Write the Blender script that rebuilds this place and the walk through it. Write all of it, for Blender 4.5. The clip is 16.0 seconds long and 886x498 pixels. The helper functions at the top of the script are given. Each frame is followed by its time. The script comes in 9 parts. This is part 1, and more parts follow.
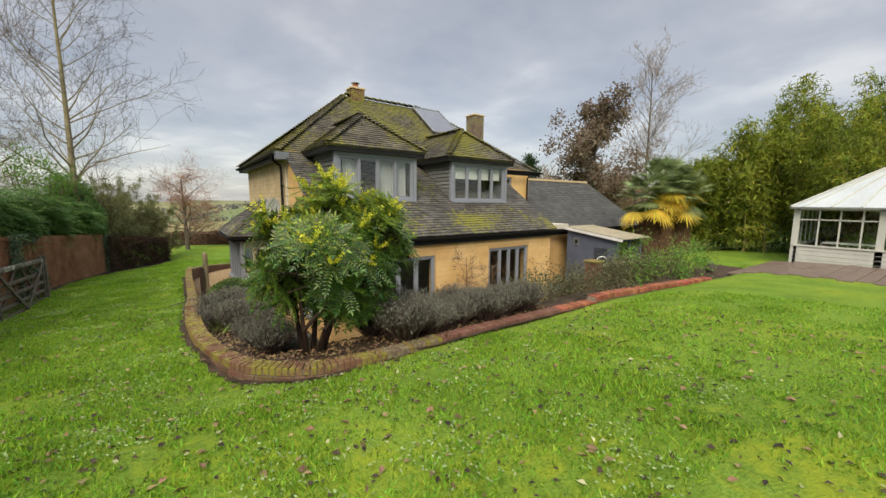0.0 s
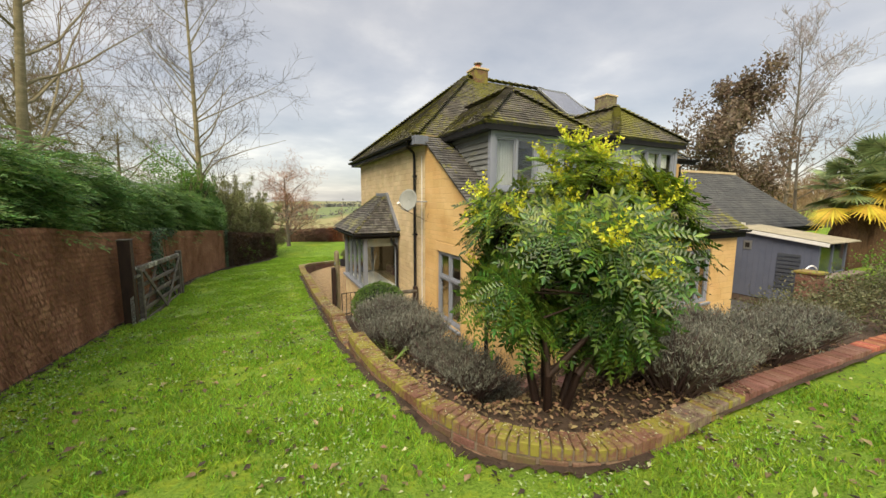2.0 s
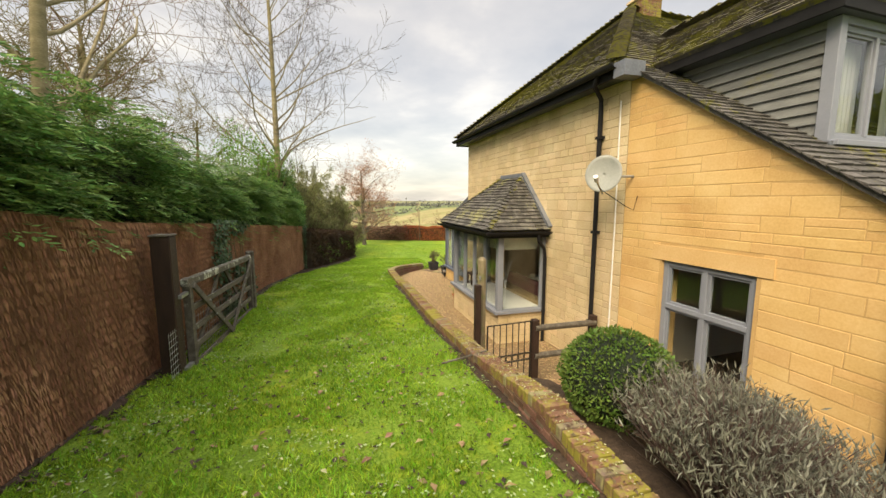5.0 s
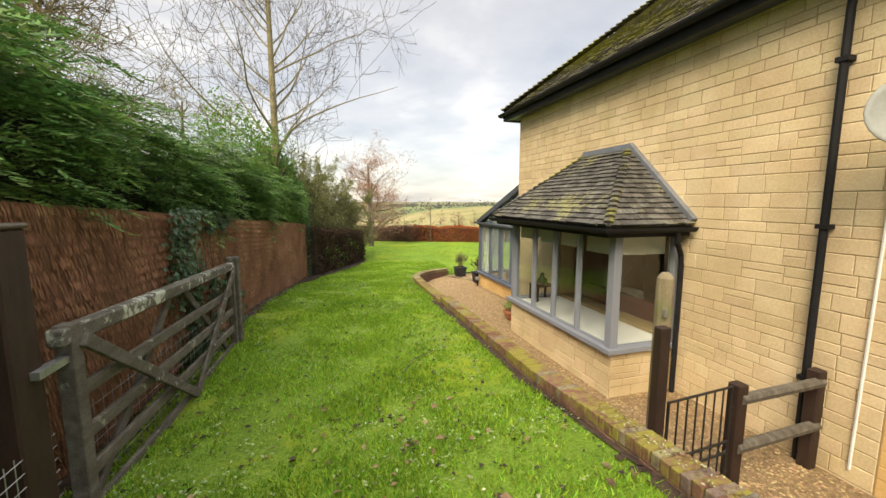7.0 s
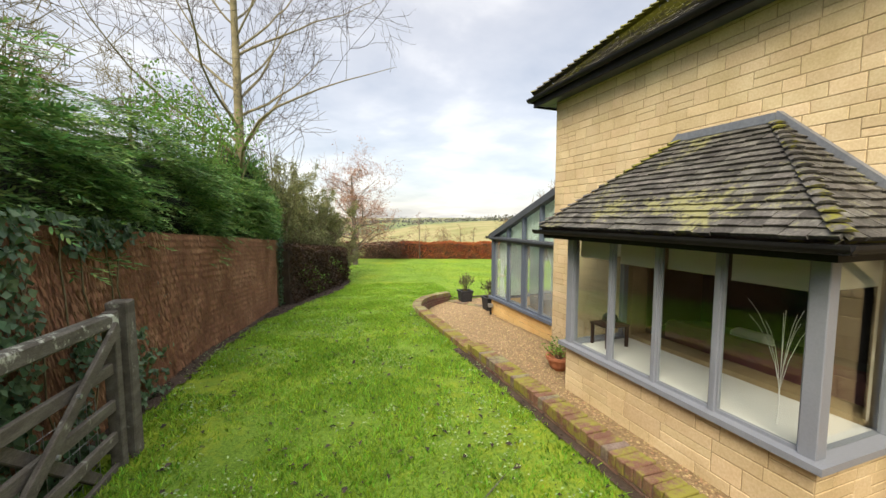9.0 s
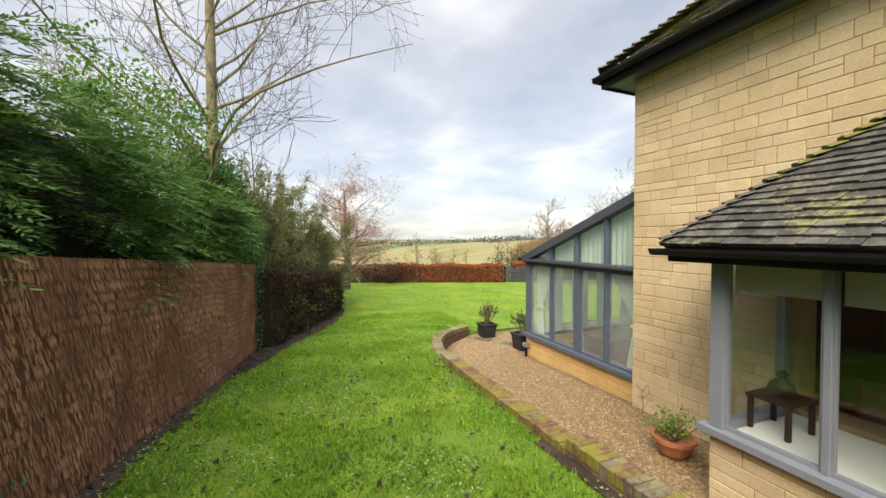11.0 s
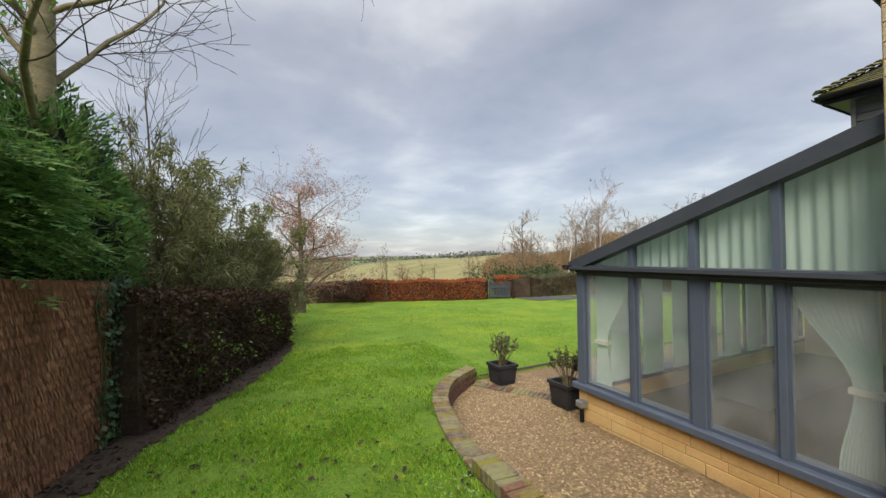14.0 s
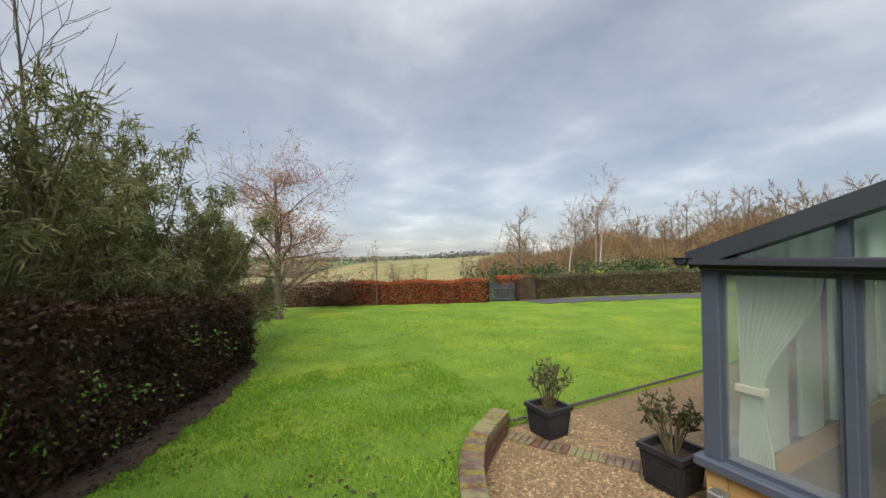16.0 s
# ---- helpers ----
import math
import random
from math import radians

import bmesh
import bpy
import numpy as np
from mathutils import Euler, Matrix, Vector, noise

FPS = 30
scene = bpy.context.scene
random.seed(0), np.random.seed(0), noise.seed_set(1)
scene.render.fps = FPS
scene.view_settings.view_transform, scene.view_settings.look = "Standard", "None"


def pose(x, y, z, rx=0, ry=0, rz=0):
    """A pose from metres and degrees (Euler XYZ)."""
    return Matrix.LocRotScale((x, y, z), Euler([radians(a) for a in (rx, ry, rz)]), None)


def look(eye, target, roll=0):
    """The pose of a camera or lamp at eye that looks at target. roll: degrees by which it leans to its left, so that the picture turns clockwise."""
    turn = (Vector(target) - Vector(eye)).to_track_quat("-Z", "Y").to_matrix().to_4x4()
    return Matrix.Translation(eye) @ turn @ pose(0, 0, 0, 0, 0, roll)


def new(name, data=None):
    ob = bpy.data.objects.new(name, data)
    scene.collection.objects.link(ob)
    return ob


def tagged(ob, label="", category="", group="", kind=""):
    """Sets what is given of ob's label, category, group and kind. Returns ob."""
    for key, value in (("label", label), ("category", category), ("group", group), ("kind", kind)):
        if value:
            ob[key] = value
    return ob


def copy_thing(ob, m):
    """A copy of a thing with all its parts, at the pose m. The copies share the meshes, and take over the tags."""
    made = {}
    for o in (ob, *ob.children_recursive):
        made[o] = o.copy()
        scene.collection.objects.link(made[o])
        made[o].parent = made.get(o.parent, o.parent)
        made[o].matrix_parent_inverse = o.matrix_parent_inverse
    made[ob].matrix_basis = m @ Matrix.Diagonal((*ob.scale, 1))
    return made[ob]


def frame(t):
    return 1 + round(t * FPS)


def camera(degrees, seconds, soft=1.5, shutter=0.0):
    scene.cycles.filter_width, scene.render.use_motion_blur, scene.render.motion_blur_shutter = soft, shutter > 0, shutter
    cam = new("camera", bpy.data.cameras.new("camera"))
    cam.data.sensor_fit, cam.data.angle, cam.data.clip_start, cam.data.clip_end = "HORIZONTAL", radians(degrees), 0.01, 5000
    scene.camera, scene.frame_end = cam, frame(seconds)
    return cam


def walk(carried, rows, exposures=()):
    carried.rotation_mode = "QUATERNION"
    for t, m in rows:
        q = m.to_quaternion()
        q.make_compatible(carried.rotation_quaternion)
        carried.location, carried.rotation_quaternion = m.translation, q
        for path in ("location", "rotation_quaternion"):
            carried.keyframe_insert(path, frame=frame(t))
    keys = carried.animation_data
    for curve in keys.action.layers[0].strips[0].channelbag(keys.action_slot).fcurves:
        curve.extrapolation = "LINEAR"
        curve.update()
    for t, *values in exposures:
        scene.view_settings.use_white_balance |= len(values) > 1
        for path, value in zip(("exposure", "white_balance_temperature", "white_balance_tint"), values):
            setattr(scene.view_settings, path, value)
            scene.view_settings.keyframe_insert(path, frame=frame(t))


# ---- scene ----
cam = camera(98.6, 16.0)
METRES, EYE, TILT, LEAN, TURN = 20.0, 2.0, 0.0, 0.0, -35.2
ROWS = [
    (0.0, 0.0, 0.0, 0.0, 0.05, -7.09, -0.39),
    (0.5, -0.0285, 0.0179, -0.0036, 1.44, -7.05, -0.42),
    (1.0, -0.057, 0.0376, -0.0045, 4.15, -7.08, -0.34),
    (1.5, -0.086, 0.0596, -0.0065, 7.78, -7.11, -0.3),
    (2.0, -0.1122, 0.0826, -0.0105, 10.28, -7.14, -0.22),
    (2.5, -0.1381, 0.1072, -0.0146, 11.69, -7.16, -0.18),
    (3.0, -0.162, 0.1292, -0.0173, 13.23, -7.14, -0.17),
    (3.5, -0.1837, 0.1565, -0.0204, 14.25, -7.24, -0.1),
    (4.0, -0.2044, 0.1798, -0.0232, 16.02, -7.17, -0.03),
    (4.5, -0.2273, 0.2052, -0.0257, 17.59, -7.22, 0.01),
    (5.0, -0.2525, 0.2322, -0.0283, 19.21, -7.24, -0.04),
    (7.5, -0.3689, 0.363, -0.0447, 18.89, -7.03, -0.12),
    (8.0, -0.3867, 0.3875, -0.0458, 17.97, -6.89, -0.01),
    (8.5, -0.4017, 0.4141, -0.0475, 17.22, -5.73, 0.05),
    (9.0, -0.4174, 0.4375, -0.0498, 16.21, -4.71, 0.05),
    (11.5, -0.4987, 0.5465, -0.0561, 14.3, -1.18, 0.19),
    (12.0, -0.5121, 0.5706, -0.0593, 14.07, -0.72, 0.25),
    (12.5, -0.525, 0.5939, -0.0614, 13.08, 0.97, 0.39),
    (13.0, -0.5356, 0.6183, -0.063, 11.33, 1.1, 0.54),
    (13.5, -0.5416, 0.6459, -0.0646, 9.69, 0.98, 0.73),
    (14.0, -0.5488, 0.6731, -0.0669, 8.99, 0.95, 0.73),
    (14.5, -0.5542, 0.7005, -0.0702, 8.14, 0.99, 0.73),
    (15.0, -0.5642, 0.7279, -0.0702, 7.79, 0.94, 0.6),
    (15.5, -0.5755, 0.7537, -0.0708, 7.65, 0.97, 0.67),
    (16.0, -0.5836, 0.7816, -0.0728, 7.52, 0.98, 0.72),
]
walk(cam, [(t, pose(0, 0, EYE, TILT, LEAN, TURN) @ pose(METRES * x, METRES * y, METRES * z, 90 + pitch, roll, yaw)) for t, x, y, z, yaw, pitch, roll in ROWS],
     exposures=[(0.0, -0.15, 6900, 10), (2.0, 0.14, 7300, 10), (5.0, 0.43, 8000, 10), (8.5, 0.5, 7100, 10), (11.5, 0.32, 6800, 10), (12.5, 0.05, 6600, 10), (16.0, -0.18, 6500, 10)])

# ---- world, sun ----
SUN_DIR = Vector((-0.50, -0.56, 0.74)).normalized()
sun = new("sun", bpy.data.lights.new("sun", "SUN"))
sun.data.energy, sun.data.angle, sun.data.color = 4.3, radians(35), (1.0, 0.91, 0.76)
sun.matrix_world = look(SUN_DIR * 60, (0, 0, 0))

world = bpy.data.worlds.new("overcast")
scene.world = world
world.use_nodes = True
wn, wl = world.node_tree.nodes, world.node_tree.links
wn.clear()


def wnode(kind, **vals):
    n = wn.new(kind)
    for k, v in vals.items():
        n.inputs[k].default_value = v
    return n


w_tc = wn.new("ShaderNodeTexCoord")
w_sky = wn.new("ShaderNodeTexSky")
w_sky.sky_type, w_sky.sun_disc = "NISHITA", False
w_sky.sun_elevation = math.asin(SUN_DIR.z)
w_sky.sun_rotation = math.atan2(SUN_DIR.x, SUN_DIR.y)
w_sep = wn.new("ShaderNodeSeparateXYZ")
wl.new(w_tc.outputs["Generated"], w_sep.inputs[0])
# cloud coordinates: the direction laid onto a flat cloud deck
w_zmax = wn.new("ShaderNodeMath"); w_zmax.operation = "MAXIMUM"; w_zmax.inputs[1].default_value = 0.0
wl.new(w_sep.outputs[2], w_zmax.inputs[0])
w_zadd = wn.new("ShaderNodeMath"); w_zadd.operation = "ADD"; w_zadd.inputs[1].default_value = 0.16
wl.new(w_zmax.outputs[0], w_zadd.inputs[0])
w_div = wn.new("ShaderNodeVectorMath"); w_div.operation = "DIVIDE"
w_comb = wn.new("ShaderNodeCombineXYZ")
for k in range(3):
    wl.new(w_zadd.outputs[0], w_comb.inputs[k])
wl.new(w_tc.outputs["Generated"], w_div.inputs[0])
wl.new(w_comb.outputs[0], w_div.inputs[1])
w_n1 = wnode("ShaderNodeTexNoise", Scale=1.35, Detail=6.0, Roughness=0.52, Distortion=0.12)
wl.new(w_div.outputs[0], w_n1.inputs["Vector"])
w_ramp = wn.new("ShaderNodeValToRGB")
w_ramp.color_ramp.elements[0].position, w_ramp.color_ramp.elements[0].color = 0.32, (0.43, 0.46, 0.535, 1)
w_ramp.color_ramp.elements[1].position, w_ramp.color_ramp.elements[1].color = 0.70, (0.90, 0.90, 0.91, 1)
e = w_ramp.color_ramp.elements.new(0.52); e.color = (0.60, 0.615, 0.67, 1)
wl.new(w_n1.outputs[0], w_ramp.inputs[0])
# an overcast dome is brighter overhead than at the horizon
w_gain = wn.new("ShaderNodeMapRange"); w_gain.interpolation_type = "SMOOTHSTEP"
for k, v in (("From Min", 0.5), ("From Max", 0.95), ("To Min", 1.0), ("To Max", 4.0)):
    w_gain.inputs[k].default_value = v
wl.new(w_sep.outputs[2], w_gain.inputs[0])
w_scale = wn.new("ShaderNodeVectorMath"); w_scale.operation = "SCALE"
wl.new(w_ramp.outputs[0], w_scale.inputs[0])
wl.new(w_gain.outputs[0], w_scale.inputs["Scale"])
w_bg1 = wn.new("ShaderNodeBackground"); w_bg1.inputs[1].default_value = 0.05
wl.new(w_sky.outputs[0], w_bg1.inputs[0])
w_bg2 = wn.new("ShaderNodeBackground"); w_bg2.inputs[1].default_value = 0.74
wl.new(w_scale.outputs[0], w_bg2.inputs[0])
w_add = wn.new("ShaderNodeAddShader")
wl.new(w_bg1.outputs[0], w_add.inputs[0])
wl.new(w_bg2.outputs[0], w_add.inputs[1])
w_out = wn.new("ShaderNodeOutputWorld")
wl.new(w_add.outputs[0], w_out.inputs[0])

# ---- materials ----
def surf(name, cols, scale=3.0, fine=40.0, rough=0.85, bump=0.25, vary=0.0, per="object", metal=0.0, mix=0.5, dist=0.02,
         moss=None, moss_wide=0.0, moss_scale=1.2, moss_at=(0.52, 0.62), stretch=(1, 1, 1), spec=0.3, trans=0.0):
    """A two-scale noise surface: coarse stains and fine grain, with optional moss and piece-to-piece variation."""
    m = bpy.data.materials.new(name)
    m.use_nodes = True
    n, l = m.node_tree.nodes, m.node_tree.links
    b = n["Principled BSDF"]
    tc = n.new("ShaderNodeNewGeometry")
    mp = n.new("ShaderNodeMapping")
    mp.inputs["Scale"].default_value = stretch
    l.new(tc.outputs["Position"], mp.inputs[0])
    a = n.new("ShaderNodeTexNoise"); a.inputs["Scale"].default_value = scale; a.inputs["Detail"].default_value = 4
    f = n.new("ShaderNodeTexNoise"); f.inputs["Scale"].default_value = fine; f.inputs["Detail"].default_value = 5
    f.inputs["Roughness"].default_value = 0.65
    for t in (a, f):
        l.new(mp.outputs[0], t.inputs["Vector"])
    mx = n.new("ShaderNodeMix"); mx.inputs[0].default_value = mix
    l.new(a.outputs[0], mx.inputs[2]); l.new(f.outputs[0], mx.inputs[3])
    r = n.new("ShaderNodeValToRGB")
    el = r.color_ramp.elements
    while len(el) < len(cols):
        el.new(0.5)
    for i, c in enumerate(cols):
        el[i].position = 0.33 + 0.34 * i / max(1, len(cols) - 1)
        el[i].color = (*c, 1)
    l.new(mx.outputs[0], r.inputs[0])
    col = r.outputs[0]
    if vary:
        h = n.new("ShaderNodeHueSaturation")
        if per == "object":
            src = n.new("ShaderNodeObjectInfo").outputs["Random"]
        else:
            src = n.new("ShaderNodeNewGeometry").outputs["Random Per Island"]
        mr = n.new("ShaderNodeMapRange"); mr.inputs["To Min"].default_value = 1 - vary; mr.inputs["To Max"].default_value = 1 + vary
        l.new(src, mr.inputs[0]); l.new(mr.outputs[0], h.inputs["Value"])
        wv = n.new("ShaderNodeTexWhiteNoise"); wv.noise_dimensions = "1D"; l.new(src, wv.inputs["W"])
        mr2 = n.new("ShaderNodeMapRange"); mr2.inputs["To Min"].default_value = 0.5 - vary * 0.07; mr2.inputs["To Max"].default_value = 0.5 + vary * 0.07
        l.new(wv.outputs[0], mr2.inputs[0]); l.new(mr2.outputs[0], h.inputs["Hue"])
        l.new(col, h.inputs["Color"])
        col = h.outputs[0]
    if moss:
        mn = n.new("ShaderNodeTexNoise"); mn.inputs["Scale"].default_value = moss_scale; mn.inputs["Detail"].default_value = 7
        mn.inputs["Roughness"].default_value = 0.7
        l.new(tc.outputs["Position"], mn.inputs["Vector"])
        if moss_wide:
            # wide drifts thin the small clumps out in places
            mw = n.new("ShaderNodeTexNoise"); mw.inputs["Scale"].default_value = moss_wide; mw.inputs["Detail"].default_value = 2
            l.new(tc.outputs["Position"], mw.inputs["Vector"])
            mk = n.new("ShaderNodeMix"); mk.inputs[0].default_value = 0.45
            l.new(mn.outputs[0], mk.inputs[2]); l.new(mw.outputs[0], mk.inputs[3])
            mn = mk
        mm = n.new("ShaderNodeMapRange"); mm.inputs["From Min"].default_value, mm.inputs["From Max"].default_value = moss_at
        l.new(mn.outputs[0], mm.inputs[0])
        mc = n.new("ShaderNodeMix"); mc.data_type = "RGBA"; mc.inputs[7].default_value = (*moss, 1)
        l.new(mm.outputs[0], mc.inputs[0]); l.new(col, mc.inputs[6])
        col = mc.outputs[2]
    l.new(col, b.inputs["Base Color"])
    b.inputs["Roughness"].default_value = rough
    b.inputs["Metallic"].default_value = metal
    b.inputs["Specular IOR Level"].default_value = spec
    if bump:
        bp = n.new("ShaderNodeBump"); bp.inputs["Strength"].default_value = bump; bp.inputs["Distance"].default_value = dist
        l.new(mx.outputs[0], bp.inputs["Height"]); l.new(bp.outputs[0], b.inputs["Normal"])
    if trans:
        td = n.new("ShaderNodeBsdfTranslucent"); l.new(col, td.inputs[0])
        ms = n.new("ShaderNodeMixShader"); ms.inputs[0].default_value = trans
        l.new(b.outputs[0], ms.inputs[1]); l.new(td.outputs[0], ms.inputs[2])
        l.new(ms.outputs[0], n["Material Output"].inputs[0])
    return m


def glass_mat(name, tint=(0.93, 0.96, 0.95), haze=0.0, f0=1.5):
    m = bpy.data.materials.new(name)
    m.use_nodes = True
    n, l = m.node_tree.nodes, m.node_tree.links
    n.remove(n["Principled BSDF"])
    tr = n.new("ShaderNodeBsdfTransparent"); tr.inputs[0].default_value = (*tint, 1)
    gl = n.new("ShaderNodeBsdfGlossy"); gl.inputs["Roughness"].default_value = 0.02 + haze * 0.2
    lw = n.new("ShaderNodeLayerWeight"); lw.inputs[0].default_value = 0.5
    pw = n.new("ShaderNodeMath"); pw.operation = "POWER"; pw.inputs[1].default_value = 4.0
    l.new(lw.outputs["Facing"], pw.inputs[0])
    fr = n.new("ShaderNodeMapRange"); fr.inputs["To Min"].default_value = 0.06; fr.inputs["To Max"].default_value = 0.75
    l.new(pw.outputs[0], fr.inputs[0])
    ms = n.new("ShaderNodeMixShader")
    l.new(fr.outputs[0], ms.inputs[0]); l.new(tr.outputs[0], ms.inputs[1]); l.new(gl.outputs[0], ms.inputs[2])
    out = ms.outputs[0]
    if haze:
        df = n.new("ShaderNodeBsdfDiffuse"); df.inputs[0].default_value = (0.8, 0.83, 0.82, 1)
        nz = n.new("ShaderNodeTexNoise"); nz.inputs["Scale"].default_value = 1.6
        tc = n.new("ShaderNodeTexCoord"); l.new(tc.outputs["Object"], nz.inputs["Vector"])
        mr = n.new("ShaderNodeMapRange"); mr.inputs["From Min"].default_value = 0.35; mr.inputs["From Max"].default_value = 0.7
        mr.inputs["To Min"].default_value = haze * 0.4; mr.inputs["To Max"].default_value = haze * 1.4
        l.new(nz.outputs[0], mr.inputs[0])
        m2 = n.new("ShaderNodeMixShader")
        l.new(mr.outputs[0], m2.inputs[0]); l.new(out, m2.inputs[1]); l.new(df.outputs[0], m2.inputs[2])
        out = m2.outputs[0]
    l.new(out, n["Material Output"].inputs[0])
    return m


M = {}
M["stone_warm"] = surf("stone_warm", [(0.52, 0.315, 0.12), (0.62, 0.405, 0.17), (0.69, 0.49, 0.235)], 1.6, 45, vary=0.05, bump=0.2, dist=0.01, mix=0.4)
M["stone_pale"] = surf("stone_pale", [(0.46, 0.35, 0.195), (0.56, 0.44, 0.265), (0.66, 0.55, 0.36)], 2.0, 45, vary=0.085, bump=0.25, dist=0.01)
M["stone_warm_i"] = surf("stone_warm_joined", [(0.52, 0.315, 0.12), (0.62, 0.405, 0.17), (0.69, 0.49, 0.235)], 1.6, 45, vary=0.05, per="island", bump=0.2, dist=0.01, mix=0.4)
M["stone_pale_i"] = surf("stone_pale_joined", [(0.46, 0.35, 0.195), (0.56, 0.44, 0.265), (0.66, 0.55, 0.36)], 2.0, 45, vary=0.085, per="island", bump=0.25, dist=0.01)
M["mortar"] = surf("mortar", [(0.24, 0.175, 0.09), (0.36, 0.275, 0.155)], 6, 80, bump=0.2)
M["tile"] = surf("roof_tile", [(0.040, 0.038, 0.036), (0.078, 0.074, 0.068), (0.14, 0.132, 0.118)], 3, 35, vary=0.32, per="island", bump=0.3,
                 moss=(0.17, 0.165, 0.03), moss_scale=8, moss_wide=0.55, moss_at=(0.515, 0.565), rough=0.75)
M["tile_mossy"] = surf("roof_tile_mossy", [(0.042, 0.038, 0.032), (0.085, 0.077, 0.062), (0.15, 0.135, 0.105)], 3, 35, vary=0.32, per="island", bump=0.35,
                       moss=(0.155, 0.15, 0.028), moss_scale=9, moss_wide=0.6, moss_at=(0.475, 0.57), rough=0.85)
M["tile_bay"] = surf("bay_tile", [(0.038, 0.036, 0.033), (0.08, 0.076, 0.068), (0.17, 0.165, 0.145)], 7, 40, vary=0.36, bump=0.4,
                     moss=(0.22, 0.215, 0.10), moss_scale=14, moss_wide=1.6, moss_at=(0.535, 0.60), rough=0.8)
M["slate"] = surf("slate", [(0.035, 0.037, 0.036), (0.06, 0.062, 0.058), (0.09, 0.09, 0.08)], 2, 30, vary=0.2, per="island", rough=0.65, bump=0.2)
M["lead"] = surf("lead", [(0.16, 0.18, 0.21), (0.27, 0.29, 0.33)], 4, 30, rough=0.5, metal=0.5, bump=0.15)
M["gutter"] = surf("black_plastic", [(0.008, 0.008, 0.009), (0.02, 0.02, 0.021)], 5, 60, rough=0.6, bump=0.05, spec=0.15)
M["dish"] = surf("dish_grey", [(0.22, 0.235, 0.215), (0.30, 0.31, 0.285)], 4, 40, rough=0.6, bump=0.05)
M["frame"] = surf("grey_blue_paint", [(0.195, 0.215, 0.25), (0.24, 0.26, 0.30)], 3, 50, rough=0.45, bump=0.06)
M["frame_lite"] = surf("pale_grey_paint", [(0.28, 0.30, 0.35), (0.34, 0.36, 0.41)], 3, 50, rough=0.45, bump=0.06)
M["frame_mid"] = surf("mid_grey_paint", [(0.20, 0.22, 0.26), (0.245, 0.265, 0.305)], 3, 50, rough=0.5, bump=0.06)
M["frame_con"] = surf("slate_blue_paint", [(0.085, 0.105, 0.145), (0.105, 0.13, 0.175)], 3, 50, rough=0.4, bump=0.06)
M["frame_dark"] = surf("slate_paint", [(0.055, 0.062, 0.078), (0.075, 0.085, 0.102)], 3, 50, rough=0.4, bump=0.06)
M["shed_paint"] = surf("shed_paint", [(0.09, 0.105, 0.15), (0.12, 0.135, 0.185)], 3, 40, rough=0.6, bump=0.1)
M["white"] = surf("white_paint", [(0.66, 0.66, 0.63), (0.78, 0.78, 0.75)], 3, 40, rough=0.5, bump=0.08)
M["summer"] = surf("weathered_white_paint", [(0.42, 0.43, 0.40), (0.54, 0.55, 0.51)], 3, 40, rough=0.55, bump=0.08)
M["cream"] = surf("cream_paint", [(0.60, 0.57, 0.47), (0.70, 0.67, 0.57)], 3, 40, rough=0.55, bump=0.08)
M["clad"] = surf("weathered_board", [(0.11, 0.115, 0.11), (0.19, 0.20, 0.19)], 3, 50, rough=0.7, vary=0.15, stretch=(1, 1, 6),
                 moss=(0.17, 0.16, 0.05), moss_scale=1.6, moss_at=(0.55, 0.7), bump=0.3)
M["glass"] = glass_mat("window_glass")
# white haze stands for mist and also paints in the sky's reflection
M["glass_mist_sky"] = glass_mat("mist_sky_glass", haze=0.12)
M["room"] = surf("room_plaster", [(0.45, 0.42, 0.36), (0.55, 0.52, 0.45)], 1, 12, bump=0.05)
# near-black copy of room_plaster for interiors and backings: shade put into the colour
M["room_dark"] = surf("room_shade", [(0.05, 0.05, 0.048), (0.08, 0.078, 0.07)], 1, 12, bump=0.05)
M["blind"] = surf("cream_blind", [(0.62, 0.62, 0.52), (0.72, 0.72, 0.62)], 3, 90, bump=0.08, trans=0.3)
M["net"] = surf("white_net", [(0.56, 0.58, 0.58), (0.70, 0.72, 0.72)], 3, 90, bump=0.08, trans=0.4)
M["curtain"] = surf("pale_curtain", [(0.60, 0.74, 0.66), (0.74, 0.86, 0.79)], 2, 60, bump=0.1, trans=0.35)
M["seat_red"] = surf("plum_cushion", [(0.09, 0.03, 0.035), (0.14, 0.05, 0.055)], 3, 70, bump=0.2)
M["brick"] = surf("brick_red", [(0.11, 0.052, 0.038), (0.16, 0.078, 0.056), (0.22, 0.13, 0.10)], 6, 60, vary=0.14, bump=0.35, dist=0.012)
M["brick_moss"] = surf("brick_mossy", [(0.12, 0.055, 0.033), (0.165, 0.085, 0.055), (0.22, 0.14, 0.095)], 6, 60, vary=0.10, bump=0.45, dist=0.012,
                       moss=(0.215, 0.195, 0.035), moss_scale=19, moss_wide=3.0, moss_at=(0.45, 0.55))
M["mortar_warm"] = surf("mortar_warm", [(0.46, 0.29, 0.12), (0.58, 0.39, 0.17)], 5, 60, bump=0.2)
M["brick_dirty"] = surf("brick_dirty_joined", [(0.07, 0.036, 0.024), (0.13, 0.07, 0.048), (0.20, 0.125, 0.09)], 6, 60, vary=0.3, per="island", bump=0.4, dist=0.012,
                        moss=(0.10, 0.095, 0.03), moss_scale=3, moss_at=(0.52, 0.66))
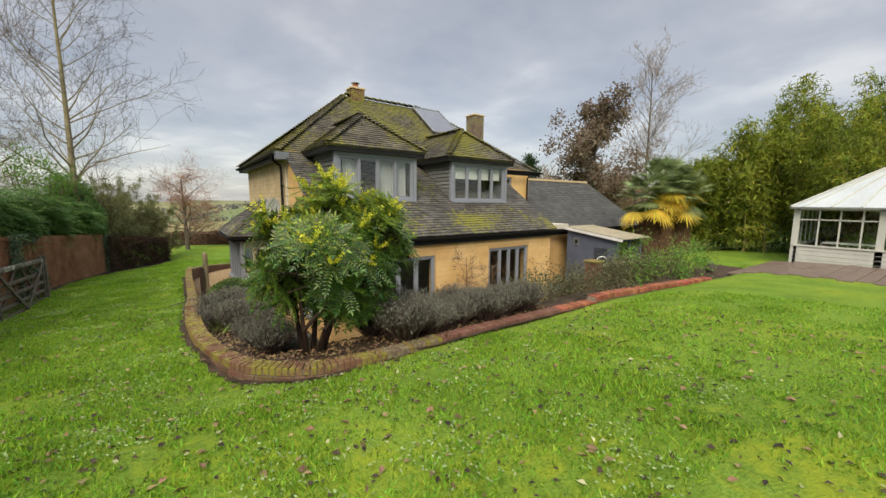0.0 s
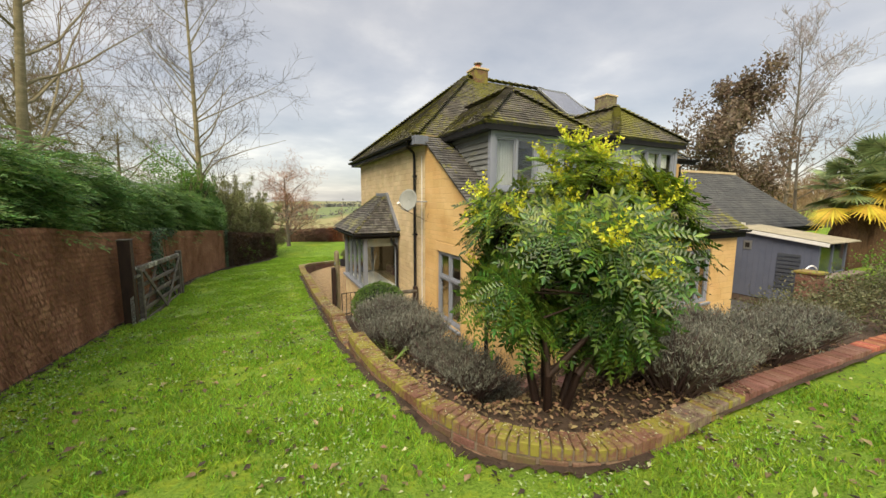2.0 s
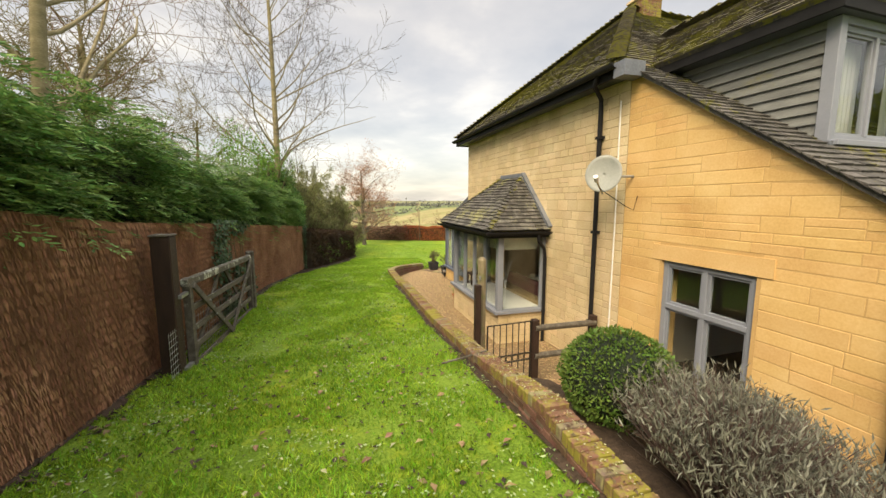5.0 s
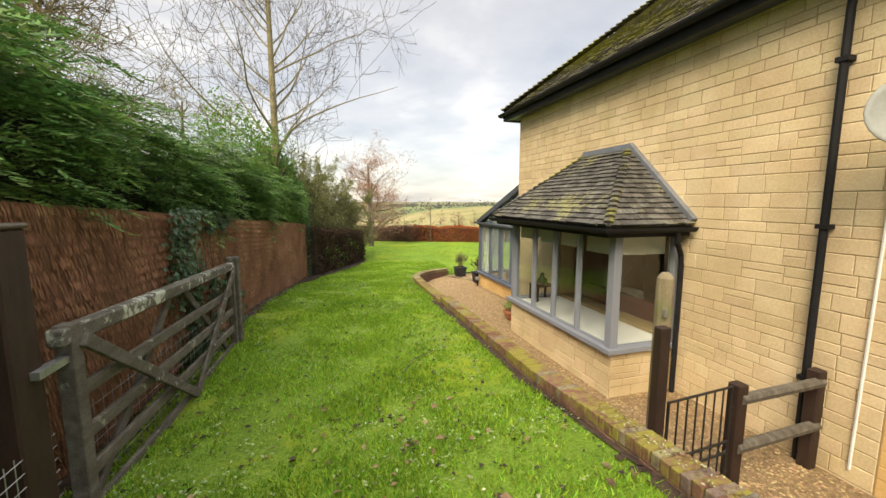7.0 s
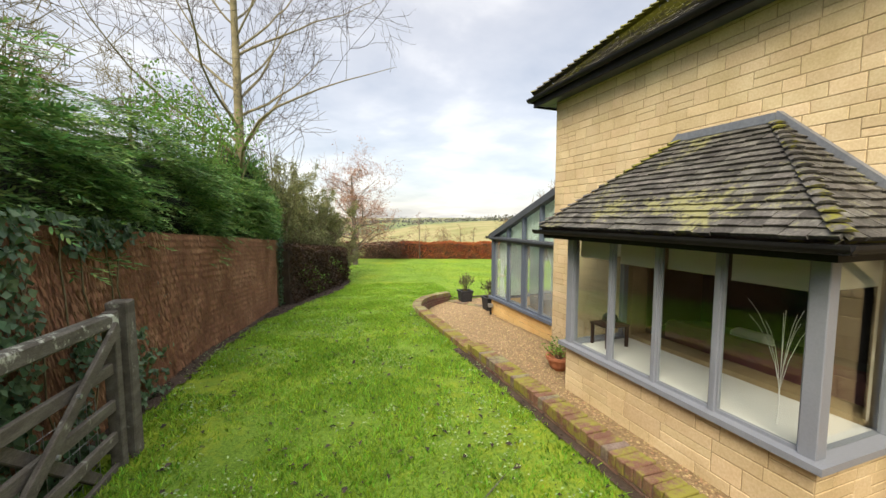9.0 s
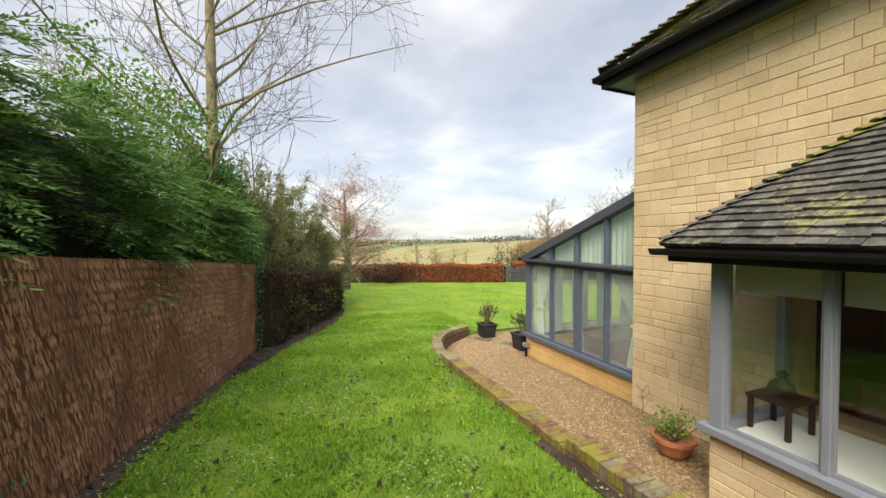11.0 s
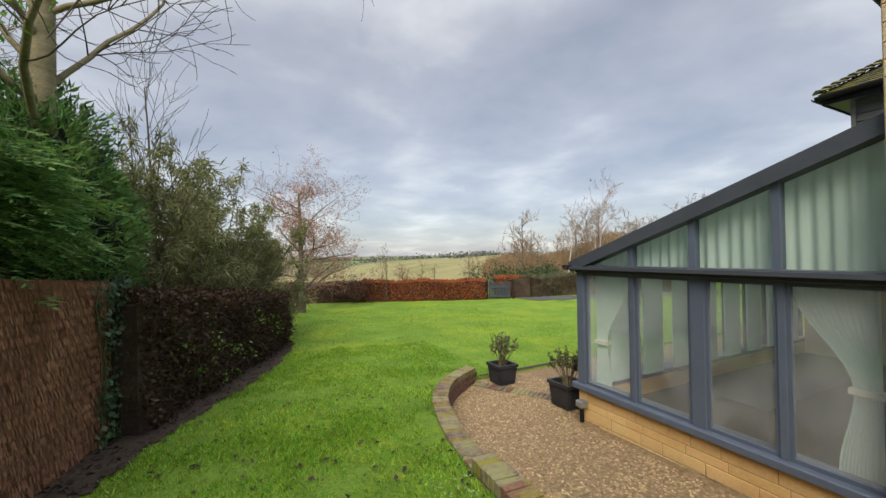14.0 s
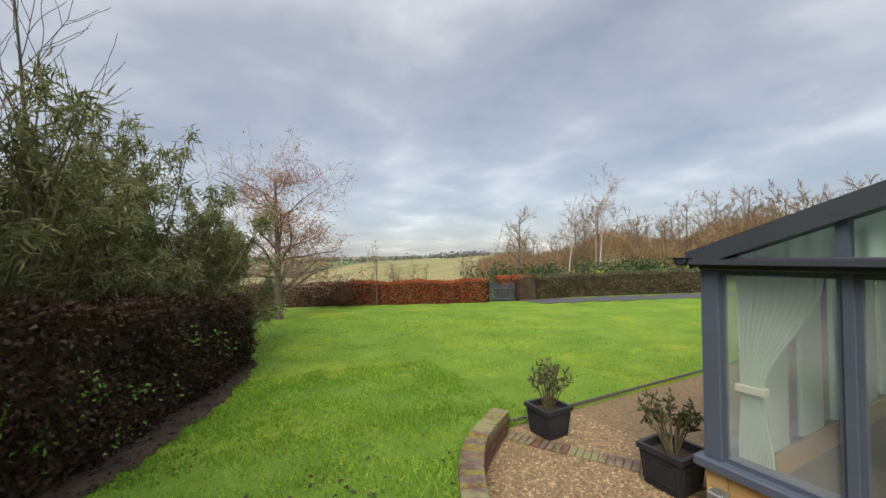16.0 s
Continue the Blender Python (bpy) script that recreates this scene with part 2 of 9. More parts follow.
M["brick_grey"] = surf("brick_grey_brown", [(0.085, 0.058, 0.044), (0.145, 0.102, 0.08), (0.23, 0.175, 0.14)], 6, 60, vary=0.10, bump=0.4, dist=0.012,
                       moss=(0.23, 0.215, 0.10), moss_scale=13, moss_wide=2.0, moss_at=(0.47, 0.57))
M["brick_joint"] = surf("brick_mortar", [(0.11, 0.085, 0.06), (0.21, 0.17, 0.13)], 7, 60, bump=0.3)
M["heather"] = surf("heather_screen", [(0.10, 0.045, 0.022), (0.205, 0.10, 0.054), (0.32, 0.17, 0.095)], 3.0, 26, bump=1.0, dist=0.03,
                    stretch=(14, 14, 1.0), rough=0.95, mix=0.6)
M["heather_twig"] = surf("heather_twig", [(0.12, 0.058, 0.03), (0.25, 0.125, 0.068), (0.40, 0.23, 0.135)], 1.8, 30, vary=0.2, per="island", bump=0, rough=0.95, mix=0.35)
M["oldwood"] = surf("weathered_wood", [(0.05, 0.044, 0.034), (0.10, 0.088, 0.07), (0.17, 0.158, 0.13)], 4, 45, stretch=(4, 1, 4), bump=0.5, dist=0.008,
                    moss=(0.36, 0.37, 0.30), moss_scale=6, moss_at=(0.60, 0.70))
M["oldwood_lichen"] = surf("lichen_wood", [(0.05, 0.045, 0.034), (0.10, 0.092, 0.072), (0.17, 0.16, 0.135)], 4, 45, stretch=(4, 1, 4), bump=0.6, dist=0.01,
                           moss=(0.44, 0.46, 0.38), moss_scale=16, moss_wide=4.0, moss_at=(0.52, 0.58))
M["darkwood"] = surf("dark_stained_wood", [(0.02, 0.012, 0.009), (0.05, 0.028, 0.02)], 4, 50, stretch=(4, 4, 1), bump=0.3, rough=0.6)
M["iron"] = surf("black_iron", [(0.012, 0.011, 0.01), (0.03, 0.026, 0.022)], 8, 80, rough=0.5, bump=0.1)
M["galv"] = surf("galvanised", [(0.25, 0.26, 0.26), (0.42, 0.43, 0.42)], 8, 60, rough=0.45, metal=0.7, bump=0.1)
M["terracotta"] = surf("terracotta", [(0.28, 0.10, 0.05), (0.42, 0.17, 0.09)], 6, 50, bump=0.2)
M["planter"] = surf("lead_look_planter", [(0.018, 0.018, 0.022), (0.04, 0.04, 0.046)], 6, 50, rough=0.55, bump=0.15)
M["soil"] = surf("soil", [(0.024, 0.016, 0.010), (0.055, 0.037, 0.024), (0.095, 0.064, 0.042)], 3, 30, bump=0.8, dist=0.05)
M["gravel"] = surf("gravel_bed", [(0.105, 0.07, 0.036), (0.22, 0.15, 0.08), (0.34, 0.25, 0.14)], 25, 110, bump=1.0, dist=0.02)
M["pebble"] = surf("pebble", [(0.17, 0.11, 0.052), (0.31, 0.215, 0.112), (0.47, 0.36, 0.21)], 20, 60, vary=0.4, per="island", bump=0.1)
M["asphalt"] = surf("asphalt", [(0.06, 0.06, 0.062), (0.10, 0.10, 0.10)], 3, 60, bump=0.2)
M["paving"] = surf("wet_paving", [(0.12, 0.09, 0.07), (0.2, 0.15, 0.12)], 2, 30, rough=0.4, bump=0.2)
M["postwood"] = surf("pale_post_wood", [(0.12, 0.10, 0.06), (0.22, 0.18, 0.11), (0.30, 0.25, 0.16)], 4, 45, stretch=(4, 4, 1), bump=0.4, dist=0.008, moss=(0.16, 0.17, 0.07), moss_scale=4, moss_at=(0.5, 0.65))

# ---- shapes ----
def mesh_of(name, verts, faces, material=None, smooth=False):
    me = bpy.data.meshes.new(name)
    me.from_pydata([tuple(map(float, v)) for v in verts] if not isinstance(verts, list) else verts, [], faces if isinstance(faces, list) else faces.tolist())
    if material:
        me.materials.append(material)
    if smooth:
        me.shade_smooth()
    me.update()
    return me


def put(name, me, parent=None, label="", category="", kind="", group=""):
    ob = new(name, me)
    if parent is not None:
        ob.parent = parent
    return tagged(ob, label, category, group, kind)


def part(name, bm, material, parent, label="", kind="", bevel=0.0, smooth=False):
    """One bmesh becomes one mesh object under a thing or a part."""
    if bevel:
        bmesh.ops.bevel(bm, geom=bm.edges[:], offset=bevel, segments=1, affect="EDGES", clamp_overlap=True)
    bmesh.ops.recalc_face_normals(bm, faces=bm.faces[:])
    me = bpy.data.meshes.new(name)
    bm.to_mesh(me)
    bm.free()
    me.materials.append(material)
    if smooth:
        me.shade_smooth()
    return put(name, me, parent, label, kind=kind)


def thing(name, label, category, at=(0, 0, 0), group="", kind=""):
    ob = new(name)
    ob.location = at
    return tagged(ob, label, category, group, kind)


def box(x0, x1, y0, y1, z0, z1, bm=None):
    bm = bm or bmesh.new()
    v = [bm.verts.new((x, y, z)) for z in (z0, z1) for y in (y0, y1) for x in (x0, x1)]
    for q in ((0, 2, 3, 1), (4, 5, 7, 6), (0, 1, 5, 4), (2, 6, 7, 3), (0, 4, 6, 2), (1, 3, 7, 5)):
        bm.faces.new([v[i] for i in q])
    return bm


def beam(p, q, w, h, bm=None, up=(0, 0, 1)):
    """A square bar from p to q, w wide and h high."""
    bm = bm or bmesh.new()
    p, q = Vector(p), Vector(q)
    d = (q - p).normalized()
    s = d.cross(Vector(up))
    if s.length < 1e-4:
        s = d.cross(Vector((1, 0, 0)))
    s.normalize()
    u = s.cross(d)
    v = [bm.verts.new(c + s * a * w / 2 + u * b * h / 2) for c in (p, q) for a, b in ((-1, -1), (1, -1), (1, 1), (-1, 1))]
    for f in ((0, 3, 2, 1), (4, 5, 6, 7), (0, 1, 5, 4), (1, 2, 6, 5), (2, 3, 7, 6), (3, 0, 4, 7)):
        bm.faces.new([v[i] for i in f])
    return bm


def rod(points, r, bm=None, sides=8):
    """A round bar through the points; r is one radius or one per point."""
    bm = bm or bmesh.new()
    pts = [Vector(p) for p in points]
    rr = r if isinstance(r, (list, tuple)) else [r] * len(pts)
    rings = []
    for i, p in enumerate(pts):
        d = (pts[min(i + 1, len(pts) - 1)] - pts[max(i - 1, 0)]).normalized()
        s = d.cross(Vector((0.13, 0.21, 1)) if abs(d.z) < 0.9 else Vector((1, 0.1, 0))).normalized()
        u = d.cross(s)
        rings.append([bm.verts.new(p + (s * math.cos(a) + u * math.sin(a)) * rr[i]) for a in [2 * math.pi * k / sides for k in range(sides)]])
    for a, b in zip(rings, rings[1:]):
        for k in range(sides):
            bm.faces.new((a[k], a[(k + 1) % sides], b[(k + 1) % sides], b[k]))
    bm.faces.new(rings[0][::-1])
    bm.faces.new(rings[-1])
    return bm


def lathe(profile, cx, cy, bm=None, sides=24):
    bm = bm or bmesh.new()
    rings = [[bm.verts.new((cx + r * math.cos(2 * math.pi * k / sides), cy + r * math.sin(2 * math.pi * k / sides), z)) for k in range(sides)] for r, z in profile]
    for a, b in zip(rings, rings[1:]):
        for k in range(sides):
            bm.faces.new((a[k], a[(k + 1) % sides], b[(k + 1) % sides], b[k]))
    bm.faces.new(rings[0][::-1])
    bm.faces.new(rings[-1])
    return bm


def poly(pts, bm=None):
    bm = bm or bmesh.new()
    bm.faces.new([bm.verts.new(p) for p in pts])
    return bm


def slab(pts, normal, thick, bm=None):
    """A flat polygon with thickness, grown against its normal."""
    bm = bm or bmesh.new()
    n = Vector(normal).normalized() * thick
    a = [bm.verts.new(Vector(p)) for p in pts]
    b = [bm.verts.new(Vector(p) - n) for p in pts]
    bm.faces.new(a)
    bm.faces.new(b[::-1])
    for i in range(len(a)):
        j = (i + 1) % len(a)
        bm.faces.new((a[i], b[i], b[j], a[j]))
    return bm


def wall_with_holes(along, at, thick, u0, u1, z0, z1, holes, bm=None):
    """A straight wall along 'x' or 'y' with rectangular openings (u0, u1, z0, z1) cut right through."""
    bm = bm or bmesh.new()
    us = sorted({u0, u1, *[h[0] for h in holes], *[h[1] for h in holes]})
    zs = sorted({z0, z1, *[h[2] for h in holes], *[h[3] for h in holes]})
    us = [u for u in us if u0 <= u <= u1]
    zs = [z for z in zs if z0 <= z <= z1]
    for a, b in zip(us, us[1:]):
        for c, d in zip(zs, zs[1:]):
            um, zm = (a + b) / 2, (c + d) / 2
            if any(h[0] < um < h[1] and h[2] < zm < h[3] for h in holes):
                continue
            if along == "y":
                box(at, at + thick, a, b, c, d, bm)
            else:
                box(a, b, at, at + thick, c, d, bm)
    bmesh.ops.remove_doubles(bm, verts=bm.verts[:], dist=1e-5)
    return bm


def courses(rng, u0, u1, z0, z1, holes, top=None, hmin=0.09, hmax=0.20, wmin=0.2, wmax=0.52, joint=0.006):
    """Irregular coursed ashlar: quads (four (u, z) corners). top(u) bounds the wall above."""
    out = []
    z = z0
    while z < z1 - 0.03:
        h = min(rng.uniform(hmin, hmax), z1 - z)
        if z1 - z - h < 0.05:
            h = z1 - z
        a, b = z + joint / 2, z + h - joint / 2
        spans = [(u0, u1)]
        for hu0, hu1, hz0, hz1 in holes:
            if hz0 < z + h - 0.01 and hz1 > z + 0.01:
                nxt = []
                for s, e in spans:
                    if hu1 <= s or hu0 >= e:
                        nxt.append((s, e))
                    else:
                        if hu0 > s:
                            nxt.append((s, hu0))
                        if hu1 < e:
                            nxt.append((hu1, e))
                spans = nxt
        for s, e in spans:
            u = s
            while u < e - 0.02:
                w = rng.uniform(wmin, wmax)
                if e - u - w < wmin * 0.7:
                    w = e - u
                p, q = u + joint / 2, u + w - joint / 2
                rows = [(a, b)]
                if h > 0.17 and rng.random() < 0.3:
                    c = a + (b - a) * rng.uniform(0.4, 0.6)
                    rows = [(a, c - joint / 2), (c + joint / 2, b)]
                for c, d in rows:
                    quad = [(p, c), (q, c), (q, d), (p, d)]
                    if top:
                        if max(top(p), top(q)) < c + 0.02:
                            continue
                        tp_, tq_ = top(p), top(q)
                        pp_, qq_ = p, q
                        if tp_ < c + 0.006:
                            pp_ = p + (q - p) * (c + 0.006 - tp_) / (tq_ - tp_)
                        if tq_ < c + 0.006:
                            qq_ = q + (p - q) * (c + 0.006 - tq_) / (tp_ - tq_)
                        if abs(qq_ - pp_) < 0.03:
                            continue
                        quad = [(pp_, c), (qq_, c), (qq_, min(d, top(qq_))), (pp_, min(d, top(pp_)))]
                    out.append(quad)
                u += w
        z += h
    return out


def block_geo(quad, along, at, out, depth, proud, bev=0.006):
    """Vertices and faces of one bevelled block: 'along' the wall axis, facing 'out' (-1 or 1)."""
    (a, b, c, d) = quad
    cu, cz = sum(p[0] for p in quad) / 4, sum(p[1] for p in quad) / 4
    def shrink(p):
        return (p[0] + math.copysign(min(bev, abs(cu - p[0]) * 0.5), cu - p[0]), p[1] + math.copysign(min(bev, abs(cz - p[1]) * 0.5), cz - p[1]))
    rings = [[(p, at - out * depth) for p in quad], [(p, at + out * (proud - bev * 0.7)) for p in quad], [(shrink(p), at + out * proud) for p in quad]]
    verts = []
    for ring in rings:
        for (u, z), n in ring:
            verts.append((n, u, z) if along == "y" else (u, n, z))
    faces = [(8, 9, 10, 11)]
    for k in (0, 4):
        for i in range(4):
            j = (i + 1) % 4
            faces.append((k + i, k + j, k + 4 + j, k + 4 + i))
    return verts, faces


def lay_blocks(quads, along, at, out, parent, name, mat_single, mat_joined, limit=300, key=None, proud=(0.003, 0.008), depth=0.02, rng=None):
    """The nearest blocks as parts of their own, the rest joined."""
    rng = rng or random.Random(5)
    if key:
        quads = sorted(quads, key=key)
    jv, jf = [], []
    for i, q in enumerate(quads):
        v, f = block_geo(q, along, at, out, depth, rng.uniform(*proud))
        if i < limit:
            put(name, mesh_of(name, v, f, mat_single), parent)
        else:
            k = len(jv)
            jv += v
            jf += [tuple(k + c for c in g) for g in f]
    if jv:
        put(name + "_courses", mesh_of(name + "_courses", jv, jf, mat_joined), parent, kind="stuff")


def lay_tiles(origin, along, upslope, width_left, width_right, length, parent, material, rng, tile_w=0.17, gauge=0.10, thick=0.014,
              singles=0, joined=None, name="tile"):
    """Rows of plain tiles on a slope. origin: eave point at u=0; along, upslope: unit vectors; width_left/right(v): span at height v."""
    o, a, s = Vector(origin), Vector(along).normalized(), Vector(upslope).normalized()
    n = a.cross(s).normalized()
    if n.z < 0:
        n = -n
    jv, jf, count = [], [], 0
    rows = int(length / gauge)
    for r in range(rows):
        v = r * gauge
        l0, r0 = width_left(v), width_right(v)
        u = l0 - (tile_w / 2 if r % 2 else 0)
        while u < r0 - 0.01:
            p, q = max(u, l0) + 0.002, min(u + tile_w, r0) - 0.002
            u += tile_w
            if q - p < 0.03:
                continue
            lift = thick + rng.uniform(0, 0.009)
            dv = rng.uniform(-0.008, 0.008)
            skew = rng.uniform(-0.004, 0.004)
            up = gauge * 1.12
            base = o + a * p + s * (v + dv)
            ww = a * (q - p)
            t0, t1 = base + n * (lift + 0.008), base + ww + n * (lift + 0.008 + skew)
            t2, t3 = base + ww + s * up + n * 0.006, base + s * up + n * 0.006
            b0, b1 = base - n * 0.004, base + ww - n * 0.004
            vv = [tuple(c) for c in (t0, t1, t2, t3, b0, b1)]
            ff = [(0, 1, 2, 3), (4, 5, 1, 0), (5, 2, 1), (4, 0, 3)]
            if count < singles:
                put(name, mesh_of(name, vv, ff, material), parent)
            else:
                k = len(jv)
                jv += vv
                jf += [tuple(k + c for c in g) for g in ff]
            count += 1
    if jv:
        put(name + "_rows", mesh_of(name + "_rows", jv, jf, joined or material), parent, kind="stuff")


def hip_tiles(p, q, parent, material, rng, r=0.12, gauge=0.13, name="hip_tile"):
    """Bonnet tiles that climb a hip or ridge from p to q, overlapping."""
    p, q = Vector(p), Vector(q)
    d = (q - p).normalized()
    s = d.cross(Vector((0, 0, 1))).normalized()
    u = s.cross(d)
    count = int((q - p).length / gauge)
    jv, jf = [], []
    for i in range(count):
        c = p + d * (i * gauge)
        k = len(jv)
        for e, lift, rr in ((0, 0.035, r), (1, 0.0, r * 0.85)):
            for g in range(5):
                ang = math.pi * (0.08 + 0.84 * g / 4)
                jv.append(tuple(c + d * e * gauge * 1.15 + s * math.cos(ang) * rr * 1.25 + u * (math.sin(ang) * rr * 0.62 + lift + rng.uniform(-0.004, 0.004))))
        for g in range(4):
            jf.append((k + g, k + g + 1, k + 6 + g, k + 5 + g))
        jf.append((k, k + 1, k + 2, k + 3, k + 4))
    put(name + "s", mesh_of(name, jv, jf, material), parent, kind="stuff")

# ---- ground ----
PY = (-60, -5, 0, 2.6, 3.6, 5.85, 9, 10.5, 13, 18, 20.4, 24, 28, 35, 41, 60, 110, 220, 420, 700, 1200, 2200)
PZ = (1.2, 0.6, 0.42, 0.24, 0.15, -0.07, -0.38, -0.52, -0.75, -0.93, -1.10, -1.40, -1.68, -1.92, -2.05, -3.3, -6.0, -9, -14, -20, -22, -10)


def smooth(a, b, x):
    t = min(1.0, max(0.0, (x - a) / (b - a)))
    return t * t * (3 - 2 * t)


def lawn_z(x, y):
    """Height of the lawn and the land beyond."""
    z = float(np.interp(y, PY, PZ))
    k = smooth(0.4, 3.0, x) * smooth(19.5, 22.5, y) * (1 - smooth(26, 31, y))
    z += k * (-1.64 - 0.02 * max(0.0, y - 23.5) - z)
    z -= (0.14 + 0.07 * (1 - smooth(5.0, 8.0, x))) * smooth(3.0, 4.4, y) * (1 - smooth(5.0, 6.2, y)) * smooth(-1.2, 0.4, x)
    e = smooth(9, 15, x) * (1 - smooth(1, 9, y))
    z += e * (0.02 - z) * 0.7
    z += smooth(14, 60, x) * smooth(24, 60, y) * min(9.0, 0.05 * max(0, x - 14) + 0.02 * max(0, y - 30))
    if abs(x) < 30 and -10 < y < 45:
        z += 0.025 * noise.noise((x * 0.35, y * 0.35, 0.0)) + 0.012 * noise.noise((x * 1.1, y * 1.1, 3.0))
    if y > 500:
        z += 4 * noise.noise((x * 0.0012, y * 0.0012, 1.0)) * smooth(500, 1500, y)
    return z


# centre line of the brick edging wall, from its far north end round to the east
EDGE = [(2.30, 23.42), (1.60, 22.85), (1.05, 22.05), (0.68, 21.1), (0.47, 20.2), (0.38, 19.2), (0.33, 17.8), (0.30, 16.7), (0.28, 14.5), (0.26, 12.0), (0.20, 10.0),
        (0.15, 8.6), (0.16, 7.7), (0.19, 6.9), (0.26, 6.3), (0.39, 5.7), (0.55, 5.25), (0.77, 4.92), (1.12, 4.66), (1.45, 4.55), (2.0, 4.55), (2.6, 4.61), (3.4, 4.66), (5.2, 4.66), (7.05, 4.62), (9.3, 4.42), (11.4, 4.05)]
INNER = EDGE + [(13.5, 3.9), (15.4, 4.6), (15.6, 8.0), (22.5, 8.0), (22.5, 20.0), (14.5, 23.42)]


def inside(x, y, ring):
    c = False
    for (x0, y0), (x1, y1) in zip(ring, ring[1:] + ring[:1]):
        if (y0 > y) != (y1 > y) and x < (x1 - x0) * (y - y0) / (y1 - y0) + x0:
            c = not c
    return c


def spread(stops):
    out = []
    for a, b, step in stops:
        out += list(np.arange(a, b, step))
    return out + [stops[-1][1]]


GX = spread([(-2600, -400, 300), (-400, -60, 40), (-60, -8, 4), (-8, -0.4, 0.4), (-0.4, 3.2, 0.1), (3.2, 17, 0.5), (17, 61, 4), (61, 401, 34), (401, 2601, 275)])
GY = spread([(-300, -60, 60), (-60, -8, 4), (-8, 3.4, 0.4), (3.4, 5.6, 0.1), (5.6, 19, 0.3), (19, 24, 0.1), (24, 44, 0.6), (44, 104, 5), (104, 404, 25), (404, 2804, 200)])
gv, gf = [], []
for y in GY:
    for x in GX:
        z = lawn_z(x, y)
        if inside(x, y, INNER):
            z -= 1.6
        gv.append((x, y, z))
W = len(GX)
for j in range(len(GY) - 1):
    for i in range(W - 1):
        gf.append((j * W + i, j * W + i + 1, (j + 1) * W + i + 1, (j + 1) * W + i))


def ground_material():
    """Mown winter lawn near the house, stubble and pasture in the fields beyond the hedge."""
    m = surf("lawn", [(0.065, 0.125, 0.012), (0.14, 0.24, 0.026), (0.235, 0.35, 0.055)], 1.3, 42, bump=1.0, dist=0.04, rough=0.9, mix=0.7,
             moss=(0.25, 0.315, 0.026), moss_scale=7, moss_wide=0.5, moss_at=(0.5, 0.62), spec=0.15)
    n, l = m.node_tree.nodes, m.node_tree.links
    b = n["Principled BSDF"]
    near = b.inputs["Base Color"].links[0].from_socket
    geo = n.new("ShaderNodeNewGeometry")
    sep = n.new("ShaderNodeSeparateXYZ"); l.new(geo.outputs["Position"], sep.inputs[0])
    vor = n.new("ShaderNodeTexVoronoi"); vor.inputs["Scale"].default_value = 0.006
    l.new(geo.outputs["Position"], vor.inputs["Vector"])
    cr = n.new("ShaderNodeValToRGB")
    for i, (p, c) in enumerate(((0.0, (0.20, 0.20, 0.095)), (0.35, (0.14, 0.175, 0.075)), (0.6, (0.24, 0.215, 0.12)), (0.8, (0.13, 0.13, 0.075)))):
        e = cr.color_ramp.elements[i] if i < 2 else cr.color_ramp.elements.new(p)
        e.position, e.color = p, (*c, 1)
    cr.color_ramp.interpolation = "CONSTANT"
    sc = n.new("ShaderNodeSeparateColor"); l.new(vor.outputs["Color"], sc.inputs[0]); l.new(sc.outputs[0], cr.inputs[0])
    stub = n.new("ShaderNodeTexNoise"); stub.inputs["Scale"].default_value = 0.08; stub.inputs["Detail"].default_value = 6
    l.new(geo.outputs["Position"], stub.inputs["Vector"])
    sr = n.new("ShaderNodeValToRGB")
    sr.color_ramp.elements[0].position, sr.color_ramp.elements[0].color = 0.35, (0.19, 0.19, 0.075, 1)
    sr.color_ramp.elements[1].position, sr.color_ramp.elements[1].color = 0.65, (0.29, 0.25, 0.125, 1)
    l.new(stub.outputs[0], sr.inputs[0])
    far = n.new("ShaderNodeMapRange"); far.inputs["From Min"].default_value, far.inputs["From Max"].default_value = 215, 225
    l.new(sep.outputs[1], far.inputs[0])
    mf = n.new("ShaderNodeMix"); mf.data_type = "RGBA"
    l.new(far.outputs[0], mf.inputs[0]); l.new(sr.outputs[0], mf.inputs[6]); l.new(cr.outputs[0], mf.inputs[7])
    edge = n.new("ShaderNodeMapRange"); edge.inputs["From Min"].default_value, edge.inputs["From Max"].default_value = 43, 45
    l.new(sep.outputs[1], edge.inputs[0])
    mx = n.new("ShaderNodeMix"); mx.data_type = "RGBA"
    l.new(edge.outputs[0], mx.inputs[0]); l.new(near, mx.inputs[6]); l.new(mf.outputs[2], mx.inputs[7])
    l.new(mx.outputs[2], b.inputs["Base Color"])
    return m


M["lawn"] = ground_material()
put("ground", mesh_of("ground", gv, gf, M["lawn"], smooth=True), label="bright green mown lawn running down to open fields", category="lawn", kind="structure")


def bed_z(x, y):
    """Soil of the planting bed: level with the edging wall, falling to the foot of the house."""
    if y > 10.4:
        return -1.5 + 0.75 * (1 - smooth(10.4, 11.2, y)) * (1 - smooth(0.6, 1.8, x)) - 0.01 * (y - 10.4)
    south = (y - 4.75) / 2.75
    west = (x - 0.4) / 1.7
    d = max(0.0, min(south if x > 0.9 else 9, west if y > 5.0 else 9, 1.0))
    top = max(lawn_z(x, y) - 0.05, -0.10) if y < 6.2 else lawn_z(x, y) - 0.05
    return top + (-1.42 - top) * smooth(0.15, 1.0, d)


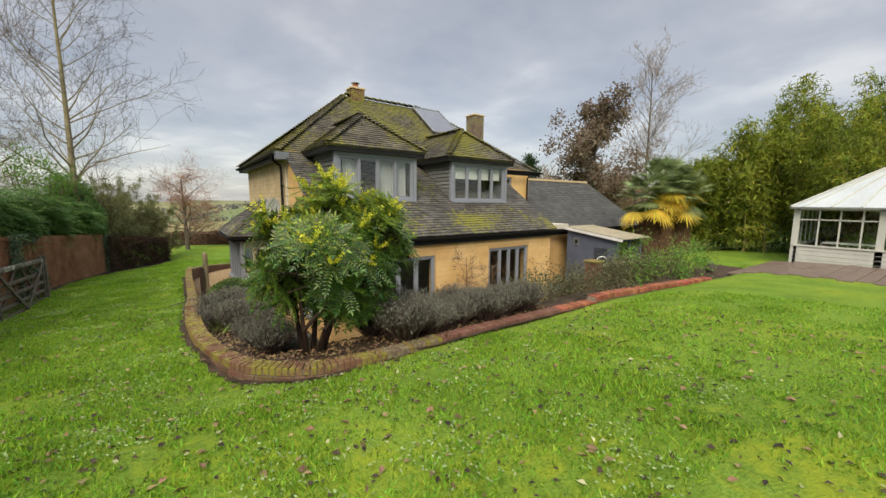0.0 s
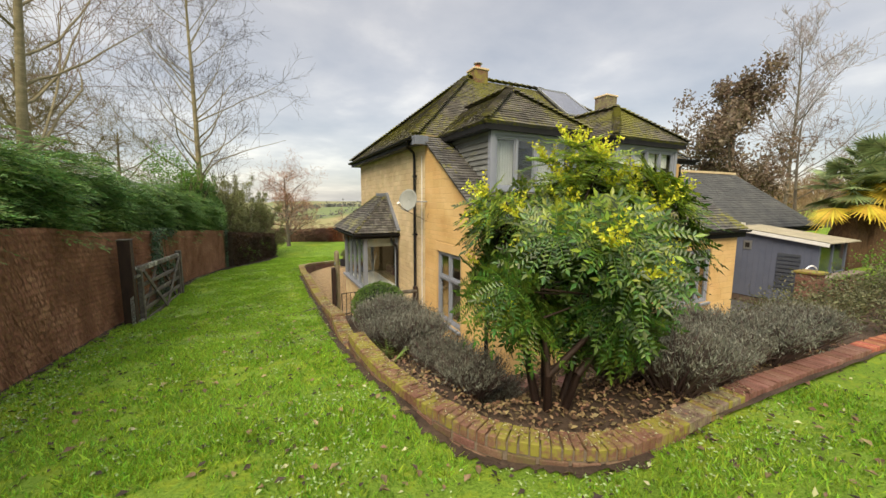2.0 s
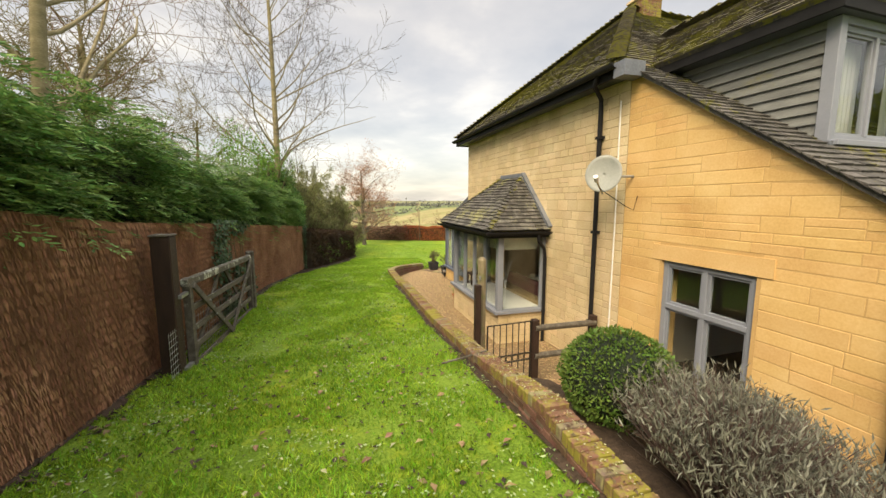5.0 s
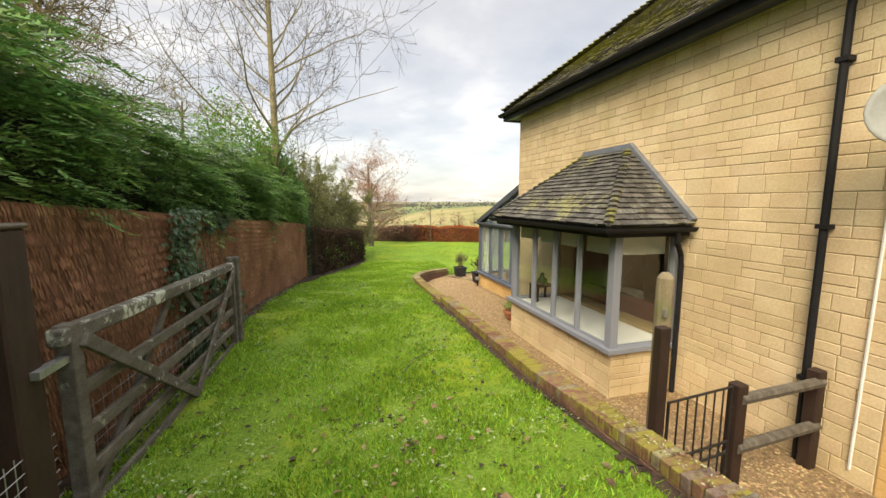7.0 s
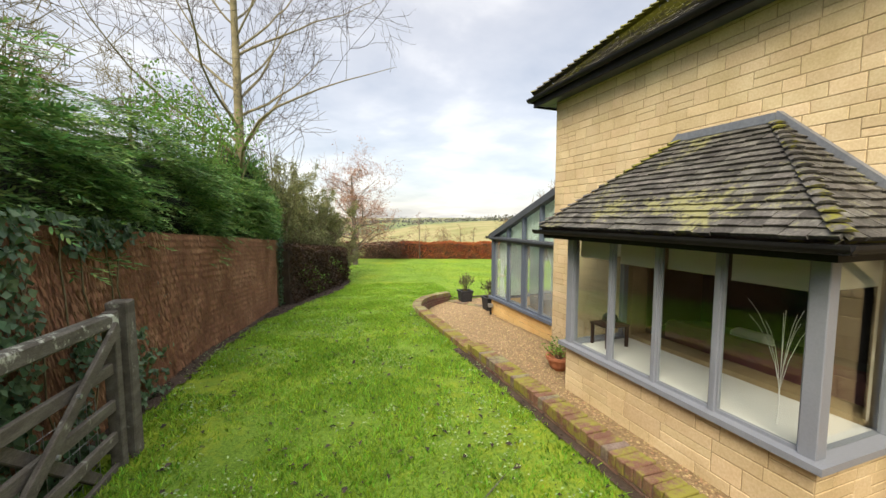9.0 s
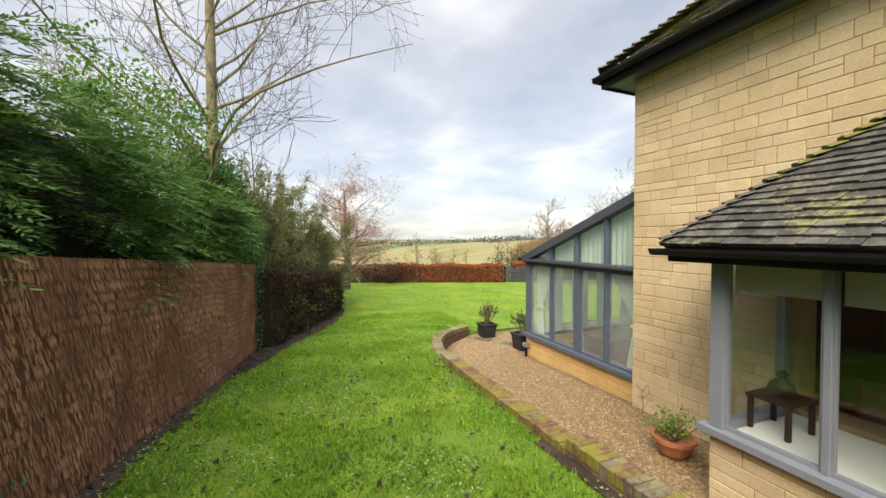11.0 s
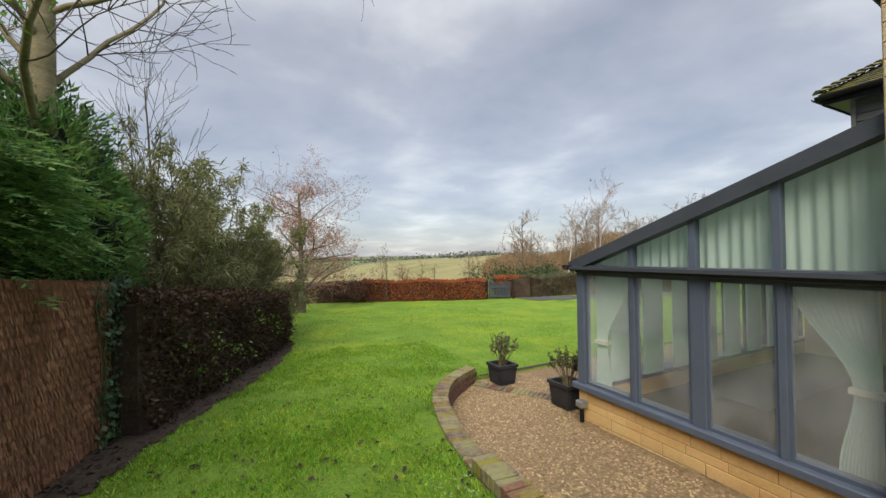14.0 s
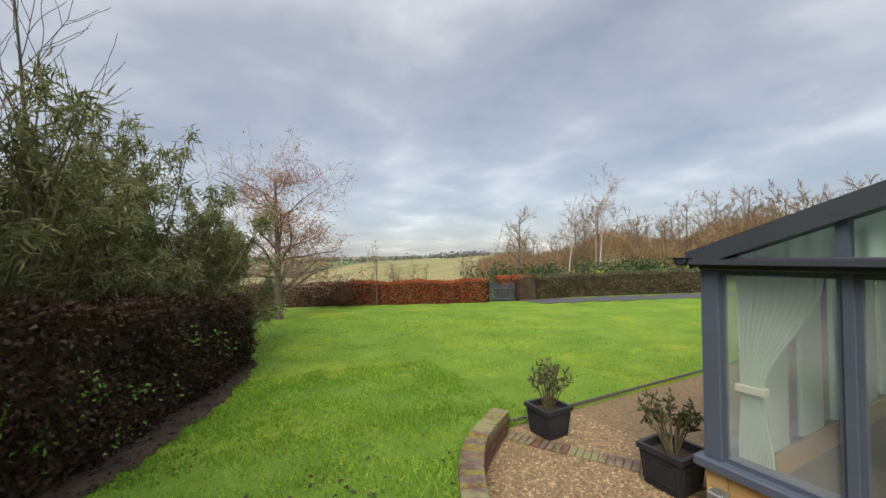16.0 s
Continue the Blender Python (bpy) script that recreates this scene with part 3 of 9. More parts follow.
def sheet(name, x0, x1, y0, y1, step, zf, material, label, keep=None):
    xs, ys = np.arange(x0, x1 + step / 2, step), np.arange(y0, y1 + step / 2, step)
    v = [(x, y, zf(x, y)) for y in ys for x in xs]
    w = len(xs)
    f = [(j * w + i, j * w + i + 1, (j + 1) * w + i + 1, (j + 1) * w + i) for j in range(len(ys) - 1) for i in range(w - 1)
         if keep is None or keep((xs[i] + xs[i + 1]) / 2, (ys[j] + ys[j + 1]) / 2)]
    return put(name, mesh_of(name, v, f, material, smooth=True), label=label, category=name.split("_")[-1], kind="structure")


GRAVEL_Z = -1.62
def gravel_z(x, y):
    return float(np.interp(y, (10.4, 13, 18, 21, 23.6), (-1.42, -1.46, -1.52, -1.62, -1.68))) + 0.008 * noise.noise((x * 4, y * 4, 0))


ROWS_LINE = ((2.35, 23.25), (3.35, 21.5))
BED = [p for p in EDGE if p[1] < 10.6] + [(11.4, 9.0), (2.75, 8.9), (2.75, 10.6)]
PATH_RING = [p for p in EDGE if p[1] > 10.4] + [(0.2, 10.4), (2.75, 10.4), (2.75, 21.0), (14, 21.0), (14, 23.5), (2.4, 23.5)]
sheet("bed_soil", 0.1, 15.2, 3.9, 10.6, 0.15, lambda x, y: bed_z(x, y) + 0.03 * noise.noise((x * 3, y * 3, 0)), M["soil"], "dark damp soil of the planting bed with leaf litter",
      keep=lambda x, y: inside(x, y, INNER) or inside(x - 0.1, y + 0.1, INNER))
sheet("gravel", 0.1, 14.0, 10.3, 23.52, 0.15, gravel_z, M["gravel"], "brown pea gravel path beside the house",
      keep=lambda x, y: inside(x, y, PATH_RING) and not (x > 3.05 and y < 21.1))

# ---- house ----
K_SKEW = 0.04           # the south front is not quite square to the west wall
WX, SY, NY, BREAK = 2.72, 8.2, 18.33, 11.45
EX, LOW_EX = 13.1, 10.5
EAVE_W, EAVE_Z = 2.42, 3.34
RIDGE_Y, RIDGE_Z, RIDGE_X0, RIDGE_X1 = 15.15, 6.17, 5.92, 9.7
LOW_Y, LOW_Z = 8.08, 1.125
FOOT = -1.85
S_MAIN = (RIDGE_Z - EAVE_Z) / (RIDGE_Y - BREAK)
S_LOW = (EAVE_Z - LOW_Z) / (BREAK - LOW_Y)
rng = random.Random(11)
house = thing("house", "two-storey honey-stone house with mossy tiled roof and dormers", "house", kind="structure")


def low_roof(y):
    return LOW_Z + (y - LOW_Y) * S_LOW


WIN_E = (9.52, 10.70, -0.95, 0.66)
BAY_HOLE = (13.75, 16.35, -0.75, 0.7)
wall_w = part("wall", wall_with_holes("y", WX, 0.3, BREAK, NY, FOOT, EAVE_Z + 0.05, [BAY_HOLE]), M["mortar"], house, "pale coursed honey-coloured stone west wall")
bm = wall_with_holes("y", WX, 0.3, SY, BREAK - 0.002, FOOT, low_roof(SY) - 0.08, [WIN_E])
slab([(WX, SY, low_roof(SY) - 0.08), (WX, BREAK - 0.002, low_roof(SY) - 0.08), (WX, BREAK - 0.002, low_roof(BREAK) - 0.08)], (-1, 0, 0), 0.3, bm)
wall_g = part("gable_wall", bm, M["mortar_warm"], house, "warm orange stone gable wall under the sloping roof")
S1, S2 = (3.95, 5.62, -0.95, 0.58), (7.6, 9.35, -0.75, 0.62)
wall_s = part("south_wall", wall_with_holes("x", SY, 0.3, WX + 0.3, LOW_EX, FOOT, low_roof(SY) - 0.1, [S1, S2]), M["mortar_warm"], house, "warm orange stone front wall")
part("north_wall", wall_with_holes("x", NY - 0.3, 0.3, WX + 0.3, EX, FOOT, EAVE_Z + 0.05, []), M["stone_pale_i"], house)
part("east_wall", wall_with_holes("y", EX - 0.3, 0.3, BREAK + 0.1, NY - 0.3, FOOT, EAVE_Z + 0.05, []), M["stone_warm_i"], house)
part("low_east_wall", slab([(LOW_EX, SY + 0.3, FOOT), (LOW_EX, BREAK, FOOT), (LOW_EX, BREAK, low_roof(BREAK) - 0.14), (LOW_EX, SY + 0.3, low_roof(SY + 0.3) - 0.14)], (1, 0, 0), 0.3),
     M["stone_warm_i"], house)
part("upper_south_wall", wall_with_holes("x", BREAK, 0.3, LOW_EX, EX - 0.3, FOOT, EAVE_Z + 0.05, [(11.0, 11.9, 1.9, 3.05)]), M["stone_warm_i"], house, "warm stone upper wall beside the dormer")

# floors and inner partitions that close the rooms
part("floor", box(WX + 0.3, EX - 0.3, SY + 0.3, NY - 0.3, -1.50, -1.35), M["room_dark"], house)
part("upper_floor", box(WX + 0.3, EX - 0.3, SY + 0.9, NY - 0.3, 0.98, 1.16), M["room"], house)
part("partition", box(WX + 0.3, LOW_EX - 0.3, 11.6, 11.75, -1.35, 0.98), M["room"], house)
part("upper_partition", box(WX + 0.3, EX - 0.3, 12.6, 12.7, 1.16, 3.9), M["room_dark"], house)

wq = courses(random.Random(21), BREAK + 0.004, NY, -1.75, EAVE_Z - 0.02, [(13.62, 16.5, -3, 0.78)], wmin=0.15, wmax=0.44)
lay_blocks(wq, "y", WX, -1, wall_w, "stone", M["stone_pale"], M["stone_pale_i"], limit=300,
           key=lambda q: abs((q[0][0] + q[1][0]) / 2 - 15.8) * 0.7 + abs((q[0][1] + q[2][1]) / 2 - 0.9))
gq = courses(random.Random(22), SY, BREAK - 0.004, -1.75, 3.1, [(WIN_E[0] - 0.04, WIN_E[1] + 0.04, WIN_E[2] - 0.08, WIN_E[3] + 0.2)], top=lambda u: low_roof(u) - 0.10,
             hmin=0.10, hmax=0.2, wmin=0.3, wmax=0.8, joint=0.005)
lay_blocks(gq, "y", WX, -1, wall_g, "stone", M["stone_warm"], M["stone_warm_i"], limit=260, key=lambda q: abs(q[0][0] - 9.8) + abs(q[0][1] - 0.6), proud=(0.001, 0.0035))
part("lintel", box(WX - 0.012, WX + 0.1, WIN_E[0] - 0.16, WIN_E[1] + 0.16, WIN_E[3], WIN_E[3] + 0.2), M["stone_warm"], wall_g)
sq = courses(random.Random(23), WX - 0.004, LOW_EX, -1.75, 0.98, [(S1[0] - 0.03, S1[1] + 0.03, S1[2] - 0.06, S1[3] + 0.03), (S2[0] - 0.03, S2[1] + 0.03, S2[2] - 0.06, S2[3] + 0.03)],
             hmin=0.10, hmax=0.2, wmin=0.3, wmax=0.8, joint=0.005)
lay_blocks(sq, "x", SY, -1, wall_s, "stone", M["stone_warm"], M["stone_warm_i"], limit=160, proud=(0.001, 0.0035))

# main roof
roof = part("roof", slab([(EAVE_W, BREAK, EAVE_Z), (RIDGE_X0, RIDGE_Y, RIDGE_Z), (EAVE_W, NY + 0.34, EAVE_Z)], (-1, 0, 1), 0.12), M["tile"], house, "mossy plain-tiled hipped roof")
part("roof_south", slab([(EAVE_W, BREAK, EAVE_Z), (EX + 0.3, BREAK, EAVE_Z), (RIDGE_X1, RIDGE_Y, RIDGE_Z), (RIDGE_X0, RIDGE_Y, RIDGE_Z)], (0, -1, 1), 0.12), M["tile"], roof)
part("roof_north", slab([(EX + 0.3, NY + 0.34, EAVE_Z), (EAVE_W, NY + 0.34, EAVE_Z), (RIDGE_X0, RIDGE_Y, RIDGE_Z), (RIDGE_X1, RIDGE_Y, RIDGE_Z)], (0, 1, 1), 0.12), M["tile"], roof)
part("roof_east", slab([(EX + 0.3, BREAK, EAVE_Z), (EX + 0.3, NY + 0.34, EAVE_Z), (RIDGE_X1, RIDGE_Y, RIDGE_Z)], (1, 0, 1), 0.12), M["tile"], roof)
part("roof_catslide", slab([(WX - 0.07, LOW_Y, LOW_Z), (LOW_EX + 0.15, LOW_Y, LOW_Z), (LOW_EX + 0.15, BREAK, EAVE_Z), (WX - 0.07, BREAK, EAVE_Z)], (0, -1, 1.4), 0.05), M["tile"], roof)
LS = math.hypot(RIDGE_Y - BREAK, RIDGE_Z - EAVE_Z)
lay_tiles((0, BREAK, EAVE_Z), (1, 0, 0), (0, RIDGE_Y - BREAK, RIDGE_Z - EAVE_Z), lambda v: EAVE_W + (RIDGE_X0 - EAVE_W) * v / LS, lambda v: EX + 0.3 - (EX + 0.3 - RIDGE_X1) * v / LS,
          LS, roof, M["tile_mossy"], rng, 0.18, 0.115)
LC = math.hypot(BREAK - LOW_Y, EAVE_Z - LOW_Z)
lay_tiles((0, LOW_Y - 0.03, LOW_Z - 0.02), (1, 0, 0), (0, BREAK - LOW_Y, EAVE_Z - LOW_Z), lambda v: WX - 0.10, lambda v: LOW_EX + 0.18, LC, roof, M["tile"], rng, 0.18, 0.115)
LW = math.hypot(RIDGE_X0 - EAVE_W, RIDGE_Z - EAVE_Z)
YN = NY + 0.34
lay_tiles((EAVE_W, 0, EAVE_Z), (0, 1, 0), (RIDGE_X0 - EAVE_W, 0, RIDGE_Z - EAVE_Z), lambda v: BREAK + (RIDGE_Y - BREAK) * v / LW, lambda v: YN - (YN - RIDGE_Y) * v / LW,
          LW, roof, M["tile_mossy"], rng, 0.18, 0.115)
hip_tiles((EAVE_W, BREAK, EAVE_Z + 0.03), (RIDGE_X0, RIDGE_Y, RIDGE_Z + 0.03), roof, M["tile_mossy"], rng)
hip_tiles((EX + 0.3, BREAK, EAVE_Z + 0.03), (RIDGE_X1, RIDGE_Y, RIDGE_Z + 0.03), roof, M["tile_mossy"], rng)
hip_tiles((EAVE_W, YN, EAVE_Z + 0.03), (RIDGE_X0, RIDGE_Y, RIDGE_Z + 0.03), roof, M["tile_mossy"], rng)
hip_tiles((RIDGE_X0, RIDGE_Y, RIDGE_Z + 0.03), (RIDGE_X1, RIDGE_Y, RIDGE_Z + 0.03), roof, M["tile_mossy"], rng, gauge=0.3)


def gutter(p, q, parent, name="gutter"):
    """A half-round black gutter."""
    p, q = Vector(p), Vector(q)
    d = (q - p).normalized()
    s = d.cross(Vector((0, 0, 1))).normalized()
    bm = bmesh.new()
    rings = []
    for c in (p, q):
        outer = [c + s * math.cos(a) * 0.06 - Vector((0, 0, math.sin(a) * 0.065)) for a in [math.pi * k / 8 for k in range(9)]]
        inner = [c + s * math.cos(a) * 0.05 - Vector((0, 0, math.sin(a) * 0.055)) for a in [math.pi * k / 8 for k in range(8, -1, -1)]]
        rings.append([bm.verts.new(v) for v in outer + inner])
    for k in range(18):
        bm.faces.new((rings[0][k], rings[0][(k + 1) % 18], rings[1][(k + 1) % 18], rings[1][k]))
    bm.faces.new(rings[0]); bm.faces.new(rings[1][::-1])
    return part(name, bm, M["gutter"], parent)


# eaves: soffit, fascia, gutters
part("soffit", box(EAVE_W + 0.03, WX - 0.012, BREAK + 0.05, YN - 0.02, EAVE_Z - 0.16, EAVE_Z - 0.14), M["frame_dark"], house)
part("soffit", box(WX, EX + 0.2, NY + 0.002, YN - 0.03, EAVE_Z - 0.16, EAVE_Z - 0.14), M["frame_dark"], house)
part("fascia", box(EAVE_W, EAVE_W + 0.028, BREAK - 0.05, YN, EAVE_Z - 0.19, EAVE_Z - 0.02), M["gutter"], house, "black fascia board")
part("fascia", box(EAVE_W, EX + 0.3, YN - 0.03, YN - 0.002, EAVE_Z - 0.19, EAVE_Z - 0.02), M["gutter"], house)
part("fascia", box(LOW_EX + 0.2, EX + 0.3, BREAK - 0.3, BREAK - 0.27, EAVE_Z - 0.22, EAVE_Z - 0.02), M["gutter"], house)
part("eaves_box", box(WX - 0.36, WX - 0.02, BREAK - 0.26, BREAK - 0.05, EAVE_Z - 0.22, EAVE_Z - 0.02), M["lead"], house, "lead-grey boxed eaves end")
gutter((EAVE_W - 0.07, BREAK - 0.1, EAVE_Z - 0.03), (EAVE_W - 0.07, YN + 0.06, EAVE_Z - 0.03), house)
gutter((EX + 0.35, YN + 0.06, EAVE_Z - 0.03), (EAVE_W - 0.07, YN + 0.06, EAVE_Z - 0.03), house)
gutter((WX - 0.26, LOW_Y - 0.06, LOW_Z - 0.05), (LOW_EX + 0.2, LOW_Y - 0.06, LOW_Z - 0.05), house)
gutter((LOW_EX + 0.2, BREAK - 0.34, EAVE_Z - 0.05), (EX + 0.4, BREAK - 0.34, EAVE_Z - 0.05), house)
part("fascia", box(WX - 0.26, LOW_EX + 0.2, LOW_Y + 0.02, LOW_Y + 0.05, LOW_Z - 0.24, LOW_Z - 0.05), M["gutter"], house)
part("soffit", box(WX - 0.2, LOW_EX + 0.2, LOW_Y + 0.05, SY - 0.012, LOW_Z - 0.22, LOW_Z - 0.2), M["darkwood"], house)
part("downpipe", rod([(EAVE_W - 0.05, 11.75, EAVE_Z - 0.08), (EAVE_W - 0.02, 11.85, EAVE_Z - 0.2), (WX - 0.09, 11.98, EAVE_Z - 0.34), (WX - 0.07, 12.0, EAVE_Z - 0.5), (WX - 0.07, 12.0, -1.5)], 0.036), M["gutter"], house, "black downpipe")
part("downpipe", rod([(WX - 0.15, LOW_Y - 0.02, LOW_Z - 0.09), (WX - 0.13, 8.02, LOW_Z - 0.16), (WX - 0.07, 8.32, LOW_Z - 0.22), (WX - 0.06, 8.37, LOW_Z - 0.32), (WX - 0.06, 8.38, -1.45)], 0.036), M["gutter"], house, "black downpipe")
part("downpipe", rod([(EX - 0.2, BREAK - 0.3, EAVE_Z - 0.1), (EX - 0.25, BREAK - 0.06, EAVE_Z - 0.3), (EX - 0.25, BREAK - 0.06, 0.6)], 0.036), M["gutter"], house, "black downpipe")
for z in (2.4, 0.9, -0.6):
    part("pipe_bracket", box(WX - 0.115, WX - 0.008, 11.95, 12.05, z, z + 0.045), M["gutter"], house)
part("cable", rod([(WX - 0.02, 11.62, 2.9), (WX - 0.025, 11.6, 1.0), (WX - 0.02, 11.62, -1.3)], 0.012, sides=5), M["white"], house, "white cable run down the wall")


def window(name, along, at, out, u0, u1, z0, z1, lights, label, frame_mat, fw=0.07, depth=0.09, glass=None, setback=0.03, sill=True, transom=None):
    """A casement window: outer frame, mullions, optional transom, a sash and pane for each light."""
    w = thing(name, label, "window", kind="structure")
    gm = glass or M["glass"]
    def bx(a, b, c, d, n0, n1, bm=None):
        lo, hi = sorted((at - out * n0, at - out * n1))
        return box(lo, hi, a, b, c, d, bm) if along == "y" else box(a, b, lo, hi, c, d, bm)
    s0, s1 = setback, setback + depth
    fr = bx(u0, u0 + fw, z0, z1, s0, s1)
    bx(u1 - fw, u1, z0, z1, s0, s1, fr); bx(u0 + fw, u1 - fw, z1 - fw, z1, s0, s1, fr); bx(u0 + fw, u1 - fw, z0, z0 + fw, s0, s1, fr)
    part("window_frame", fr, frame_mat, w, bevel=0.004)
    cuts = [u0 + fw * 0.5 + (u1 - u0 - fw) * c for c in ([0] + lights + [1])]
    levels = [z0 + fw * 0.5, z1 - fw * 0.5] if transom is None else [z0 + fw * 0.5, transom, z1 - fw * 0.5]
    for c in cuts[1:-1]:
        part("mullion", bx(c - fw * 0.45, c + fw * 0.45, z0 + fw, z1 - fw, s0 - 0.004, s1 - 0.01), frame_mat, w, bevel=0.004)
    if transom is not None:
        part("transom", bx(u0 + fw, u1 - fw, transom - fw * 0.45, transom + fw * 0.45, s0 - 0.008, s1 - 0.012), frame_mat, w, bevel=0.004)
    for a, b in zip(cuts, cuts[1:]):
        for c, d in zip(levels, levels[1:]):
            a1, b1, c1, d1 = a + fw * 0.5, b - fw * 0.5, c + fw * 0.5, d - fw * 0.5
            t = 0.028
            sb = bx(a1, a1 + t, c1, d1, s0 + 0.02, s0 + 0.06)
            bx(b1 - t, b1, c1, d1, s0 + 0.02, s0 + 0.06, sb); bx(a1 + t, b1 - t, d1 - t, d1, s0 + 0.02, s0 + 0.06, sb); bx(a1 + t, b1 - t, c1, c1 + t, s0 + 0.02, s0 + 0.06, sb)
            sash = part("sash", sb, frame_mat, w)
            p = part("pane", bx(a1 + t, b1 - t, c1 + t, d1 - t, s0 + 0.036, s0 + 0.042), gm, sash)
            p.visible_shadow = False
    if sill:
        part("window_sill", bx(u0 - 0.05, u1 + 0.05, z0 - 0.06, z0 - 0.002, -0.06, s1), frame_mat, w, bevel=0.006)
    return w


window("window_1", "y", WX, -1, *WIN_E, [0.5], "tall grey-blue four-light window in the orange gable wall", M["frame"], transom=0.06)
win_s1 = window("window_2", "x", SY, -1, *S1, [0.33, 0.66], "grey-blue three-light window behind the shrub", M["frame"])
win_s2 = window("window_3", "x", SY, -1, *S2, [0.28, 0.52, 0.76], "grey-blue four-light window in the front wall", M["frame"])
win_up = window("window_4", "x", BREAK, -1, 11.0, 11.9, 1.9, 3.05, [0.5], "small grey-blue upstairs window", M["frame"])


def dormer(name, x0, x1, yf, z0, z1, label, half):
    """A hipped, tile-roofed dormer with lapboard cheeks and a four-light window."""
    d = thing(name, label, "dormer", kind="structure")
    yb = BREAK + 0.9
    zr = z1 + 1.18
    xm = (x0 + x1) / 2
    ov = 0.25
    # cheeks of lapped boards
    for side, x in ((-1, x0), (1, x1)):
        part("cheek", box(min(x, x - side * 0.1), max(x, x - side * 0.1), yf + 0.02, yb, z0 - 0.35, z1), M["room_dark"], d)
        for i in range(11):
            z = z0 - 0.16 + i * 0.115
            ys = yf + 0.09
            bmb = bmesh.new()
            xo = x + side * 0.045
            pts = [(xo, z), (x + side * 0.012, z + 0.135), (x + side * 0.001, z + 0.135), (x + side * 0.001, z)]
            va = [bmb.verts.new((px, ys, pz)) for px, pz in pts]
            vb = [bmb.verts.new((px, yb, pz)) for px, pz in pts]
            bmb.faces.new(va); bmb.faces.new(vb[::-1])
            for k in range(4):
                bmb.faces.new((va[k], vb[k], vb[(k + 1) % 4], va[(k + 1) % 4]))
            part("board", bmb, M["clad"], d)
    part("corner_post", box(x0 - 0.05, x0 + 0.05, yf - 0.03, yf + 0.09, z0 - 0.12, z1), M["frame_mid"], d, bevel=0.004)
    part("corner_post", box(x1 - 0.05, x1 + 0.05, yf - 0.03, yf + 0.09, z0 - 0.12, z1), M["frame_mid"], d, bevel=0.004)
    part("head", box(x0 + 0.05, x1 - 0.05, yf - 0.03, yf + 0.09, z1 - 0.07, z1), M["frame"], d)
    part("apron", box(x0 - 0.05, x1 + 0.05, yf - 0.05, yf + 0.09, z0 - 0.28, z0 - 0.12), M["lead"], d, "lead apron flashing")
    # eaves, shallow over the window and wider at the cheeks
    fv = 0.14
    part("fascia", box(x0 - ov, x1 + ov, yf - fv, yf - fv + 0.03, z1 + 0.0, z1 + 0.15), M["gutter"], d)
    part("fascia", box(x0 - ov, x0 - ov + 0.03, yf - fv + 0.03, BREAK + 0.1, z1 + 0.0, z1 + 0.15), M["gutter"], d)
    part("fascia", box(x1 + ov - 0.03, x1 + ov, yf - fv + 0.03, BREAK + 0.1, z1 + 0.0, z1 + 0.15), M["gutter"], d)
    part("soffit", box(x0 - ov + 0.03, x1 + ov - 0.03, yf - fv + 0.03, BREAK + 0.2, z1 + 0.002, z1 + 0.02), M["frame_dark"], d)
    e0, e1, ef, ze = x0 - ov - 0.04, x1 + ov + 0.04, yf - fv - 0.04, z1 + 0.15
    run = (e1 - e0) / 2
    ya = ef + run * 0.85
    yb2 = RIDGE_Y - (RIDGE_Z - zr) / S_MAIN + 0.15
    rf = part("roof", slab([(e0, ef, ze), (e1, ef, ze), (xm, ya, zr)], (0, -1, 1), 0.06), M["tile"], d, "mossy tiled hipped dormer roof")
    lf = math.hypot(ya - ef, zr - ze)
    lay_tiles((0, ef, ze), (1, 0, 0), (0, ya - ef, zr - ze), lambda v: e0 + run * v / lf, lambda v: e1 - run * v / lf, lf, rf, M["tile_mossy" if half else "tile"], rng, 0.17, 0.105)
    ls = math.hypot(run, zr - ze)
    for side, xe in ((1, e0), (-1, e1)):
        part("roof_side", slab([(xe, ef, ze), (xm, ya, zr), (xm, yb2, zr), (xe, BREAK + 0.9, ze)], (-side, 0, 1), 0.06), M["tile"], rf)
        lay_tiles((xe, 0, ze), (0, 1, 0), (side * run, 0, zr - ze), lambda v: ef + (ya - ef) * v / ls, lambda v: BREAK + 0.35 + (yb2 - BREAK - 0.3) * v / ls, ls, rf, M["tile_mossy"], rng, 0.17, 0.105)
        hip_tiles((xe, ef, ze + 0.02), (xm, ya, zr + 0.02), rf, M["tile_mossy"], rng, r=0.1)
    hip_tiles((xm, ya, zr + 0.02), (xm, yb2, zr + 0.02), rf, M["tile_mossy"], rng, gauge=0.28)
    return d


DYF = 9.42
dorm_a = dormer("dormer_1", 3.38, 5.72, DYF, 2.15, 3.22, "tiled dormer with grey window and lapped board cheeks", True)
dorm_b = dormer("dormer_2", 7.1, 9.45, DYF, 2.13, 3.22, "tiled dormer with grey window and white blinds", True)
win_da = window("window_5", "x", DYF - 0.03, -1, 3.435, 5.665, 2.05, 3.15, [0.25, 0.5, 0.75], "four-light grey dormer window with a net curtain", M["frame_mid"], sill=True, fw=0.055)
win_db = window("window_6", "x", DYF - 0.03, -1, 7.155, 9.395, 2.03, 3.15, [0.25, 0.5, 0.75], "four-light grey dormer window with half-drawn white blinds", M["frame_mid"], sill=True, fw=0.055)
HOUSE_PARTS = [house, win_s1, win_s2, win_up, dorm_a, dorm_b, win_da, win_db]


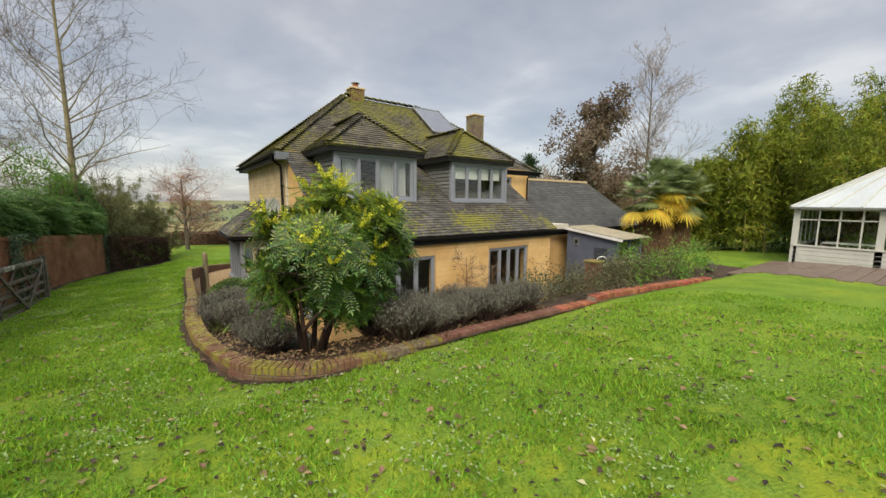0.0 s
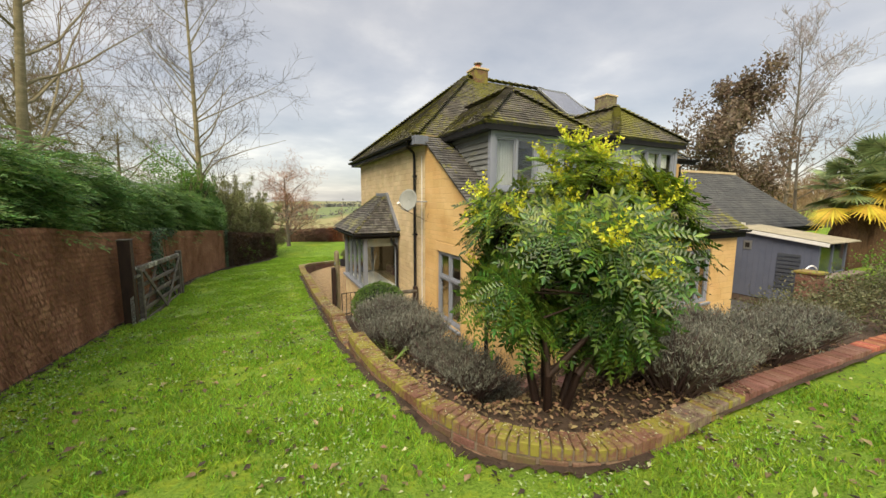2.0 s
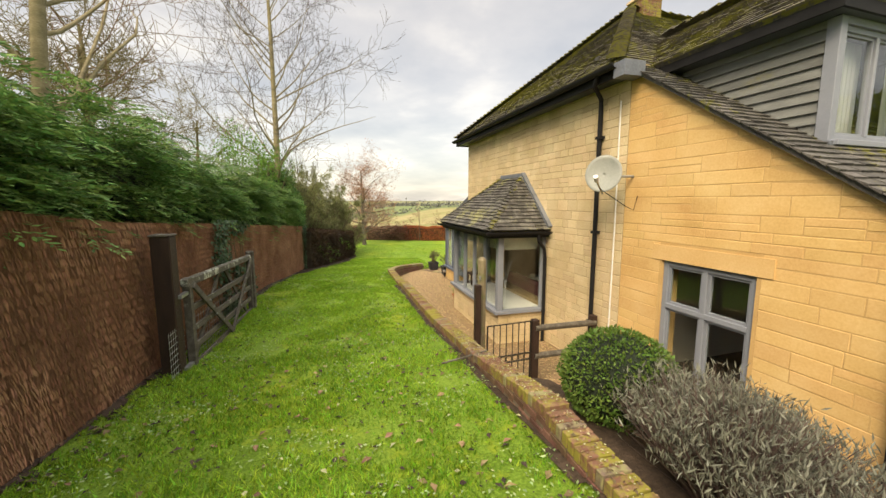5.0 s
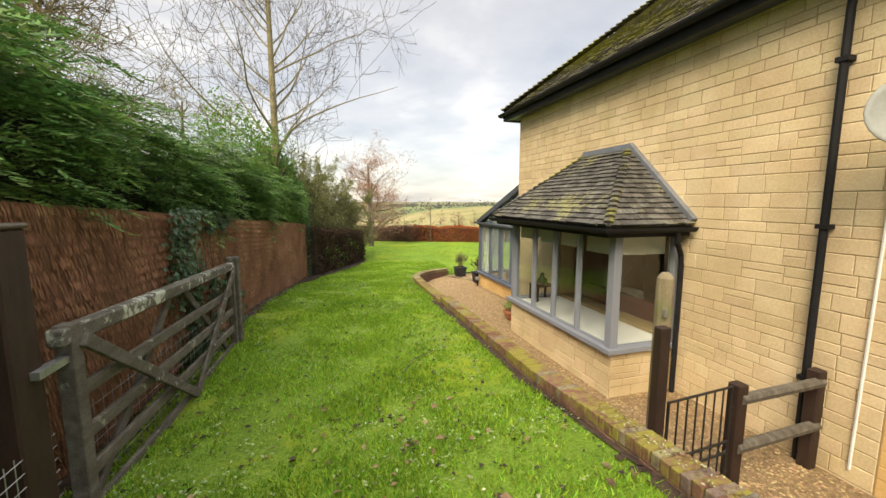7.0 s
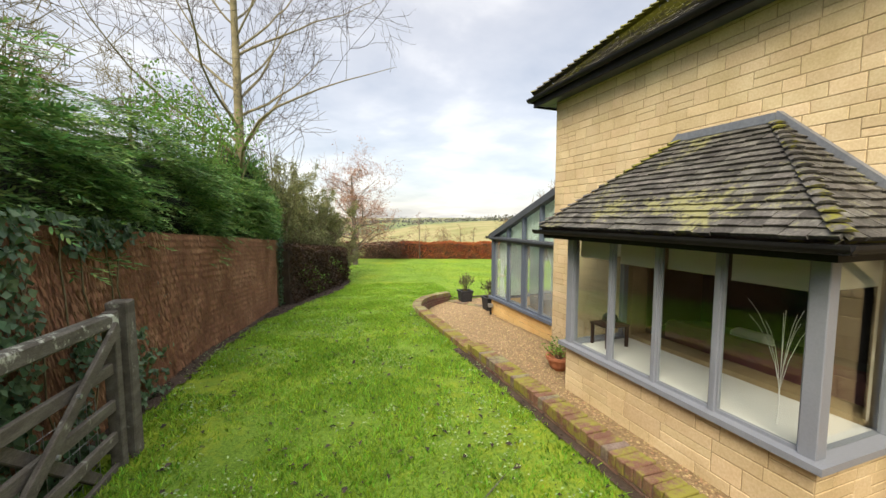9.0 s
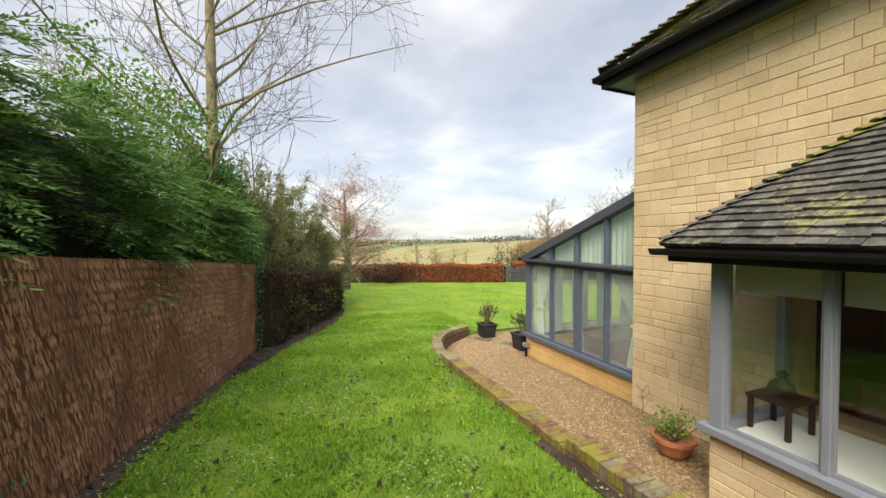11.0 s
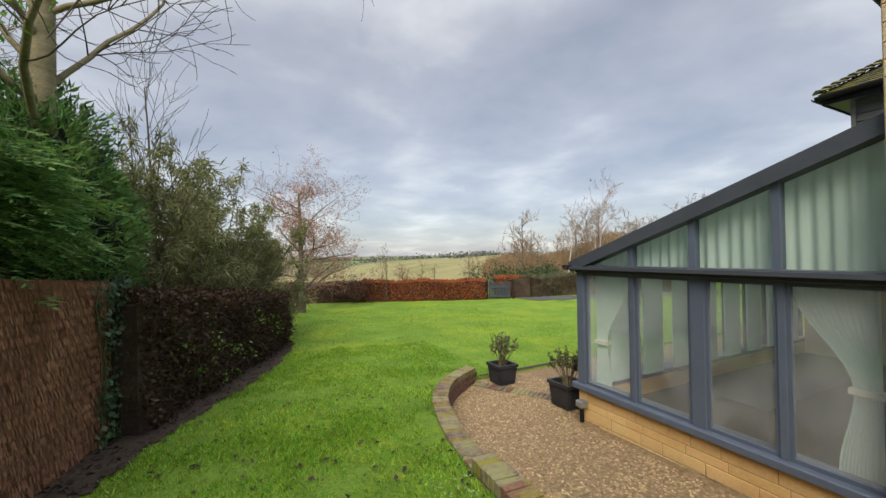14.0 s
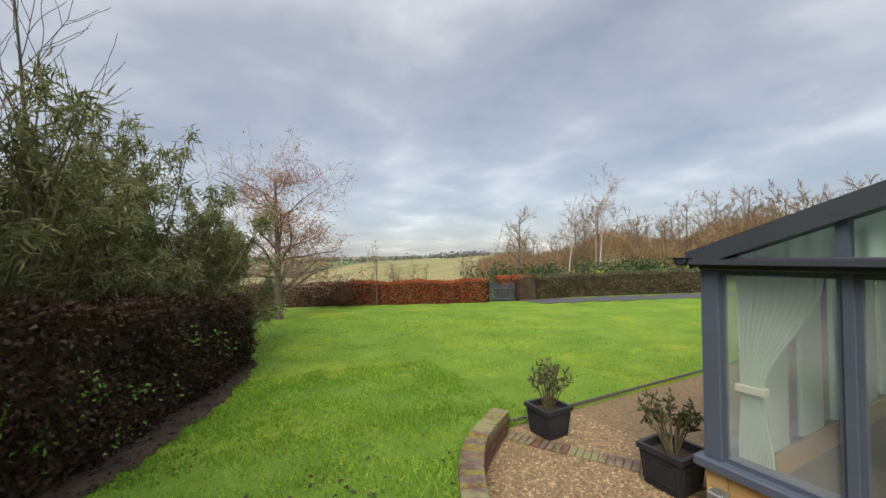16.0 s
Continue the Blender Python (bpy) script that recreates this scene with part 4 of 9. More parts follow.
# half-drawn blinds and net in the dormers
blind_list = []
for k in range(4):
    b = thing("window_blind", "white roller blind half drawn inside the dormer window", "blind", group="dormer blinds")
    part("cloth", box(7.31 + k * 0.507, 7.76 + k * 0.507, DYF + 0.14, DYF + 0.146, 2.72, 3.1), M["white"], b)
    HOUSE_PARTS.append(b)
for k in (0, 2, 3):
    c = thing("net_curtain", "white net curtain hanging inside the dormer window", "curtain", group="dormer nets")
    bmn = bmesh.new()
    for j in range(14):
        xa = 3.60 + k * 0.475 + j * 0.034
        poly([(xa, DYF + 0.16 + 0.012 * (j % 2), 2.14), (xa + 0.034, DYF + 0.172 - 0.012 * (j % 2), 2.14), (xa + 0.034, DYF + 0.172 - 0.012 * (j % 2), 3.1), (xa, DYF + 0.16 + 0.012 * (j % 2), 3.1)], bmn)
    part("cloth", bmn, M["net"], c)
    HOUSE_PARTS.append(c)

# chimneys
def chimney(x, y, zb, zt, w, cowl, label, bmat):
    c = thing("chimney", label, "chimney")
    part("stack", box(x - w / 2, x + w / 2, y - w / 2, y + w / 2, zb, zt), M["brick_joint"], c)
    r = random.Random(int(x * 10))
    bh = 0.075
    for i in range(int((zt - zb - 0.5) / bh)):
        z = zb + 0.5 + i * bh
        if z + bh > zt:
            break
        for k in range(3):
            a = -w / 2 + k * w / 3
            put("brick", mesh_of("brick", *block_geo([(x + a + 0.004, z + 0.004), (x + a + w / 3 - 0.004, z + 0.004), (x + a + w / 3 - 0.004, z + bh - 0.004), (x + a + 0.004, z + bh - 0.004)], "x", y - w / 2, -1, 0.01, 0.006), bmat), c)
            put("brick", mesh_of("brick", *block_geo([(y + a + 0.004, z + 0.004), (y + a + w / 3 - 0.004, z + 0.004), (y + a + w / 3 - 0.004, z + bh - 0.004), (y + a + 0.004, z + bh - 0.004)], "y", x - w / 2, -1, 0.01, 0.006), bmat), c)
    part("cap", box(x - w / 2 - 0.04, x + w / 2 + 0.04, y - w / 2 - 0.04, y + w / 2 + 0.04, zt, zt + 0.07), M["stone_pale"], c, bevel=0.01)
    if cowl:
        part("pot", lathe([(0.11, zt + 0.07), (0.1, zt + 0.2), (0.12, zt + 0.22)], x, y), M["terracotta"], c)
        part("cowl", lathe([(0.02, zt + 0.24), (0.17, zt + 0.28), (0.14, zt + 0.31), (0.02, zt + 0.34)], x, y), M["galv"], c, "metal rain cowl")
    return c


HOUSE_PARTS.append(chimney(6.4, 15.2, 5.5, 6.47, 0.55, True, "small stone chimney with a metal cowl", M["brick_moss"]))
HOUSE_PARTS.append(chimney(12.45, 14.6, 4.0, 6.15, 0.62, False, "plain brick chimney stack behind the roof", M["brick_grey"]))

# solar panel
sp = thing("solar_panel", "flat solar water panel fixed on the mossy roof", "solar panel")
def on_roof(x, y, lift):
    return Vector((x, y, EAVE_Z + (y - BREAK) * S_MAIN)) + Vector((0, -S_MAIN, 1)).normalized() * lift
q = [on_roof(9.0, 13.3, 0.14), on_roof(10.45, 13.3, 0.14), on_roof(10.45, 15.0, 0.14), on_roof(9.0, 15.0, 0.14)]
M["solar"] = surf("solar_glass", [(0.10, 0.11, 0.14), (0.14, 0.15, 0.18)], 2, 30, rough=0.12, bump=0.02, spec=0.8)
part("collector", slab(q, (0, -S_MAIN, 1), 0.07), M["solar"], sp)
for a, b in zip(q, q[1:] + q[:1]):
    part("edge_trim", beam(a, b, 0.05, 0.05), M["galv"], sp)
HOUSE_PARTS.append(sp)

# satellite dish
dish = thing("satellite_dish", "pale grey satellite dish on a wall bracket", "satellite dish")
bm = bmesh.new()
rings = []
dd = Vector((-0.75, -0.62, 0.22)).normalized()
ds = dd.cross(Vector((0, 0, 1))).normalized(); du = ds.cross(dd)
dc = Vector((2.28, 11.38, 1.80))
for i in range(7):
    r = 0.27 * i / 6
    rings.append([bm.verts.new(dc + dd * (0.9 * r * r) + ds * math.cos(a) * max(r, 0.001) * 0.92 + du * math.sin(a) * max(r, 0.001)) for a in [2 * math.pi * k / 24 for k in range(24)]])
for a, b in zip(rings, rings[1:]):
    for k in range(24):
        bm.faces.new((a[k], a[(k + 1) % 24], b[(k + 1) % 24], b[k]))
dob = part("reflector", bm, M["dish"], dish, smooth=True)
md = dob.modifiers.new("thick", "SOLIDIFY"); md.thickness = 0.008
dish_arm = part("arm", rod([dc - du * 0.27, dc - du * 0.2 + dd * 0.42], 0.014), M["galv"], dish)
part("receiver", rod([dc - du * 0.2 + dd * 0.38, dc - du * 0.16 + dd * 0.48], 0.032), M["white"], dish_arm, "white receiver head")
part("bracket", rod([dc - dd * 0.01, (2.5, 11.36, 1.78), (WX - 0.006, 11.30, 1.78)], 0.02), M["galv"], dish)
part("cable", rod([dc - du * 0.25 + dd * 0.2, (2.60, 11.28, 1.35), (2.66, 11.2, 1.3), (2.695, 11.18, 1.5)], 0.006, sides=5), M["gutter"], dish)

# ---- annex, bay window, conservatory ----
annex = thing("annex", "low side building with a dark slate roof", "outbuilding", kind="structure")
part("wall", box(13.0, 20.8, 11.2, 16.5, FOOT, 0.75), M["stone_warm_i"], annex)
ar = part("roof", slab([(12.9, 10.9, 0.8), (21.2, 10.9, 0.8), (20.3, 14.0, 3.15), (12.9, 14.0, 3.15)], (0, -1, 1.3), 0.1), M["slate"], annex, "dark slate roof")
part("roof_back", slab([(21.2, 17.0, 0.8), (12.9, 17.0, 0.8), (12.9, 14.0, 3.15), (20.3, 14.0, 3.15)], (0, 1, 1.3), 0.1), M["slate"], ar)
part("roof_end", slab([(21.2, 10.9, 0.8), (21.2, 17.0, 0.8), (20.3, 14.0, 3.15)], (1, 0, 0.4), 0.1), M["slate"], ar)
LA = math.hypot(3.1, 2.35)
lay_tiles((0, 10.88, 0.8), (1, 0, 0), (0, 3.1, 2.35), lambda v: 12.9, lambda v: 21.2 - 0.9 * v / LA, LA, ar, M["slate"], rng, 0.26, 0.16, thick=0.006)
part("ridge", beam((12.9, 14.0, 3.19), (20.3, 14.0, 3.19), 0.2, 0.1), M["stone_pale_i"], annex)
gutter((12.9, 10.8, 0.76), (21.2, 10.8, 0.76), annex)
part("fascia", box(12.9, 21.2, 10.87, 10.9, 0.58, 0.75), M["gutter"], annex)
blue_door = thing("door_1", "slate-blue ledged door between house and shed", "door", kind="structure")
part("leaf", box(11.55, 12.35, 11.02, 11.07, -1.45, 0.55), M["shed_paint"], blue_door)
part("door_frame", box(11.45, 11.55, 11.0, 11.09, -1.45, 0.65), M["frame"], blue_door)
part("door_frame", box(12.35, 12.45, 11.0, 11.09, -1.45, 0.65), M["frame"], blue_door)
part("notice", box(11.85, 12.02, 11.006, 11.018, -1.0, -0.75), M["white"], blue_door)
part("side_wall", box(10.5, 13.0, 11.09, 11.3, FOOT, 0.75), M["stone_warm_i"], annex)

# bay window on the west wall
BX, BY0, BY1 = 1.66, 13.58, 16.5
SILL, HEAD = -0.78, 0.70
bay = thing("bay_window", "grey-framed square bay window under a small tiled roof", "bay window", kind="structure")
bw = part("wall", wall_with_holes("y", BX + 0.02, 0.22, BY0, BY1, FOOT, SILL - 0.06, []), M["mortar"], bay, "stone apron wall below the bay")
bm = box(BX + 0.24, WX - 0.004, BY0, BY0 + 0.22, FOOT, SILL - 0.06)
box(BX + 0.24, WX - 0.004, BY1 - 0.22, BY1, FOOT, SILL - 0.06, bm)
part("return_wall", bm, M["mortar"], bw)
bq = courses(random.Random(31), BY0, BY1, -1.75, SILL - 0.062, [], wmin=0.2, wmax=0.55)
lay_blocks(bq, "y", BX + 0.02, -1, bw, "stone", M["stone_pale"], M["stone_pale_i"], limit=300)
for yy, o in ((BY0, -1), (BY1, 1)):
    lay_blocks(courses(random.Random(32), BX + 0.02, WX - 0.014, -1.75, SILL - 0.062, [], wmin=0.2, wmax=0.5), "x", yy, o, bw, "stone", M["stone_pale"], M["stone_pale_i"], limit=40)
bs = box(BX - 0.07, BX + 0.11, BY0 - 0.07, BY1 + 0.07, SILL - 0.058, SILL)
box(BX + 0.11, WX - 0.012, BY0 - 0.07, BY0 + 0.11, SILL - 0.058, SILL, bs)
box(BX + 0.11, WX - 0.012, BY1 - 0.11, BY1 + 0.07, SILL - 0.058, SILL, bs)
part("sill", bs, M["frame"], bay)
for (x, y) in ((BX, BY0), (BX, BY1 - 0.12)):
    part("corner_post", box(x, x + 0.12, y, y + 0.12, SILL, HEAD), M["frame"], bay, bevel=0.006)
for y in (BY0, BY1 - 0.08):
    part("wall_post", box(WX - 0.1, WX - 0.012, y, y + 0.08, SILL, HEAD), M["frame"], bay, bevel=0.005)
mull = [14.37, 15.02, 15.68]
for y in mull:
    part("mullion", box(BX + 0.01, BX + 0.09, y - 0.026, y + 0.026, SILL, HEAD), M["frame"], bay, bevel=0.005)
part("head", box(BX - 0.0, BX + 0.12, BY0, BY1, HEAD - 0.003, HEAD + 0.14), M["frame"], bay)
part("head", box(BX + 0.12, WX - 0.012, BY0, BY0 + 0.12, HEAD - 0.003, HEAD + 0.14), M["frame"], bay)
part("head", box(BX + 0.12, WX - 0.012, BY1 - 0.12, BY1, HEAD - 0.003, HEAD + 0.14), M["frame"], bay)
ys = [BY0 + 0.12] + [m for m in mull] + [BY1 - 0.12]
for i, (a, b) in enumerate(zip(ys, ys[1:])):
    a1, b1 = a + (0.026 if i else 0), b - (0.026 if i < 3 else 0)
    fr = box(BX + 0.03, BX + 0.07, a1, a1 + 0.018, SILL, HEAD - 0.003)
    box(BX + 0.03, BX + 0.07, b1 - 0.018, b1, SILL, HEAD - 0.003, fr); box(BX + 0.03, BX + 0.07, a1 + 0.018, b1 - 0.018, SILL, SILL + 0.03, fr)
    sash = part("sash", fr, M["frame"], bay)
    p = part("pane", box(BX + 0.048, BX + 0.054, a1 + 0.018, b1 - 0.018, SILL + 0.03, HEAD - 0.003), M["glass"], sash)
    p.visible_shadow = False
    bl = thing("roller_blind", "cream roller blind rolled to the head of the bay", "blind", group="bay blinds")
    part("cloth", box(BX + 0.13, BX + 0.137, a1 + 0.01, b1 - 0.01, 0.46 + 0.02 * (i % 2), HEAD - 0.01), M["blind"], bl)
    part("bottom_bar", box(BX + 0.125, BX + 0.142, a1 + 0.01, b1 - 0.01, 0.44 + 0.02 * (i % 2), 0.46 + 0.02 * (i % 2)), M["cream"], bl)
for y in (BY0 + 0.05, BY1 - 0.056):
    p = part("side_pane", box(BX + 0.12, WX - 0.1, y, y + 0.006, SILL + 0.01, HEAD - 0.003), M["glass"], bay)
    p.visible_shadow = False
    bl = thing("roller_blind", "cream roller blind rolled to the head of the bay", "blind", group="bay blinds")
    yb_ = y + 0.09 if y < 15 else y - 0.09
    part("cloth", box(BX + 0.16, WX - 0.12, yb_, yb_ + 0.007, 0.44, HEAD - 0.01), M["blind"], bl)
# inside of the bay and the room behind
part("seat", box(BX + 0.112, WX + 0.35, BY0 + 0.112, BY1 - 0.112, SILL - 0.12, SILL - 0.03), M["white"], bay, "white painted window board")
part("reveal", box(WX + 0.0, WX + 0.36, BY0 + 0.12, BY0 + 0.19, -1.3, 0.95), M["cream"], bay)
part("bay_ceiling", box(BX + 0.12, WX + 0.3, BY0 + 0.12, BY1 - 0.12, HEAD + 0.1, HEAD + 0.13), M["white"], bay)
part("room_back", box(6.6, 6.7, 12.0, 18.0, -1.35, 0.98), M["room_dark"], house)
sofa = thing("sofa", "plum-coloured sofa standing behind the bay window", "sofa")
part("seat", box(3.2, 4.1, 13.9, 16.0, -1.34, -0.85), M["seat_red"], sofa, bevel=0.05)
part("backrest", box(3.05, 3.28, 13.8, 16.1, -1.34, -0.48), M["seat_red"], sofa, bevel=0.06)
part("cushion", box(3.3, 3.5, 14.9, 15.35, -0.84, -0.42), M["cream"], sofa, bevel=0.05)
lamp = thing("fibre_lamp", "white plastic twig lamp on the window board", "lamp")
part("stem", rod([(2.05, 14.05, SILL - 0.03), (2.05, 14.05, -0.45)], [0.008, 0.006]), M["white"], lamp)
rl = random.Random(4)
for k in range(9):
    a = 2 * math.pi * k / 9 + rl.uniform(-0.2, 0.2); sp_ = rl.uniform(0.12, 0.34); h = rl.uniform(0.85, 1.25)
    part("strand", rod([(2.05 + math.cos(a) * sp_ * t ** 1.3, 14.05 + math.sin(a) * sp_ * t ** 1.3, -0.5 + h * (t - 0.35 * t * t)) for t in (0, 0.25, 0.5, 0.75, 1)], 0.002, sides=5), M["white"], lamp)
stool = thing("side_table", "small dark wooden side table with an ornament", "table")
part("top", box(2.0, 2.4, 16.05, 16.4, -0.52, -0.49), M["darkwood"], stool, bevel=0.004)
for (x, y) in ((2.03, 16.08), (2.37, 16.08), (2.03, 16.37), (2.37, 16.37)):
    part("leg", box(x - 0.018, x + 0.018, y - 0.018, y + 0.018, SILL - 0.03, -0.52), M["darkwood"], stool)
vase = thing("ornament", "dark carved ornament on the side table", "ornament")
part("body", lathe([(0.07, -0.49), (0.11, -0.44), (0.09, -0.38), (0.03, -0.33), (0.05, -0.29), (0.02, -0.26)], 2.2, 16.22), M["iron"], vase, smooth=True)

# bay roof: three tiled slopes, leaded against the wall
be, bz = 0.27, HEAD + 0.16
e0, e1, ex = BY0 - 0.17, BY1 + be, BX - be
rz, r0, r1 = 2.0, 14.62, 15.58
broof = part("roof", slab([(ex, e0, bz), (WX - 0.012, r0, rz), (WX - 0.012, r1, rz), (ex, e1, bz)], (-1, 0, 0.9), 0.05), M["tile"], bay, "weathered brown-grey tiles with lichen and moss")
part("roof_cheek", slab([(WX - 0.012, e0, bz), (WX - 0.012, r0, rz), (ex, e0, bz)], (0, -1, 0.9), 0.05), M["tile"], broof)
part("roof_cheek", slab([(WX - 0.012, e1, bz), (ex, e1, bz), (WX - 0.012, r1, rz)], (0, 1, 0.9), 0.05), M["tile"], broof)
lb = math.hypot(WX - ex, rz - bz)
lay_tiles((ex - 0.03, 0, bz), (0, 1, 0), (WX - ex, 0, rz - bz), lambda v: e0 + (r0 - e0) * v / lb, lambda v: e1 - (e1 - r1) * v / lb, lb - 0.06, broof, M["tile_bay"], random.Random(8), 0.165, 0.098, thick=0.018, singles=300, joined=M["tile"])
lc = math.hypot(r0 - e0, rz - bz)
lay_tiles((0, e0 - 0.03, bz), (1, 0, 0), (0, r0 - e0, rz - bz), lambda v: ex + (WX - ex) * v / lc, lambda v: WX - 0.03, lc - 0.05, broof, M["tile_bay"], random.Random(9), 0.165, 0.098, thick=0.018, singles=100, joined=M["tile"])
lay_tiles((0, e1 + 0.03, bz), (1, 0, 0), (0, r1 - e1, rz - bz), lambda v: ex + (WX - ex) * v / lc, lambda v: WX - 0.03, lc - 0.05, broof, M["tile"], random.Random(9), 0.165, 0.098, thick=0.018)
hip_tiles((ex, e0, bz + 0.015), (WX - 0.03, r0, rz - 0.01), broof, M["tile"], random.Random(10), r=0.055, gauge=0.118)
hip_tiles((ex, e1, bz + 0.015), (WX - 0.03, r1, rz - 0.01), broof, M["tile"], random.Random(10), r=0.055, gauge=0.118)
part("flashing", beam((WX - 0.05, r0 - 0.05, rz + 0.0), (WX - 0.05, r1 + 0.05, rz + 0.0), 0.12, 0.09), M["lead"], broof, "lead flashing along the top")
part("flashing", beam((WX - 0.05, e0 - 0.02, bz + 0.04), (WX - 0.05, r0 - 0.03, rz + 0.02), 0.09, 0.11), M["lead"], broof)
part("flashing", beam((WX - 0.05, e1 + 0.02, bz + 0.04), (WX - 0.05, r1 + 0.03, rz + 0.02), 0.09, 0.11), M["lead"], broof)
part("fascia", box(ex + 0.03, ex + 0.055, e0 + 0.03, e1 - 0.03, bz - 0.15, bz - 0.01), M["gutter"], bay)
part("fascia", box(ex + 0.055, WX - 0.02, e0 + 0.03, e0 + 0.055, bz - 0.15, bz - 0.01), M["gutter"], bay)
part("fascia", box(ex + 0.055, WX - 0.02, e1 - 0.055, e1 - 0.03, bz - 0.15, bz - 0.01), M["gutter"], bay)
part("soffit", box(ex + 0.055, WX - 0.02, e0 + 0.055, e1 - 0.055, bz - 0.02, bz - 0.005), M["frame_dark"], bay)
gutter((ex - 0.04, e0 - 0.08, bz - 0.03), (ex - 0.04, e1 + 0.08, bz - 0.03), bay)
gutter((WX - 0.03, e0 - 0.04, bz - 0.03), (ex - 0.08, e0 - 0.04, bz - 0.03), bay)
part("downpipe", rod([(WX - 0.3, e0 - 0.04, bz - 0.09), (WX - 0.28, e0 - 0.02, bz - 0.22), (WX - 0.1, BY0 - 0.10, bz - 0.4), (WX - 0.08, BY0 - 0.1, bz - 0.55), (WX - 0.08, BY0 - 0.1, -1.5)], 0.034), M["gutter"], bay, "black downpipe")

M["roof_sheet"] = surf("milky_sheet", [(0.80, 0.82, 0.81), (0.90, 0.92, 0.91)], 1.5, 20, rough=0.3, bump=0.03, trans=0.75)
# conservatory: lean-to against the north wall
CX, CY1, CS, CT = 2.84, 21.32, -1.16, 0.40
RT = 1.62
con = thing("conservatory", "slate-grey lean-to conservatory with curtains on a low stone wall", "conservatory", kind="structure")
cw = part("wall", box(CX + 0.02, CX + 0.24, NY, CY1, FOOT, CS - 0.05), M["mortar"], con, "low honey stone wall")
part("front_wall", box(CX + 0.24, 9.0, CY1 - 0.22, CY1, FOOT, CS - 0.05), M["stone_warm_i"], con)
lay_blocks(courses(random.Random(41), NY + 0.0, CY1, -1.85, CS - 0.052, [], hmin=0.09, hmax=0.16, wmin=0.2, wmax=0.5), "y", CX + 0.02, -1, cw, "stone", M["stone_warm"], M["stone_warm_i"], limit=120)
part("sill", box(CX - 0.06, CX + 0.26, NY + 0.012, CY1 + 0.06, CS - 0.048, CS + 0.03), M["frame_con"], con, bevel=0.008)
part("sill", box(CX + 0.26, 9.0, CY1 - 0.2, CY1 + 0.06, CS - 0.048, CS + 0.03), M["frame_con"], con, bevel=0.008)
part("corner_post", box(CX, CX + 0.13, CY1 - 0.13, CY1, CS + 0.03, CT), M["frame_con"], con, bevel=0.006)
low_m = [(20.45, 0.03), (19.70, 0.07), (19.0, 0.03)]
for y, h in low_m:
    part("mullion", box(CX + 0.01, CX + 0.11, y - h, y + h, CS + 0.03, CT), M["frame_con"], con, bevel=0.005)
part("transom", box(CX - 0.03, CX + 0.13, NY + 0.012, CY1, CT, CT + 0.10), M["frame_dark"], con, bevel=0.008)
part("drip_rail", box(CX - 0.10, CX - 0.03, NY + 0.012, CY1 + 0.08, CT + 0.045, CT + 0.085), M["frame_dark"], con)
part("front_beam", box(CX + 0.13, 9.0, CY1 - 0.12, CY1, CT, CT + 0.10), M["frame_dark"], con)
gutter((9.0, CY1 + 0.09, CT + 0.10), (CX - 0.12, CY1 + 0.09, CT + 0.10), con)
segs = [(20.48, CY1 - 0.13), (19.77, 20.42), (19.03, 19.63), (NY + 0.02, 18.97)]
for a, b in segs:
    fr = box(CX + 0.03, CX + 0.08, a, a + 0.03, CS + 0.03, CT)
    box(CX + 0.03, CX + 0.08, b - 0.03, b, CS + 0.03, CT, fr); box(CX + 0.03, CX + 0.08, a + 0.03, b - 0.03, CS + 0.03, CS + 0.065, fr); box(CX + 0.03, CX + 0.08, a + 0.03, b - 0.03, CT - 0.04, CT, fr)
    sash = part("sash", fr, M["frame_con"], con)
    p = part("pane", box(CX + 0.05, CX + 0.056, a + 0.03, b - 0.03, CS + 0.065, CT - 0.04), M["glass_mist_sky"], sash)
    p.visible_shadow = False


def con_roof(y):
    return RT - (RT - CT - 0.12) * (y - NY) / (CY1 + 0.1 - NY)


for y in (20.47, 19.74, 19.02):
    part("upper_mullion", slab([(CX + 0.01, y - 0.03, CT + 0.1), (CX + 0.01, y + 0.03, CT + 0.1), (CX + 0.01, y + 0.03, con_roof(y + 0.03) - 0.11), (CX + 0.01, y - 0.03, con_roof(y - 0.03) - 0.11)], (-1, 0, 0), 0.1), M["frame_con"], con)
for a, b in ((NY + 0.02, 18.99), (19.05, 19.71), (19.77, 20.44), (20.50, 21.05)):
    p = part("upper_pane", slab([(CX + 0.05, a, CT + 0.1), (CX + 0.05, b, CT + 0.1), (CX + 0.05, b, max(con_roof(b) - 0.1, CT + 0.11)), (CX + 0.05, a, con_roof(a) - 0.1)], (-1, 0, 0), 0.006), M["glass"], con)
    p.visible_shadow = False
n_r = Vector((0, RT - CT - 0.12, CY1 + 0.1 - NY)).normalized()
part("verge", slab([(CX - 0.05, NY + 0.012, con_roof(NY) + 0.02), (CX - 0.05, CY1 + 0.1, con_roof(CY1 + 0.1) + 0.02), (CX + 0.12, CY1 + 0.1, con_roof(CY1 + 0.1) + 0.02), (CX + 0.12, NY + 0.012, con_roof(NY) + 0.02)], n_r, 0.14), M["frame_dark"], con, "slate-grey sloping verge board")
part("roof", slab([(CX + 0.12, NY + 0.012, con_roof(NY) + 0.015), (CX + 0.12, CY1 + 0.1, con_roof(CY1 + 0.1) + 0.015), (9.0, CY1 + 0.1, con_roof(CY1 + 0.1) + 0.015), (9.0, NY + 0.012, con_roof(NY) + 0.015)], n_r, 0.02), M["roof_sheet"], con, "milky translucent roof sheets")
